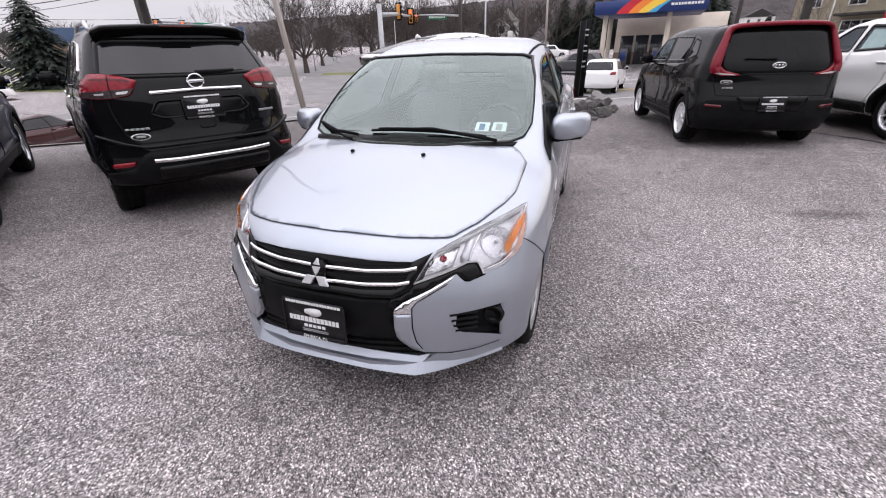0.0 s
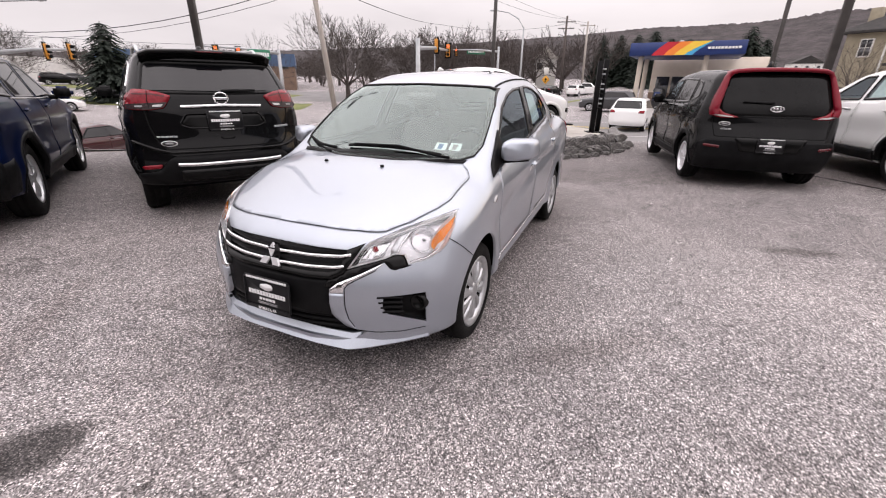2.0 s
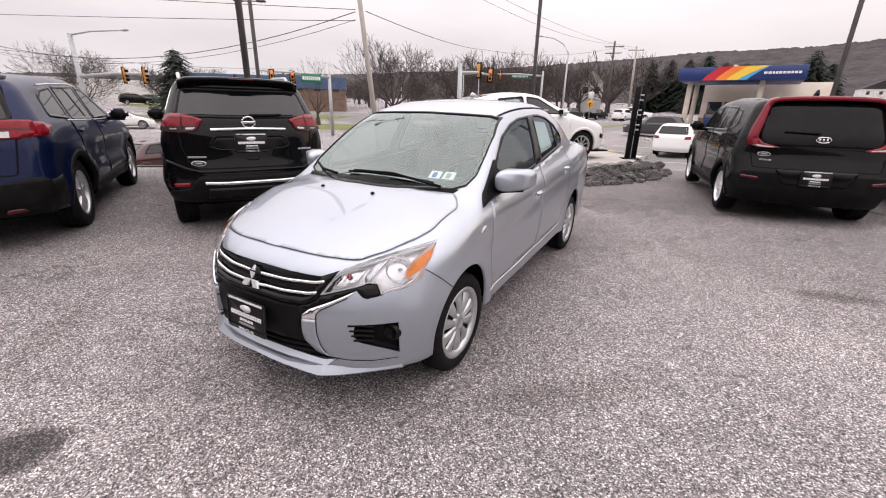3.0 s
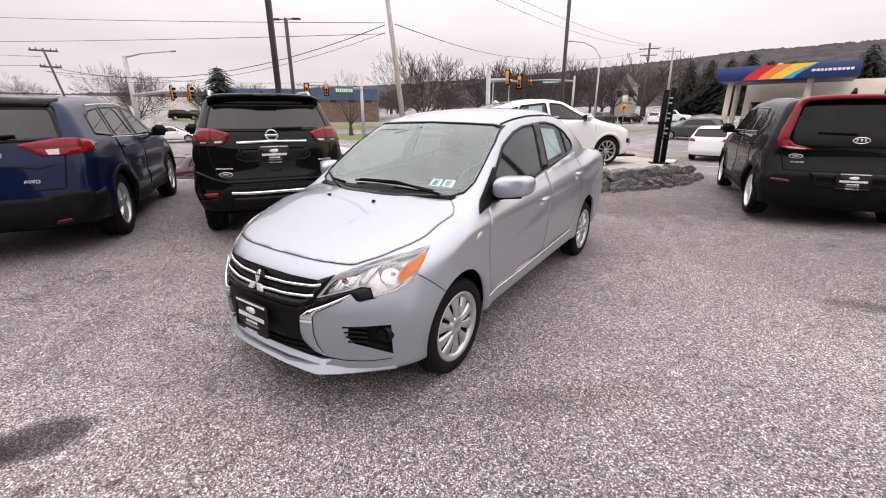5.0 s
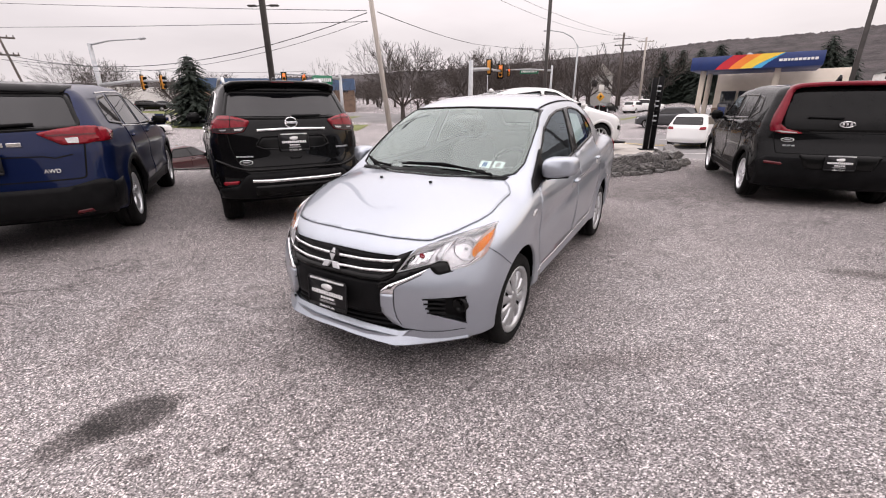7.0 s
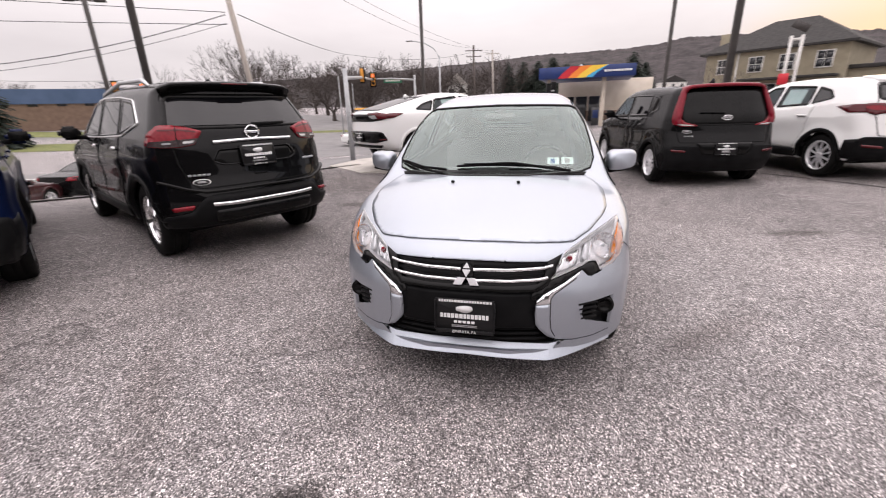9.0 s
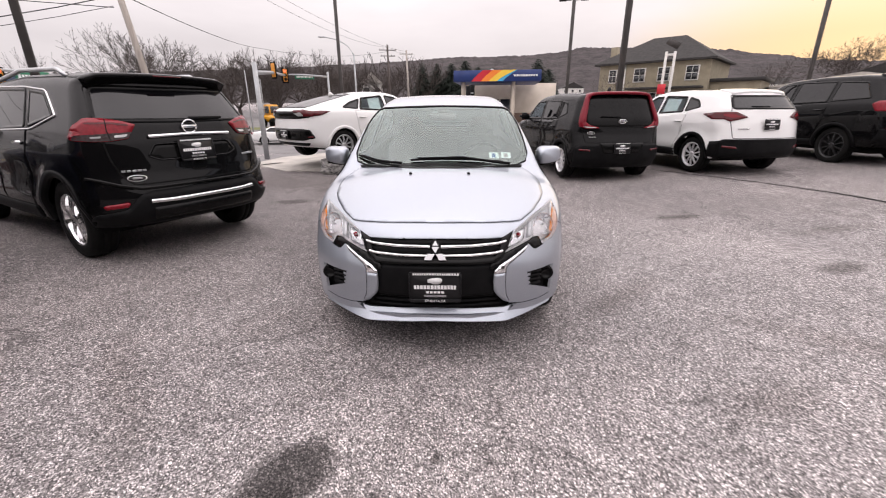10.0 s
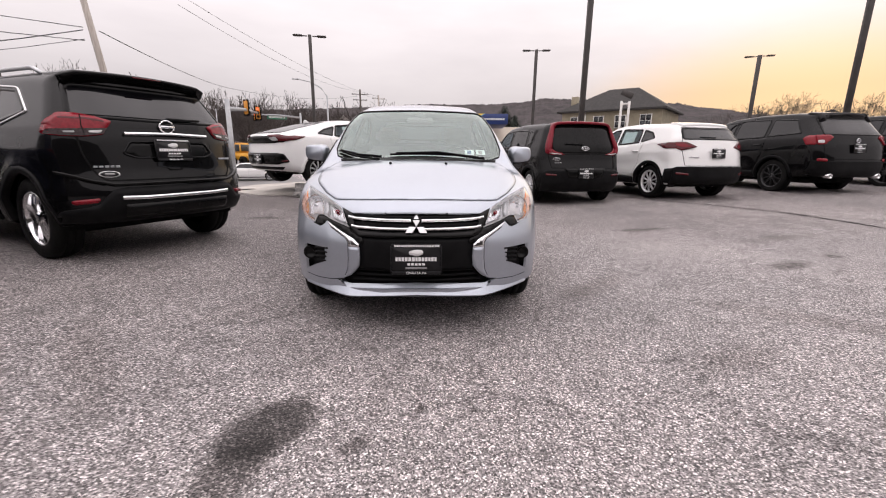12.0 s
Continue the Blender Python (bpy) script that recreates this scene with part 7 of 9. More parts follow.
def far_car(name, label, kind, paint, x, y, hx, hy, rims="ten", z=None):
    """A car on the road below, with fewer details."""
    if kind == "suv":
        t = [(0, 0.9), (0.1, 0.96), (1.15, 1.12), (1.3, 1.17), (2.0, 1.58), (2.4, 1.66), (3.6, 1.66), (4.6, 1.56)]
        b = [(0, 0.85), (1.3, 1.05), (4.6, 1.14)]
        lr = [(0.3, 0.1), (0.5, 0), (1.0, 0.06), (1.55, 0.35), (1.7, 0.3)]
        sg = {"side_window": [(1.6, 1.12), (3.9, 1.2), (3.5, 1.52), (2.15, 1.52)]}
        rg, fg = [(-0.66, 1.18), (0.66, 1.18), (0.58, 1.52), (-0.58, 1.52)], [(-0.68, 1.16), (0.68, 1.16), (0.58, 1.55), (-0.58, 1.55)]
    elif kind == "saloon":
        t = [(0, 0.7), (0.15, 0.78), (1.1, 0.98), (1.25, 1.02), (1.95, 1.38), (2.4, 1.45), (3.1, 1.40), (3.8, 1.10), (4.6, 1.0)]
        b = [(0, 0.66), (1.2, 0.92), (4.6, 0.96)]
        lr = [(0.3, 0.1), (0.5, 0), (1.0, 0.03)]
        sg = {"side_window": [(1.55, 1.0), (3.45, 1.05), (3.05, 1.33), (2.1, 1.34)]}
        rg, fg = [(-0.6, 1.12), (0.6, 1.12), (0.5, 1.36), (-0.5, 1.36)], [(-0.62, 1.03), (0.62, 1.03), (0.52, 1.36), (-0.52, 1.36)]
    else:
        t = [(0, 1.05), (0.1, 1.12), (1.3, 1.22), (1.45, 1.28), (2.0, 1.78), (2.4, 1.86), (3.5, 1.84), (3.62, 1.30), (5.8, 1.26)]
        b = [(0, 1.0), (1.4, 1.18), (3.6, 1.2), (5.8, 1.2)]
        lr = [(0.3, 0.1), (0.5, 0), (1.3, 0.02)]
        sg = {"side_window": [(1.75, 1.26), (3.45, 1.28), (3.4, 1.72), (2.15, 1.72)]}
        rg, fg = [(-0.6, 1.4), (0.6, 1.4), (0.55, 1.75), (-0.55, 1.75)], [(-0.7, 1.28), (0.7, 1.28), (0.6, 1.75), (-0.6, 1.75)]
    L = t[-1][0]
    spec = dict(length=L, width=1.86 if kind != "pickup" else 2.0, fo=0.93, wb=L * 0.585, track=1.6, r=0.34 if kind != "pickup" else 0.4, rims=rims, top=t, belt=b, bottom=[(0, 0.28), (L, 0.32)], lean_r=lr, side_glass=sg, front_glass=fg, rear_glass=rg,
                doors={"front_door": [(1.5, b[1][1]), (1.5, 0.45), (2.5, 0.45), (2.52, b[1][1] + 0.02)]}, handle=0.95, sill=[], mirror=(1.65, b[1][1] + 0.05), du=0.07)
    car, sh = estate_body(name, label, spec, paint)
    car["group"] = "cars on the road"
    for s in (1, -1):
        lz = 0.95 if kind != "saloon" else 0.85
        plate_shape(sh, car, "tail_lamp", [(s * 0.55, lz), (s * 0.82, lz), (s * 0.82, lz + 0.14), (s * 0.6, lz + 0.12)], "rear", REDLENS, 0.012, 0.012, res=0.08)
    part("body", sh.bm, paint, car)
    car.matrix_basis = heading(x, y, height(x, y) if z is None else z, hx, hy, 0, spec["fo"] + spec["wb"])
    return car


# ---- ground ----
# oil stains, patches, worn spots and painted car shade: middle x, y, half sizes, turn, darkness, edge softness
STAINS_AND_SHADE = [(-0.555, -0.80, 0.215, 0.145, 62, 0.24, 0.20), (-0.585, -1.0, 0.165, 0.105, 80, 0.42, 0.25), (0.03, -0.69, 0.035, 0.018, 80, 0.35, 0.4), (3.0, 3.2, 0.30, 0.09, 10, 0.5, 0.5), (3.6, 1.5, 0.26, 0.10, 20, 0.5, 0.5), (4.3, 1.8, 0.10, 0.06, 10, 0.45, 0.5),
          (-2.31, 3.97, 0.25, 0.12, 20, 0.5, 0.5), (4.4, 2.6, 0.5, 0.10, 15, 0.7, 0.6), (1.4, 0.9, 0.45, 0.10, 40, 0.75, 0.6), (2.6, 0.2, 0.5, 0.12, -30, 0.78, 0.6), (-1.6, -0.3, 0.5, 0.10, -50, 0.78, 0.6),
          # wide ones mix darker pavement with shade painted under and round the cars
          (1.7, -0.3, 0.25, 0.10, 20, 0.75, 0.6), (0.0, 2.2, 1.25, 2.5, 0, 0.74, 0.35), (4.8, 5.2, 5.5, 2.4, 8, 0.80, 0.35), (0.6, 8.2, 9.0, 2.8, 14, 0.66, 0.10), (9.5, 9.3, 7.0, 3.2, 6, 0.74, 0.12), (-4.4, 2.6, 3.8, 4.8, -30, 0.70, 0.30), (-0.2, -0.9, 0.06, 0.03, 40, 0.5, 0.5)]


def ground_material():
    m, nt, p, out = material("asphalt")
    co = nt.nodes.new("ShaderNodeTexCoord")
    big = tex_noise(nt, 0.35, 5.0, 0.6)
    vor = nt.nodes.new("ShaderNodeTexVoronoi")
    vor.inputs["Scale"].default_value = 175.0
    nt.links.new(co.outputs["Object"], vor.inputs["Vector"])
    vor2 = nt.nodes.new("ShaderNodeTexVoronoi")
    vor2.inputs["Scale"].default_value = 85.0
    nt.links.new(co.outputs["Object"], vor2.inputs["Vector"])
    sep = nt.nodes.new("ShaderNodeSeparateColor")
    nt.links.new(vor.outputs["Color"], sep.inputs[0])
    stones = ramp(nt, sep.outputs[0], [(0.0, (0.045, 0.043, 0.043)), (0.30, (0.14, 0.133, 0.133)), (0.66, (0.30, 0.284, 0.284)), (0.85, (0.47, 0.447, 0.445)), (1.0, (0.95, 0.91, 0.90))])
    sep2 = nt.nodes.new("ShaderNodeSeparateColor")
    nt.links.new(vor2.outputs["Color"], sep2.inputs[0])
    tone = ramp(nt, sep2.outputs[1], [(0.0, (0.70, 0.70, 0.70)), (1.0, (1.32, 1.29, 1.29))])
    mix = nt.nodes.new("ShaderNodeMix")
    mix.data_type, mix.blend_type = "RGBA", "MULTIPLY"
    mix.inputs[0].default_value = 1.0
    nt.links.new(stones.outputs[0], mix.inputs[6])
    nt.links.new(tone.outputs[0], mix.inputs[7])
    wear = ramp(nt, big.outputs["Fac"], [(0.3, (0.74, 0.74, 0.745)), (0.7, (1.17, 1.15, 1.14))])
    mix2 = nt.nodes.new("ShaderNodeMix")
    mix2.data_type, mix2.blend_type = "RGBA", "MULTIPLY"
    mix2.inputs[0].default_value = 1.0
    nt.links.new(mix.outputs[2], mix2.inputs[6])
    nt.links.new(wear.outputs[0], mix2.inputs[7])
    # hairline cracks, broken up, and blotches a hand wide
    warp = tex_noise(nt, 1.3, 4.0, 0.6)
    bend = nt.nodes.new("ShaderNodeMix")
    bend.data_type, bend.blend_type = "RGBA", "LINEAR_LIGHT"
    bend.inputs[0].default_value = 0.5
    nt.links.new(co.outputs["Object"], bend.inputs[6])
    nt.links.new(warp.outputs["Color"], bend.inputs[7])
    net = nt.nodes.new("ShaderNodeTexVoronoi")
    net.feature = "DISTANCE_TO_EDGE"
    net.inputs["Scale"].default_value = 0.55
    nt.links.new(bend.outputs[2], net.inputs["Vector"])
    line = ramp(nt, net.outputs["Distance"], [(0.0, (0.52, 0.52, 0.52)), (0.006, (0.72, 0.72, 0.72)), (0.012, (1, 1, 1))])
    where = ramp(nt, tex_noise(nt, 0.9, 3.0).outputs["Fac"], [(0.50, (0, 0, 0)), (0.60, (1, 1, 1))])
    blotch = ramp(nt, tex_noise(nt, 5.0, 4.0, 0.65).outputs["Fac"], [(0.3, (0.86, 0.86, 0.86)), (0.7, (1.12, 1.12, 1.12))])
    last = mix2.outputs[2]
    for fac, col in ((where.outputs[0], line.outputs[0]), (None, blotch.outputs[0])):
        mx = nt.nodes.new("ShaderNodeMix")
        mx.data_type, mx.blend_type = "RGBA", "MULTIPLY"
        mx.inputs[0].default_value = 1.0
        if fac:
            nt.links.new(fac, mx.inputs[0])
        nt.links.new(last, mx.inputs[6])
        nt.links.new(col, mx.inputs[7])
        last = mx.outputs[2]
    fine = tex_noise(nt, 2.2, 5.0, 0.65)
    grain = tex_noise(nt, 55.0, 2.0, 0.6)

    def math_node(op, a, b):
        n = nt.nodes.new("ShaderNodeMath")
        n.operation = op
        for i, v in enumerate((a, b)):
            if hasattr(v, "is_linked"):
                nt.links.new(v, n.inputs[i])
            else:
                n.inputs[i].default_value = v
        return n.outputs[0]

    ragged = math_node("ADD", math_node("MULTIPLY", math_node("SUBTRACT", fine.outputs["Fac"], 0.5), 1.4), math_node("MULTIPLY", math_node("SUBTRACT", grain.outputs["Fac"], 0.5), 0.9))
    for cx, cy, rx, ry, turn, dark, soft in STAINS_AND_SHADE:
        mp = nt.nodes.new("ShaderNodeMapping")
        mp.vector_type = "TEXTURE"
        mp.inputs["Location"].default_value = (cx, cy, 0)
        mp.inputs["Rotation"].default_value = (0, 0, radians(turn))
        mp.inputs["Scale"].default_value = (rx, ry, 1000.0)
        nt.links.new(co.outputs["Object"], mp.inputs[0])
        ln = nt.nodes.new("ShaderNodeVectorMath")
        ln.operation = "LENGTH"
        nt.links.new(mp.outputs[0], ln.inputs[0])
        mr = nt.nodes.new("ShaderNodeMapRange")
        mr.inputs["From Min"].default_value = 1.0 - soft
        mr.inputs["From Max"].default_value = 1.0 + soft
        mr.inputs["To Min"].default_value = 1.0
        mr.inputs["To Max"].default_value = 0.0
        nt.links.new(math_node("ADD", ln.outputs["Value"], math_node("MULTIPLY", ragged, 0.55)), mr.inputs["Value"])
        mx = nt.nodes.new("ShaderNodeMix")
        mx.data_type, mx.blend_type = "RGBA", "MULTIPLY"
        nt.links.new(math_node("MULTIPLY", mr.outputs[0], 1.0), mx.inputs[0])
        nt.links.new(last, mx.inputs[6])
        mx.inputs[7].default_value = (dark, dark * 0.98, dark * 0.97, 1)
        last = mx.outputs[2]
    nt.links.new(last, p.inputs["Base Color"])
    p.inputs["Roughness"].default_value = 0.85
    p.inputs["Specular IOR Level"].default_value = 0.35
    bump(nt, vor.outputs["Distance"], p, 0.6, 0.006)
    return m


ASPHALT = ground_material()
ROAD = surface("road_asphalt", (0.16, 0.155, 0.155), (0.22, 0.212, 0.21), 0.85, scale=0.6, bumps=0.3, bscale=80)
PAINTLINE = surface("road_paint", (0.55, 0.54, 0.52), (0.72, 0.71, 0.69), 0.7, scale=6)
YELLOWLINE = surface("yellow_road_paint", (0.5, 0.36, 0.06), (0.6, 0.44, 0.09), 0.7, scale=6)
GRASS = surface("winter_grass", (0.10, 0.13, 0.035), (0.20, 0.20, 0.07), 0.95, scale=1.5, bumps=0.6, bscale=40, dist=0.03)
LITTER = surface("leaf_litter", (0.045, 0.036, 0.024), (0.12, 0.10, 0.06), 0.95, scale=5.0, bumps=0.8, bscale=50, dist=0.03)
CONCRETE = surface("concrete", (0.34, 0.32, 0.29), (0.48, 0.45, 0.41), 0.85, scale=2.0, bumps=0.2, bscale=60)
STONE = surface("wall_stone", (0.020, 0.020, 0.021), (0.33, 0.315, 0.30), 0.8, scale=8.0, bumps=0.8, bscale=18, dist=0.03)
POLE = surface("dark_bronze_pole", (0.030, 0.026, 0.024), (0.055, 0.048, 0.044), 0.55, scale=3.0)
GALV = surface("galvanised_steel", (0.34, 0.35, 0.36), (0.46, 0.47, 0.48), 0.5, metal=0.5, scale=5.0)
WOODPOLE = surface("weathered_pole", (0.30, 0.27, 0.24), (0.46, 0.42, 0.38), 0.9, scale=3.0, stretch=(6, 6, 0.5), bumps=0.3, bscale=30)
DARKWOOD = surface("tarred_pole", (0.06, 0.05, 0.045), (0.12, 0.10, 0.09), 0.9, scale=3.0, stretch=(6, 6, 0.5))
BARK = surface("bare_bark", (0.035, 0.028, 0.025), (0.08, 0.065, 0.058), 0.9, scale=4.0)
NEEDLE = surface("spruce_needles", (0.007, 0.013, 0.009), (0.018, 0.028, 0.018), 0.9, scale=2.0)
WIRE = surface("cable_black", (0.03, 0.03, 0.03), (0.05, 0.05, 0.05), 0.6)
WOODS = surface("bare_woods", (0.018, 0.0145, 0.0148), (0.060, 0.049, 0.050), 1.0, scale=0.10, bumps=0.45, bscale=0.3, dist=1.5)
STUCCO = surface("olive_stucco", (0.24, 0.21, 0.15), (0.31, 0.275, 0.20), 0.9, scale=1.5, bumps=0.3, bscale=20)
SHINGLE = surface("dark_shingle", (0.020, 0.019, 0.018), (0.040, 0.037, 0.035), 0.9, scale=3.0)
CREAM = surface("cream_render", (0.58, 0.51, 0.42), (0.68, 0.61, 0.52), 0.85, scale=1.0)
WHITEWOOD = surface("white_trim", (0.62, 0.61, 0.58), (0.72, 0.71, 0.68), 0.6, scale=2.0)
DARKGLASS = surface("dark_window", (0.02, 0.022, 0.025), (0.04, 0.042, 0.046), 0.1, coat=0.5)
CANOPYBLUE = surface("canopy_blue", (0.008, 0.026, 0.125), (0.012, 0.036, 0.165), 0.4, scale=1.0)
CANOPYRED = surface("canopy_red", (0.50, 0.015, 0.03), (0.58, 0.022, 0.035), 0.4, scale=1.0)
CANOPYORANGE = surface("canopy_orange", (0.82, 0.22, 0.03), (0.88, 0.28, 0.04), 0.4, scale=1.0)
CANOPYYELLOW = surface("canopy_yellow", (0.85, 0.55, 0.05), (0.90, 0.62, 0.08), 0.4, scale=1.0)
CANOPYCYAN = surface("canopy_light_blue", (0.05, 0.35, 0.62), (0.08, 0.42, 0.70), 0.4, scale=1.0)
REDGLOW = surface("lit_red_signal", (0.5, 0.02, 0.01), (0.6, 0.03, 0.02), 0.3)
REDGLOW.node_tree.nodes["Principled BSDF"].inputs["Emission Color"].default_value = (1.0, 0.10, 0.04, 1)
REDGLOW.node_tree.nodes["Principled BSDF"].inputs["Emission Strength"].default_value = 3.0
SIGNGREEN = surface("sign_green", (0.01, 0.14, 0.07), (0.015, 0.18, 0.09), 0.5)
SIGNALYELLOW = surface("signal_yellow", (0.55, 0.22, 0.02), (0.65, 0.28, 0.03), 0.5)
BANDBLUE = surface("faded_blue_band", (0.05, 0.09, 0.17), (0.075, 0.12, 0.22), 0.6, scale=0.5)
BRICK = surface("brown_brick_far", (0.15, 0.10, 0.075), (0.22, 0.15, 0.11), 0.9, scale=2.0)


def sheet(name, mat, xs, ys, lift, label, kind="structure", category="ground"):
    bm = bmesh.new()
    rows = [[bm.verts.new((x, y, height(x, y) + lift)) for x in xs] for y in ys]
    for a, b in zip(rows, rows[1:]):
        for i in range(len(xs) - 1):
            bm.faces.new((a[i], a[i + 1], b[i + 1], b[i]))
    return tagged(mesh_object(name, bm, mat), label, category, kind=kind)


def spread(a, b, near, far):
    """Steps that are fine near zero and coarse far off."""
    out, v = [0.0], 0.0
    while v < b:
        v += near + far * abs(v)
        out.append(min(v, b))
    neg, v = [], 0.0
    while v > a:
        v -= near + far * abs(v)
        neg.append(max(v, a))
    return neg[::-1] + out


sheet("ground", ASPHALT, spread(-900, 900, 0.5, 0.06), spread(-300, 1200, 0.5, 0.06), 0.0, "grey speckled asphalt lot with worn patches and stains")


def ribbon(name, mat, pts, wide, lift, label, kind="structure", category="road"):
    """A strip that lies on the land along a line."""
    bm = bmesh.new()
    rows = []
    p = [Vector((a, b)) for a, b in pts]
    dense = []
    for a, b in zip(p, p[1:]):
        k = max(1, int((b - a).length / 1.5))
        dense += [a + (b - a) * i / k for i in range(k)]
    dense.append(p[-1])
    for i, q in enumerate(dense):
        d = (dense[min(i + 1, len(dense) - 1)] - dense[max(i - 1, 0)]).normalized()
        n = Vector((-d.y, d.x))
        rows.append([bm.verts.new(((q + n * s).x, (q + n * s).y, height((q + n * s).x, (q + n * s).y) + lift)) for s in np.linspace(-wide / 2, wide / 2, max(2, int(wide / 1.5) + 1))])
    for a, b in zip(rows, rows[1:]):
        for i in range(len(a) - 1):
            bm.faces.new((a[i], a[i + 1], b[i + 1], b[i]))
    return tagged(mesh_object(name, bm, mat), label, category, kind=kind)


def tar_line(pts, wide, label):
    rng = random.Random(3)
    dense = []
    for (a, b), (c, e) in zip(pts, pts[1:]):
        n = max(2, int(math.hypot(c - a, e - b) / 0.08))
        dense += [(a + (c - a) * i / n, b + (e - b) * i / n) for i in range(n)]
    bm = bmesh.new()
    rows = []
    for i, (x, y) in enumerate(dense):
        a, b = dense[max(i - 1, 0)], dense[min(i + 1, len(dense) - 1)]
        d = Vector((b[0] - a[0], b[1] - a[1])).normalized()
        w = wide * rng.uniform(0.6, 1.3) / 2
        o = rng.uniform(-0.012, 0.012)
        rows.append([bm.verts.new((x - d.y * (o + s * w), y + d.x * (o + s * w), height(x, y) + 0.006)) for s in (-1, 1)])
    for a, b in zip(rows, rows[1:]):
        bm.faces.new((a[0], b[0], b[1], a[1]))
    tagged(mesh_object("tar_seam", bm, SEAM), label, "marking", kind="structure")


tar_line([(3.9, 7.6), (4.45, 6.86), (5.41, 5.17), (5.8, 4.2), (6.12, 3.26), (6.6, 1.6)], 0.05, "dark tar-filled seam across the asphalt")

# ---- the cars ----
saloon, saloon_shell = silver_saloon()
put_plate(dealer_plate("black dealer plate with white mark on a silver saloon", 0.9), saloon, saloon_shell, 0, 0.458, "front", 4)
black_suv()
navy_suv()
boxy_hatch()
white_suv()
big_black_suv()
white_liftback()


# ---- roads, verges, wall and pad ----
def along(o, x0, x1, n=40):
    return [(x, float(EDGE(x)) + o) for x in np.linspace(x0, x1, n)]


ribbon("road", ROAD, along(13.5, -70, 60, 60), 17.0, 0.01, "wide grey road below the lot")
ribbon("side_road", ROAD, [(-13, 26), (-22, 40), (-34, 60), (-52, 90)], 13.0, 0.018, "grey side road running away")
ribbon("far_lot", ROAD, [(-70, 34), (-48, 42), (-20, 55), (12, 52)], 16.0, 0.012, "far grey parking lot")
ribbon("road_line", YELLOWLINE, along(13.3, -60, 50, 60), 0.14, 0.03, "yellow centre line", category="marking")
ribbon("road_line", YELLOWLINE, along(13.7, -60, 50, 60), 0.14, 0.03, "yellow centre line", category="marking")
ribbon("road_line", PAINTLINE, along(9.4, -60, 50, 60), 0.13, 0.03, "worn white lane line", category="marking")
ribbon("road_line", PAINTLINE, along(17.6, -60, 50, 60), 0.13, 0.03, "worn white lane line", category="marking")
for k in range(7):
    x = -22 + k * 1.3
    y = float(EDGE(x)) + 7.5
    ribbon("crossing_bar", PAINTLINE, [(x, y), (x - 1.2, y + 4.0)], 0.55, 0.032, "worn white crossing bar", category="marking")
for k in range(4):
    x = -4.5 + k * 1.2
    y = float(EDGE(x)) + 9.0
    ribbon("crossing_bar", PAINTLINE, [(x, y), (x + 0.4, y + 3.2)], 0.5, 0.032, "worn white crossing bar", category="marking")
for a, b in (((-30, 12), (-24, 16)), ((-28, 9), (-20, 14.5)), ((-26, 6.5), (-17, 12.2))):
    ribbon("stop_line", PAINTLINE, [a, b], 0.3, 0.032, "worn white stop line", category="marking")
ribbon("verge", LITTER, along(0.25, -40, -4.6, 60), 0.9, 0.03, "narrow strip of dead leaves and grass at the lot edge", category="grass")
ribbon("verge", GRASS, [(-64, 18), (-44, 26), (-30, 34)], 6.5, 0.03, "mown winter grass island", category="grass")
ribbon("verge", GRASS, [(-75, 34), (-52, 38), (-40, 43)], 7.0, 0.035, "mown winter grass verge", category="grass")
ribbon("far_verge", GRASS, [(-30, 44), (-10, 52), (0, 60)], 3.0, 0.03, "thin grass verge", category="grass")


def kerb(name, pts, label):
    bm = bmesh.new()
    rows = []
    for i, (x, y) in enumerate(pts):
        a, b = pts[max(i - 1, 0)], pts[min(i + 1, len(pts) - 1)]
        d = Vector((b[0] - a[0], b[1] - a[1])).normalized()
        n = Vector((-d.y, d.x))
        z = height(x, y)
        rows.append([bm.verts.new((x + n.x * s, y + n.y * s, z + h)) for s, h in ((-0.09, -0.05), (-0.085, 0.10), (-0.06, 0.125), (0.06, 0.125), (0.085, 0.10), (0.09, -0.2))])
    for a, b in zip(rows, rows[1:]):
        for i in range(5):
            bm.faces.new((a[i], b[i], b[i + 1], a[i + 1]))
    return tagged(mesh_object(name, bm, CONCRETE), label, "kerb", kind="structure")


kerb("kerb", along(4.9, -40, 30, 70), "weathered concrete kerb along the road")

# pad for the white liftback, with its dry stone wall
WALL_LINE = [(-2.75, 6.85), (-1.5, 6.8), (-0.35, 7.3), (0.42, 8.4), (0.82, 9.15), (1.0, 9.6), (0.88, 10.3)]
pad = bmesh.new()
outline = [(-5.0, 8.2), (-3.6, 7.0), (-2.75, 6.98), (-1.5, 6.93), (-0.45, 7.45), (0.29, 8.5), (0.67, 9.2), (0.82, 9.65), (0.7, 10.4), (-0.4, 11.6), (-3.0, 11.4), (-4.8, 9.8)]
bot = [pad.verts.new((x, y, -0.6)) for x, y in outline]
topv = [pad.verts.new((x, y, 0.10 + 0.23 * ease((x + 3.6) / 2.2))) for x, y in outline]
pad.faces.new(topv)
for i in range(len(outline)):
    j = (i + 1) % len(outline)
    pad.faces.new((bot[i], bot[j], topv[j], topv[i]))
bmesh.ops.recalc_face_normals(pad, faces=pad.faces)
tagged(mesh_object("raised_pad", pad, CONCRETE, smooth=False), "raised pale concrete display pad behind a stone wall", "pad", kind="structure")


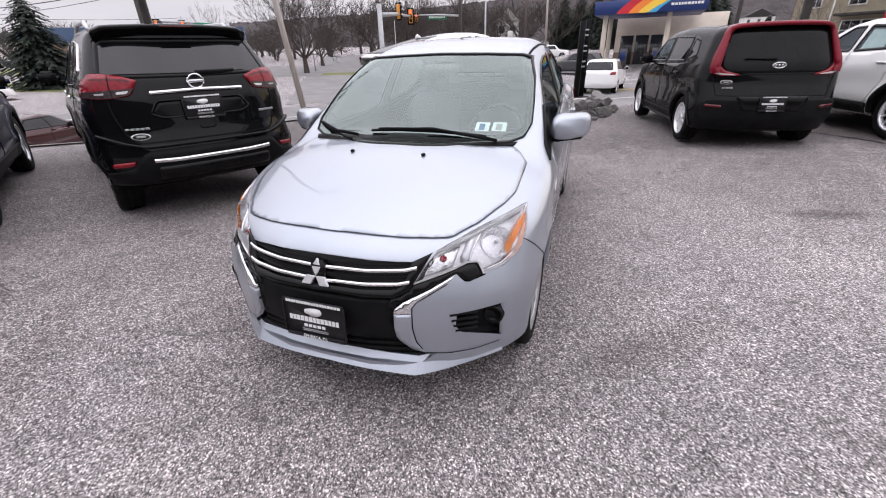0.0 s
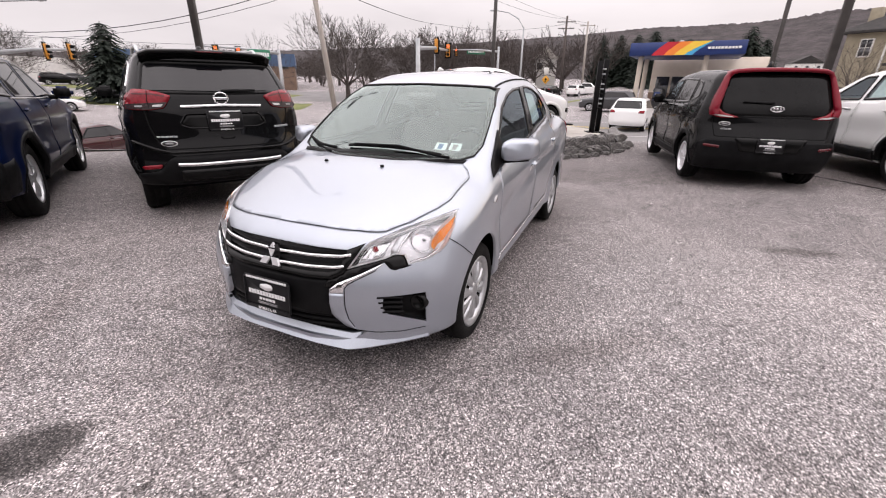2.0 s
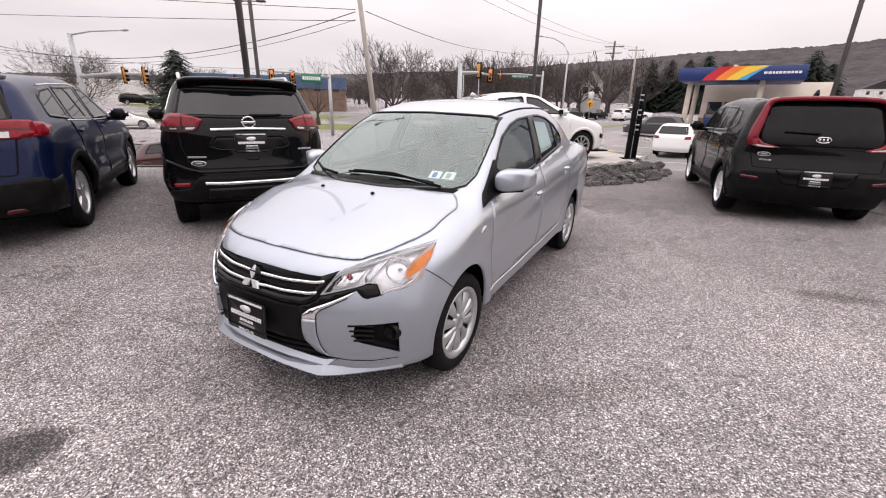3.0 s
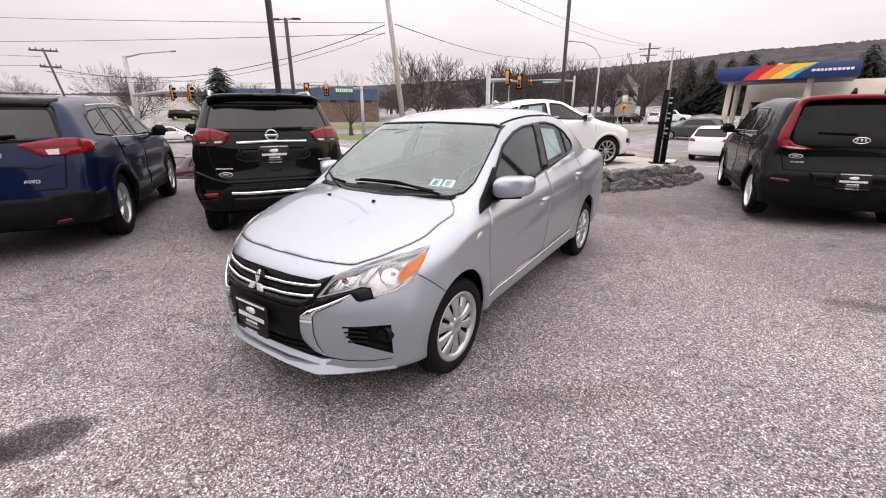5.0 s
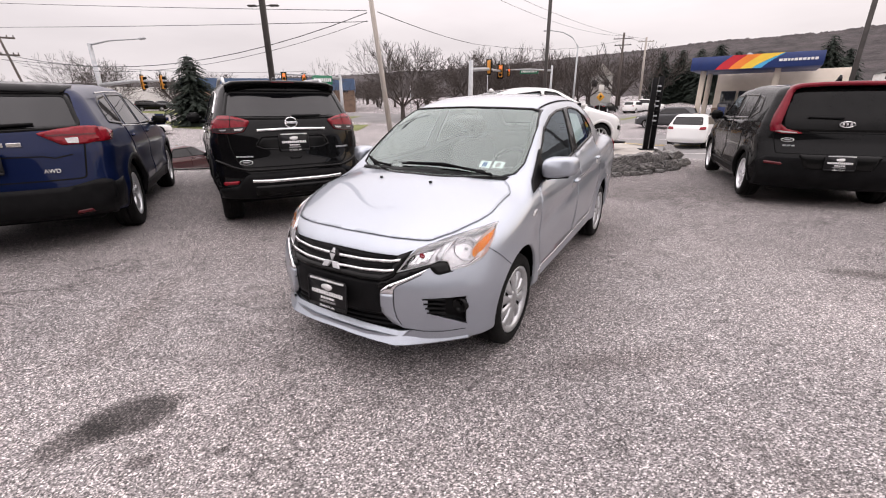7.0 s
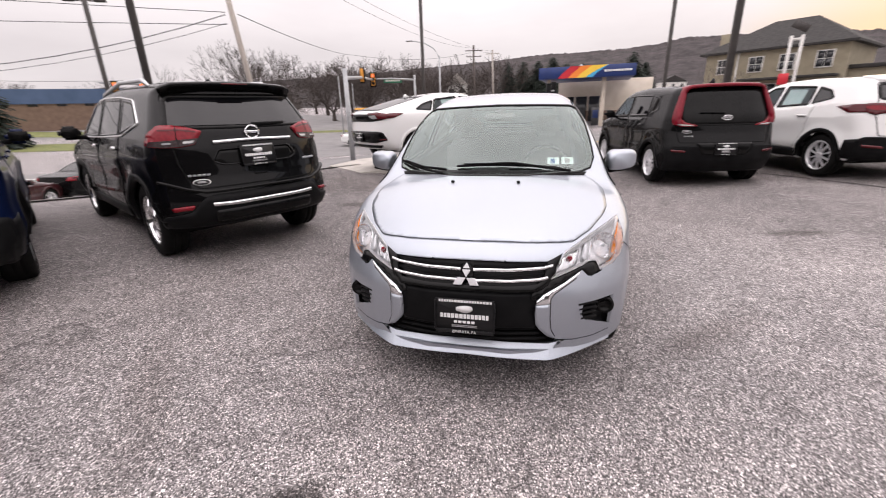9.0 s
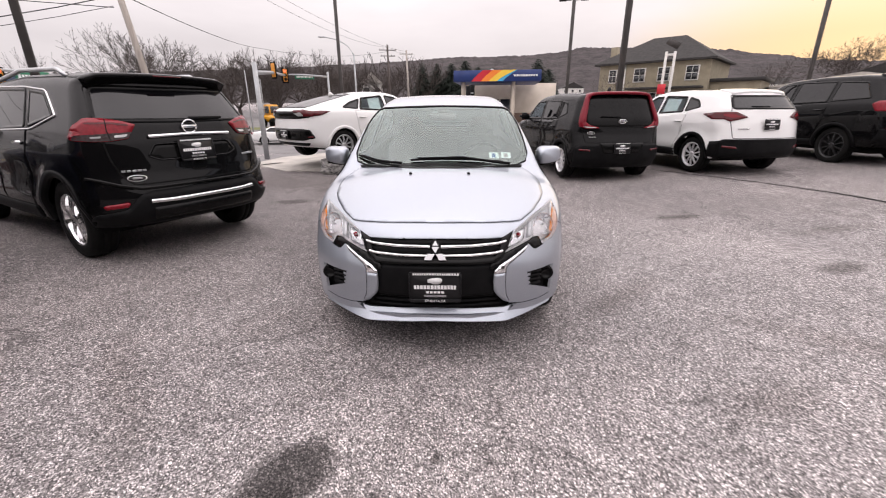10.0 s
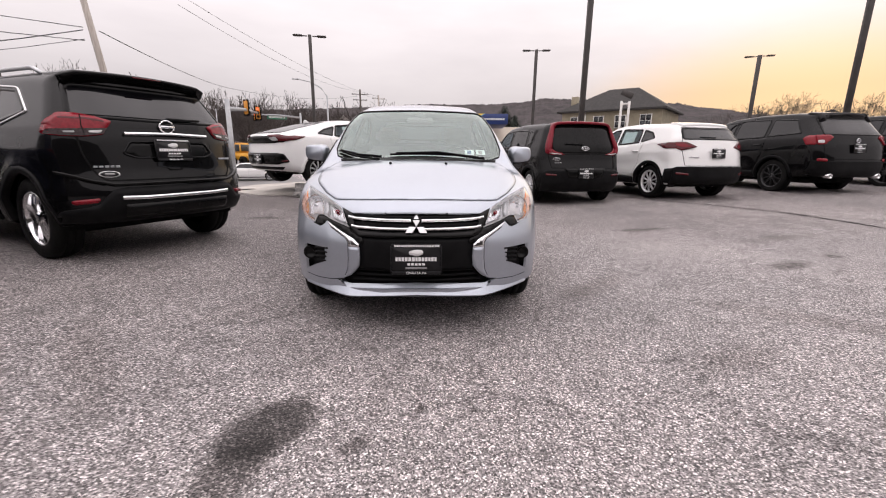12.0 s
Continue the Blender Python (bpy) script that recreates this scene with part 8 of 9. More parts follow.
def stone_mesh(seed):
    """One rough field stone, about 1 x 1 x 1."""
    rng = random.Random(seed)
    bm = bmesh.new()
    bmesh.ops.create_cube(bm, size=1.0)
    bmesh.ops.subdivide_edges(bm, edges=bm.edges, cuts=1, use_grid_fill=True)
    for v in bm.verts:
        r = v.co.length
        v.co *= (0.86 if r > 0.8 else 1.0) * rng.uniform(0.84, 1.12)
        v.co += Vector((rng.uniform(-0.06, 0.06), rng.uniform(-0.06, 0.06), rng.uniform(-0.05, 0.05)))
    me = bpy.data.meshes.new("stone")
    bm.to_mesh(me)
    bm.free()
    me.materials.append(STONE)
    return me


stone_kinds = [stone_mesh(s) for s in range(9)]
wall = empty("stone_wall", "low dry wall of rough dark grey field stones", "wall", kind="structure")
core = bmesh.new()
rows = []
for i, (x, y) in enumerate(WALL_LINE):
    a, b = WALL_LINE[max(i - 1, 0)], WALL_LINE[min(i + 1, len(WALL_LINE) - 1)]
    d = Vector((b[0] - a[0], b[1] - a[1])).normalized()
    n = Vector((d.y, -d.x))
    z = height(x, y)
    rows.append([core.verts.new((x + n.x * s, y + n.y * s, zz)) for s, zz in ((0.06, z - 0.1), (0.04, z + 0.28), (-0.16, z + 0.28), (-0.16, z - 0.1))])
for a, b in zip(rows, rows[1:]):
    for i in range(3):
        core.faces.new((a[i], b[i], b[i + 1], a[i + 1]))
part("wall_core", core, STONE, wall)
rng = random.Random(11)
for i in range(len(WALL_LINE) - 1):
    a, b = Vector(WALL_LINE[i]), Vector(WALL_LINE[i + 1])
    d = (b - a)
    length = d.length
    d.normalize()
    n = Vector((d.y, -d.x))
    for course in range(2):
        s = rng.uniform(0, 0.12)
        while s < length:
            w = rng.uniform(0.22, 0.78)
            h = rng.uniform(0.16, 0.25)
            q = a + d * (s + w / 2) + n * (0.10 - course * 0.035 + rng.uniform(-0.05, 0.05))
            ob = bpy.data.objects.new("stone", rng.choice(stone_kinds))
            scene.collection.objects.link(ob)
            ob.parent = wall
            z = height(q.x, q.y) + 0.08 + course * 0.19
            if not (i == 0 and course > 0):
                ob.matrix_basis = Matrix.Translation((q.x, q.y, z)) @ Matrix.Rotation(math.atan2(d.y, d.x) + rng.uniform(-0.15, 0.15), 4, "Z") @ Matrix.Rotation(rng.uniform(-0.12, 0.12), 4, "Y") @ Matrix.Diagonal((w * 1.06, rng.uniform(0.2, 0.32), h * 1.12, 1))
            else:
                bpy.data.objects.remove(ob)
            s += w
# rubble at its foot
for k in range(70):
    t = rng.uniform(2, 5.9)
    i = int(t)
    a, b = Vector(WALL_LINE[i]), Vector(WALL_LINE[min(i + 1, len(WALL_LINE) - 1)])
    d = (b - a).normalized()
    q = a + (b - a) * (t - i) + Vector((d.y, -d.x)) * rng.uniform(0.2, 0.38)
    ob = bpy.data.objects.new("stone", rng.choice(stone_kinds))
    scene.collection.objects.link(ob)
    ob.parent = wall
    sz = rng.uniform(0.03, 0.12)
    ob.matrix_basis = Matrix.Translation((q.x, q.y, height(q.x, q.y) + sz * 0.3)) @ Matrix.Rotation(rng.uniform(0, 6), 4, "Z") @ Matrix.Diagonal((sz * 1.5, sz, sz * 0.8, 1))


# black twin-post sign frame on the pad
def black_post():
    ob = empty("sign_post", "tall black metal sign post on the raised pad", "sign post")
    for dx in (0.0, 0.17):
        part("post", boxed(-0.055 + dx, 0.055 + dx, -0.05 + dx * 0.8, 0.05 + dx * 0.8, 0, 1.62 if dx == 0 else 1.66, bevel=0.008), PLASTIC, ob)
    for k in range(9):
        part("slat", boxed(0.03, 0.16, 0.02, 0.10, 0.55 + k * 0.11, 0.585 + k * 0.11, bevel=0.004), GALV if k % 3 else PLASTIC, ob)
    part("foot_plate", boxed(-0.12, 0.30, -0.1, 0.24, 0, 0.02, bevel=0.004), PLASTIC, ob)
    ob.matrix_basis = pose(0.45, 9.95, 0.33, 0, 0, 20)


black_post()


# ---- poles, lamps and signals ----
def lamp_pole(x, y, top, size=0.13, heads=True, turn=0.0, base=None):
    z = height(x, y) if base is None else base
    ob = empty("lot_lamp", "dark bronze square lamp pole with twin flat heads", "lamp post", "lot lamps")
    bm = bmesh.new()
    box(bm, -size / 2, size / 2, -size / 2, size / 2, 0, top - z, 0.012)
    part("pole", bm, POLE, ob)
    foot = bmesh.new()
    lathe(foot, [(0.27, 0), (0.27, 0.55), (0.25, 0.60), (0.01, 0.60)], 20, "z")
    part("concrete_foot", foot, CONCRETE, ob)
    if heads:
        for s in (1, -1):
            h = bmesh.new()
            box(h, s * 0.12, s * 0.40, -0.03, 0.03, top - z - 0.09, top - z - 0.04, 0.01)
            part("arm", h, POLE, ob)
            h = bmesh.new()
            box(h, s * 0.36, s * 0.84, -0.13, 0.13, top - z - 0.10, top - z - 0.02, 0.03, 2)
            part("lamp_head", h, POLE, ob)
    ob.matrix_basis = pose(x, y, z, 0, 0, turn)
    return ob


lamp_pole(-6.8, 5.1, 8.2, 0.11, True, 35)
lamp_pole(-19.7, 15.1, 6.5, 0.16, True, 30)
lamp_pole(-6.0, 21.45, 6.95, 0.16, True, 10)
lamp_pole(6.81, 24.85, 7.25, 0.18, True, -8)
lamp_pole(5.42, 12.5, 8.4, 0.16, True, 0)
lamp_pole(22.0, 26.2, 7.5, 0.22, True, -25)
lamp_pole(12.6, 10.2, 8.4, 0.14, True, -20)


def utility_pole(x, y, z0, tx, ty, top, r=0.15, mat=WOODPOLE, arms=(), label="weathered grey wooden utility pole leaning a little"):
    ob = empty("utility_pole", label, "utility pole", "utility poles")
    bm = bmesh.new()
    tube(bm, [(0, 0, 0), (tx - x, ty - y, top - z0)], [r, r * 0.72], 12)
    part("pole", bm, mat, ob)
    for h, w, turn in arms:
        f = (h - z0) / (top - z0)
        b = bmesh.new()
        box(b, -w / 2, w / 2, -0.05, 0.05, -0.06, 0.06, 0.01)
        for k in (-0.9, -0.5, 0.5, 0.9):
            box(b, k * w / 2 - 0.03, k * w / 2 + 0.03, -0.03, 0.03, 0.06, 0.2)
        bmesh.ops.transform(b, matrix=pose((tx - x) * f, (ty - y) * f, h - z0, 0, 0, turn), verts=b.verts)
        part("cross_arm", b, mat, ob)
    ob.matrix_basis = pose(x, y, z0)
    return ob


utility_pole(-13.25, 17.6, height(-13.25, 17.6), -14.0, 16.85, 8.6, 0.15)
utility_pole(-42.4, 11.2, height(-42.4, 11.2), -43.0, 10.2, 6.3, 0.10, DARKWOOD, ((6.15, 1.7, 70), (5.0, 1.3, 70)), "dark wooden utility pole with two cross-arms")
utility_pole(-11.1, 72.8, height(-11.1, 72.8), -11.2, 72.7, 11.4, 0.2, DARKWOOD, ((10.6, 2.8, 10), (9.7, 2.4, 10)), "tall wooden utility pole with cross-arms")
utility_pole(-8.4, 78.2, height(-8.4, 78.2), -8.7, 78.2, 11.2, 0.2, WOODPOLE, ((10.6, 2.4, 10),), "tall wooden utility pole with a cross-arm")
utility_pole(-52.0, 4.0, height(-52.0, 4.0), -52.6, 4.0, 7.2, 0.2, DARKWOOD, (), "dark leaning wooden utility pole")


def cable(name, a, b, sag, r=0.014):
    bm = bmesh.new()
    a, b = Vector(a), Vector(b)
    pts = [a + (b - a) * t - Vector((0, 0, sag * 4 * t * (1 - t))) for t in np.linspace(0, 1, 15)]
    tube(bm, pts, r, 5)
    return tagged(mesh_object(name, bm, WIRE), "black overhead cable sagging between poles", "cable", "overhead cables")


top = Vector((-14.0, 16.85, 5.8))
cable("overhead_cable", top + Vector((0, 0, 0.1)), (-58.0, 7.8, 9.9), 0.12, 0.016)
cable("overhead_cable", top + Vector((0, 0, -0.4)), (-58.0, 7.3, 7.75), 0.12, 0.016)
cable("overhead_cable", top, (-41.9, 9.7, 5.0), 1.6, 0.02)
cable("overhead_cable", top + Vector((0, 0, -0.35)), (-41.9, 9.7, 4.6), 1.5, 0.012)
cable("overhead_cable", (-41.9, 9.7, 5.6), (-70, 0, 8.5), 0.3)
cable("overhead_cable", (-41.9, 9.7, 5.0), (-70, 0, 6.8), 0.3)
cable("overhead_cable", (-13.6, 17.2, 5.85), (-23.9, 53.0, 8.5), 0.35, 0.02)
cable("overhead_cable", (-23.9, 53.0, 8.5), (-11.2, 72.7, 10.4), 0.8, 0.018)
cable("overhead_cable", (-11.0, 72.7, 10.7), (-8.7, 78.2, 10.7), 0.1)
cable("overhead_cable", (-41.9, 9.7, 4.6), (-33.7, 30.0, 4.6), 0.4)
cable("overhead_cable", (-16.0, 28.0, 10.2), (-11.2, 72.7, 11.0), 1.0, 0.014)
cable("overhead_cable", (-16.5, 28.0, 11.2), (-8.7, 78.2, 11.0), 1.0, 0.014)
cable("overhead_cable", (-16.5, 28.0, 11.2), (-20.5, 10.0, 12.0), 0.3, 0.014)


def signal_head(parent, x, y, z, turn, mat=SIGNALYELLOW, lit=False):
    h = new("signal_head")
    h["label"] = "yellow three-lamp traffic signal"
    part("housing", boxed(-0.17, 0.17, -0.11, 0.11, -0.52, 0.52, bevel=0.03), mat, h)
    part("back_plate", boxed(-0.28, 0.28, 0.0, 0.02, -0.64, 0.64, bevel=0.005), PLASTIC, h)
    for k in (-0.33, 0, 0.33):
        v = bmesh.new()
        lathe(v, [(0.12, -0.11), (0.13, -0.30), (0.12, -0.30), (0.11, -0.12), (0.001, -0.115)], 16, "y", (0, 0, k))
        part("visor", v, PLASTIC, h)
        lens = bmesh.new()
        lathe(lens, [(0.105, -0.125), (0.06, -0.135), (0.001, -0.138)], 16, "y", (0, 0, k))
        part("lens", lens, REDGLOW if lit and k > 0 else PLATE, h, "lit red lens" if lit and k > 0 else "")
    part("hanger", boxed(-0.03, 0.03, -0.03, 0.03, 0.5, 0.95), GALV, h)
    h.parent = parent
    h.matrix_basis = parent.matrix_basis.inverted() @ pose(x, y, z, 0, 0, turn) @ Matrix.Scale(0.78, 4)
    return h


def mast(x, y, top, ex, ey, ez, label, lamp=None, r=0.16):
    z = height(x, y)
    ob = empty("signal_mast", label, "signal mast", "signal masts")
    b = bmesh.new()
    tube(b, [(0, 0, 0), (0, 0, top - z)], [r, r * 0.8], 14)
    part("pole", b, GALV, ob)
    b = bmesh.new()
    tube(b, [(0, 0, ez - z - 0.2), ((ex - x) * 0.5, (ey - y) * 0.5, ez - z), (ex - x, ey - y, ez - z)], [0.13, 0.10, 0.06], 12)
    part("mast_arm", b, GALV, ob)
    if lamp:
        b = bmesh.new()
        lx, ly, lz = lamp
        tube(b, [(0, 0, top - z - 0.1), ((lx - x) * 0.4, (ly - y) * 0.4, lz - z - 0.1), (lx - x, ly - y, lz - z)], [0.06, 0.05, 0.04], 8)
        box(b, lx - x - 0.1, lx - x + 0.5, ly - y - 0.1, ly - y + 0.1, lz - z - 0.06, lz - z + 0.06, 0.03)
        part("lamp_arm", b, GALV, ob)
    ob.matrix_basis = pose(x, y, z)
    return ob


def street_sign(ax, ay, bx, by, z, h):
    """A green sign board between two points, its words as pale bars."""
    c = Vector(((ax + bx) / 2, (ay + by) / 2, z))
    w = math.hypot(bx - ax, by - ay)
    ob = empty("street_sign", "green street name sign with white bars hung on a mast arm", "street sign", "street signs")
    part("board", boxed(-w / 2, w / 2, -0.02, 0.02, -h / 2, h / 2, bevel=0.01), SIGNGREEN, ob)
    b = bmesh.new()
    rng2 = random.Random(int(abs(ax * 10)))
    x = -w * 0.42
    while x < w * 0.40:
        l = rng2.uniform(0.08, 0.15)
        box(b, x, x + l, -0.03, -0.02, -h * 0.2, h * 0.2)
        x += l + 0.05
    part("name_print", b, WHITEINK, ob, smooth=False)
    ob.matrix_basis = Matrix.Translation(c) @ Matrix.Rotation(math.atan2(by - ay, bx - ax), 4, "Z")


m1 = mast(-11.45, 23.4, 3.95, -11.6, 28.4, 3.6, "galvanised signal mast with an arm over the road")
signal_head(m1, -11.52, 26.2, 3.75, 160)
signal_head(m1, -11.6, 28.25, 3.6, 22, lit=True)
street_sign(-20.5, 54.5, -18.3, 55.4, 5.35, 0.55)
m4 = mast(-16.65, 55.9, 6.0, -22.2, 53.8, 5.6, "short galvanised mast beside the road")
m2 = mast(-33.7, 12.1, 5.3, -28.6, 13.8, 2.95, "galvanised signal mast with curved lamp arm", (-30.8, 13.9, 5.55))
signal_head(m2, -30.3, 13.2, 2.85, 130)
signal_head(m2, -28.9, 13.7, 2.85, 130)
m3 = mast(-26.35, 27.2, 3.9, -28.4, 21.9, 3.75, "galvanised signal mast far across the road")
signal_head(m3, -28.0, 22.6, 3.4, 51, lit=True)
signal_head(m3, -27.5, 24.2, 3.4, 51, lit=True)
street_sign(-27.2, 24.8, -26.5, 26.4, 3.4, 0.7)
signal_head(m4, -21.8, 53.9, 5.3, 20, lit=True)
lamp = empty("road_lamp", "galvanised road lamp with a curved arm", "road lamp")
b = bmesh.new()
tube(b, [(0, 0, 0), (0, 0, 7.6)], [0.11, 0.07], 10)
part("pole", b, GALV, lamp)
b = bmesh.new()
tube(b, [(0, 0, 7.5), (-0.5, -0.3, 8.3), (-1.3, -0.8, 8.75), (-2.3, -1.5, 8.9)], [0.06, 0.05, 0.045, 0.04], 8)
part("curved_arm", b, GALV, lamp)
b = boxed(-2.9, -2.2, -1.75, -1.45, 8.84, 8.94, bevel=0.03)
part("lamp_head", b, GALV, lamp)
lamp.matrix_basis = pose(-9.95, 42.3, height(-9.95, 42.3))
for x, y, h in ((-20.5, 41.0, 6.0), (-24.0, 52.0, 5.5), (-33.0, 47.0, 4.2)):
    ob = empty("flag_pole", "thin pale pole beside the road", "pole", "thin poles")
    b = bmesh.new()
    tube(b, [(0, 0, 0), (0, 0, h)], [0.07, 0.04], 8)
    part("pole", b, GALV, ob)
    ob.matrix_basis = pose(x, y, height(x, y))


# ---- petrol station ----
def petrol_station():
    ob = empty("petrol_station", "petrol station with blue striped canopy and a cream shop", "petrol station")
    # local: x along the fascia from its far corner, y to the back
    A, B = Vector((-0.1, 38.8)), Vector((7.75, 37.95))
    L = (B - A).length
    Z0, Z1 = 3.72, 4.66
    part("canopy", boxed(0, L, 0.05, 7.0, Z0, Z1, bevel=0.02), CANOPYBLUE, ob)
    def stripe(x0, x1, x2, x3, mat, nm, y=-0.02):
        bm = bmesh.new()
        n = 8
        lo, hi = [], []
        for i in range(n + 1):
            t = i / n
            k = t ** 0.8
            lo.append(bm.verts.new((x0 + (x2 - x0) * t, y, Z0 + (Z1 - Z0) * k)))
            hi.append(bm.verts.new((x1 + (x3 - x1) * t, y, Z0 + (Z1 - Z0) * k)))
        for i in range(n):
            bm.faces.new((lo[i], hi[i], hi[i + 1], lo[i + 1]))
        r = bmesh.ops.extrude_face_region(bm, geom=list(bm.faces))
        bmesh.ops.translate(bm, vec=(0, 0.06, 0), verts=[v for v in r["geom"] if isinstance(v, bmesh.types.BMVert)])
        bmesh.ops.recalc_face_normals(bm, faces=bm.faces)
        part(nm, bm, mat, ob, smooth=False)
    s = L / 10.0
    stripe(2.1 * s, 3.2 * s, 3.4 * s, 4.5 * s, CANOPYRED, "red_stripe")
    stripe(3.2 * s, 4.1 * s, 4.5 * s, 5.6 * s, CANOPYORANGE, "orange_stripe")
    stripe(4.1 * s, 5.0 * s, 5.6 * s, 7.2 * s, CANOPYYELLOW, "yellow_stripe")
    stripe(5.0 * s, 5.7 * s, 5.6 * s, 7.3 * s, CANOPYCYAN, "light_blue_stripe", -0.01)
    b = bmesh.new()
    rng2 = random.Random(2)
    x = 6.9 * s
    while x < 9.4 * s:
        w = rng2.uniform(0.12, 0.2)
        box(b, x, x + w, -0.03, 0.02, Z0 + 0.38, Z0 + 0.54)
        x += w + 0.05
    part("name_print", b, WHITEINK, ob, smooth=False)
    gz = height(4, 38) - 0.1
    for x, y in ((0.8, 1.2), (L - 2.4, 1.2), (0.8, 5.5), (L - 2.4, 5.5)):
        part("column", boxed(x - 0.18, x + 0.18, y - 0.18, y + 0.18, gz, Z0, bevel=0.02), CREAM, ob)
    part("shop_wall", boxed(1.2, L + 2.2, 7.4, 13.0, gz, 3.9, bevel=0.02), CREAM, ob)
    part("wall_band", boxed(1.18, L + 2.22, 7.37, 7.5, gz, gz + 1.5), BRICK, ob, "brown lower band")
    for x in (1.7, 3.0, 4.3):
        part("shop_window", boxed(x, x + 1.1, 7.33, 7.5, gz + 0.4, gz + 2.9, bevel=0.01), DARKGLASS, ob)
    for x in (2.4, 5.0):
        part("pump", boxed(x - 0.35, x + 0.35, 2.4, 2.95, gz, gz + 1.9, bevel=0.06), GREY, ob, "dark grey and blue fuel pump")
        part("pump_panel", boxed(x - 0.25, x + 0.25, 2.36, 2.41, gz + 0.9, gz + 1.6, bevel=0.01), CANOPYBLUE, ob)
    part("vent_cowl", boxed(3.2, 3.6, 4.0, 4.4, Z1, Z1 + 0.45, bevel=0.1), GALV, ob)
    part("bin", boxed(-0.6, 0.1, 1.2, 1.8, gz, gz + 1.1, bevel=0.06), CANOPYRED, ob, "red bin")
    ob.matrix_basis = Matrix.Translation((A.x, A.y, 0)) @ Matrix.Rotation(math.atan2(B.y - A.y, B.x - A.x), 4, "Z")


petrol_station()


# ---- the stuccoed house ----
def stucco_house():
    ob = empty("stucco_house", "two-storey olive stucco house with a dark hipped roof and white windows", "house")
    A, B = Vector((18.3, 54.9)), Vector((27.5, 46.95))
    W = (B - A).length
    gz = height(24, 50) - 0.2
    E, R = 6.5, 9.55
    part("wall", boxed(0, W, 0, 10.0, gz, E), STUCCO, ob, smooth=False)
    rf = bmesh.new()
    o = 0.55
    c = [rf.verts.new(v) for v in ((-o, -o, E), (W + o, -o, E), (W + o, 10 + o, E), (-o, 10 + o, E))]
    r = [rf.verts.new((W * 0.36, 5, R)), rf.verts.new((W * 0.66, 5, R))]
    u = [rf.verts.new(v) for v in ((-o, -o, E - 0.2), (W + o, -o, E - 0.2), (W + o, 10 + o, E - 0.2), (-o, 10 + o, E - 0.2))]
    for f in ((c[0], c[1], r[1], r[0]), (c[1], c[2], r[1]), (c[2], c[3], r[0], r[1]), (c[3], c[0], r[0])):
        rf.faces.new(f)
    for i in range(4):
        rf.faces.new((u[i], u[(i + 1) % 4], c[(i + 1) % 4], c[i]))
    rf.faces.new(u[::-1])
    part("roof", rf, SHINGLE, ob, smooth=False)
    part("chimney", boxed(0.3, 1.1, 2.0, 2.8, E - 1, 8.6, bevel=0.02), STUCCO, ob)
    def window(x, z, w=1.15, h=1.35):
        f = part("window", boxed(x - w / 2 - 0.1, x + w / 2 + 0.1, -0.08, 0.05, z - 0.12, z + h + 0.1, bevel=0.01), WHITEWOOD, ob, "white sash window")
        part("pane", boxed(x - w / 2, x - 0.03, -0.10, -0.06, z, z + h * 0.48), DARKGLASS, f)
        part("pane", boxed(x + 0.03, x + w / 2, -0.10, -0.06, z, z + h * 0.48), DARKGLASS, f)
        part("pane", boxed(x - w / 2, x - 0.03, -0.10, -0.06, z + h * 0.53, z + h), DARKGLASS, f)
        part("pane", boxed(x + 0.03, x + w / 2, -0.10, -0.06, z + h * 0.53, z + h), DARKGLASS, f)
    for x in (W * 0.40, W * 0.62, W * 0.86):
        window(x, 4.35)
    window(W * 0.14, 4.35, 0.8)
    for x in (W * 0.40, W * 0.52, W * 0.70):
        window(x, 1.5, 1.3, 1.5)
    part("porch_roof", boxed(W * 0.32, W * 0.97, -1.6, 0, 3.4, 3.62, bevel=0.03), SHINGLE, ob, "dark porch roof")
    part("downpipe", boxed(W * 0.255, W * 0.265, -0.12, -0.02, gz, E), WHITEWOOD, ob)
    part("wing", boxed(W + 0.02, W + 4.6, 1.0, 8.0, gz, 4.0), STUCCO, ob, smooth=False)
    part("wing_roof", boxed(W - 0.2, W + 5.0, 0.6, 8.4, 4.0, 4.35, bevel=0.05), SHINGLE, ob)
    part("wing_door", boxed(W + 1.0, W + 3.4, 0.93, 1.05, gz, 3.2, bevel=0.01), DARKGLASS, ob)
    ob.matrix_basis = Matrix.Translation((A.x, A.y, 0)) @ Matrix.Rotation(math.atan2(B.y - A.y, B.x - A.x), 4, "Z")


stucco_house()


def price_sign():
    ob = empty("pylon_sign", "white twin-post pylon sign with a red panel", "sign")
    for x in (-0.38, 0.38):
        part("post", boxed(x - 0.12, x + 0.12, -0.1, 0.1, height(21, 43), 6.6, bevel=0.01), WHITEWOOD, ob)
    part("cross_bar", boxed(-0.26, 0.26, -0.08, 0.08, 6.2, 6.4), WHITEWOOD, ob)
    part("red_panel", boxed(-0.75, -0.02, -0.15, -0.11, 2.7, 3.6, bevel=0.01), CANOPYRED, ob)
    b = bmesh.new()
    for k, sc in enumerate((0.62, 0.4)):
        box(b, -sc, sc, -0.05 - k * 0.04, 0.05, -sc * 0.5, sc * 0.5, 0.02)
    bmesh.ops.transform(b, matrix=pose(0.1, 0, 7.3, 0, 28, 0), verts=b.verts)
    part("top_shape", b, POLE, ob, "dark tilted shape")
    ob.matrix_basis = pose(21.25, 43.15, 0, 0, 0, -22)


price_sign()


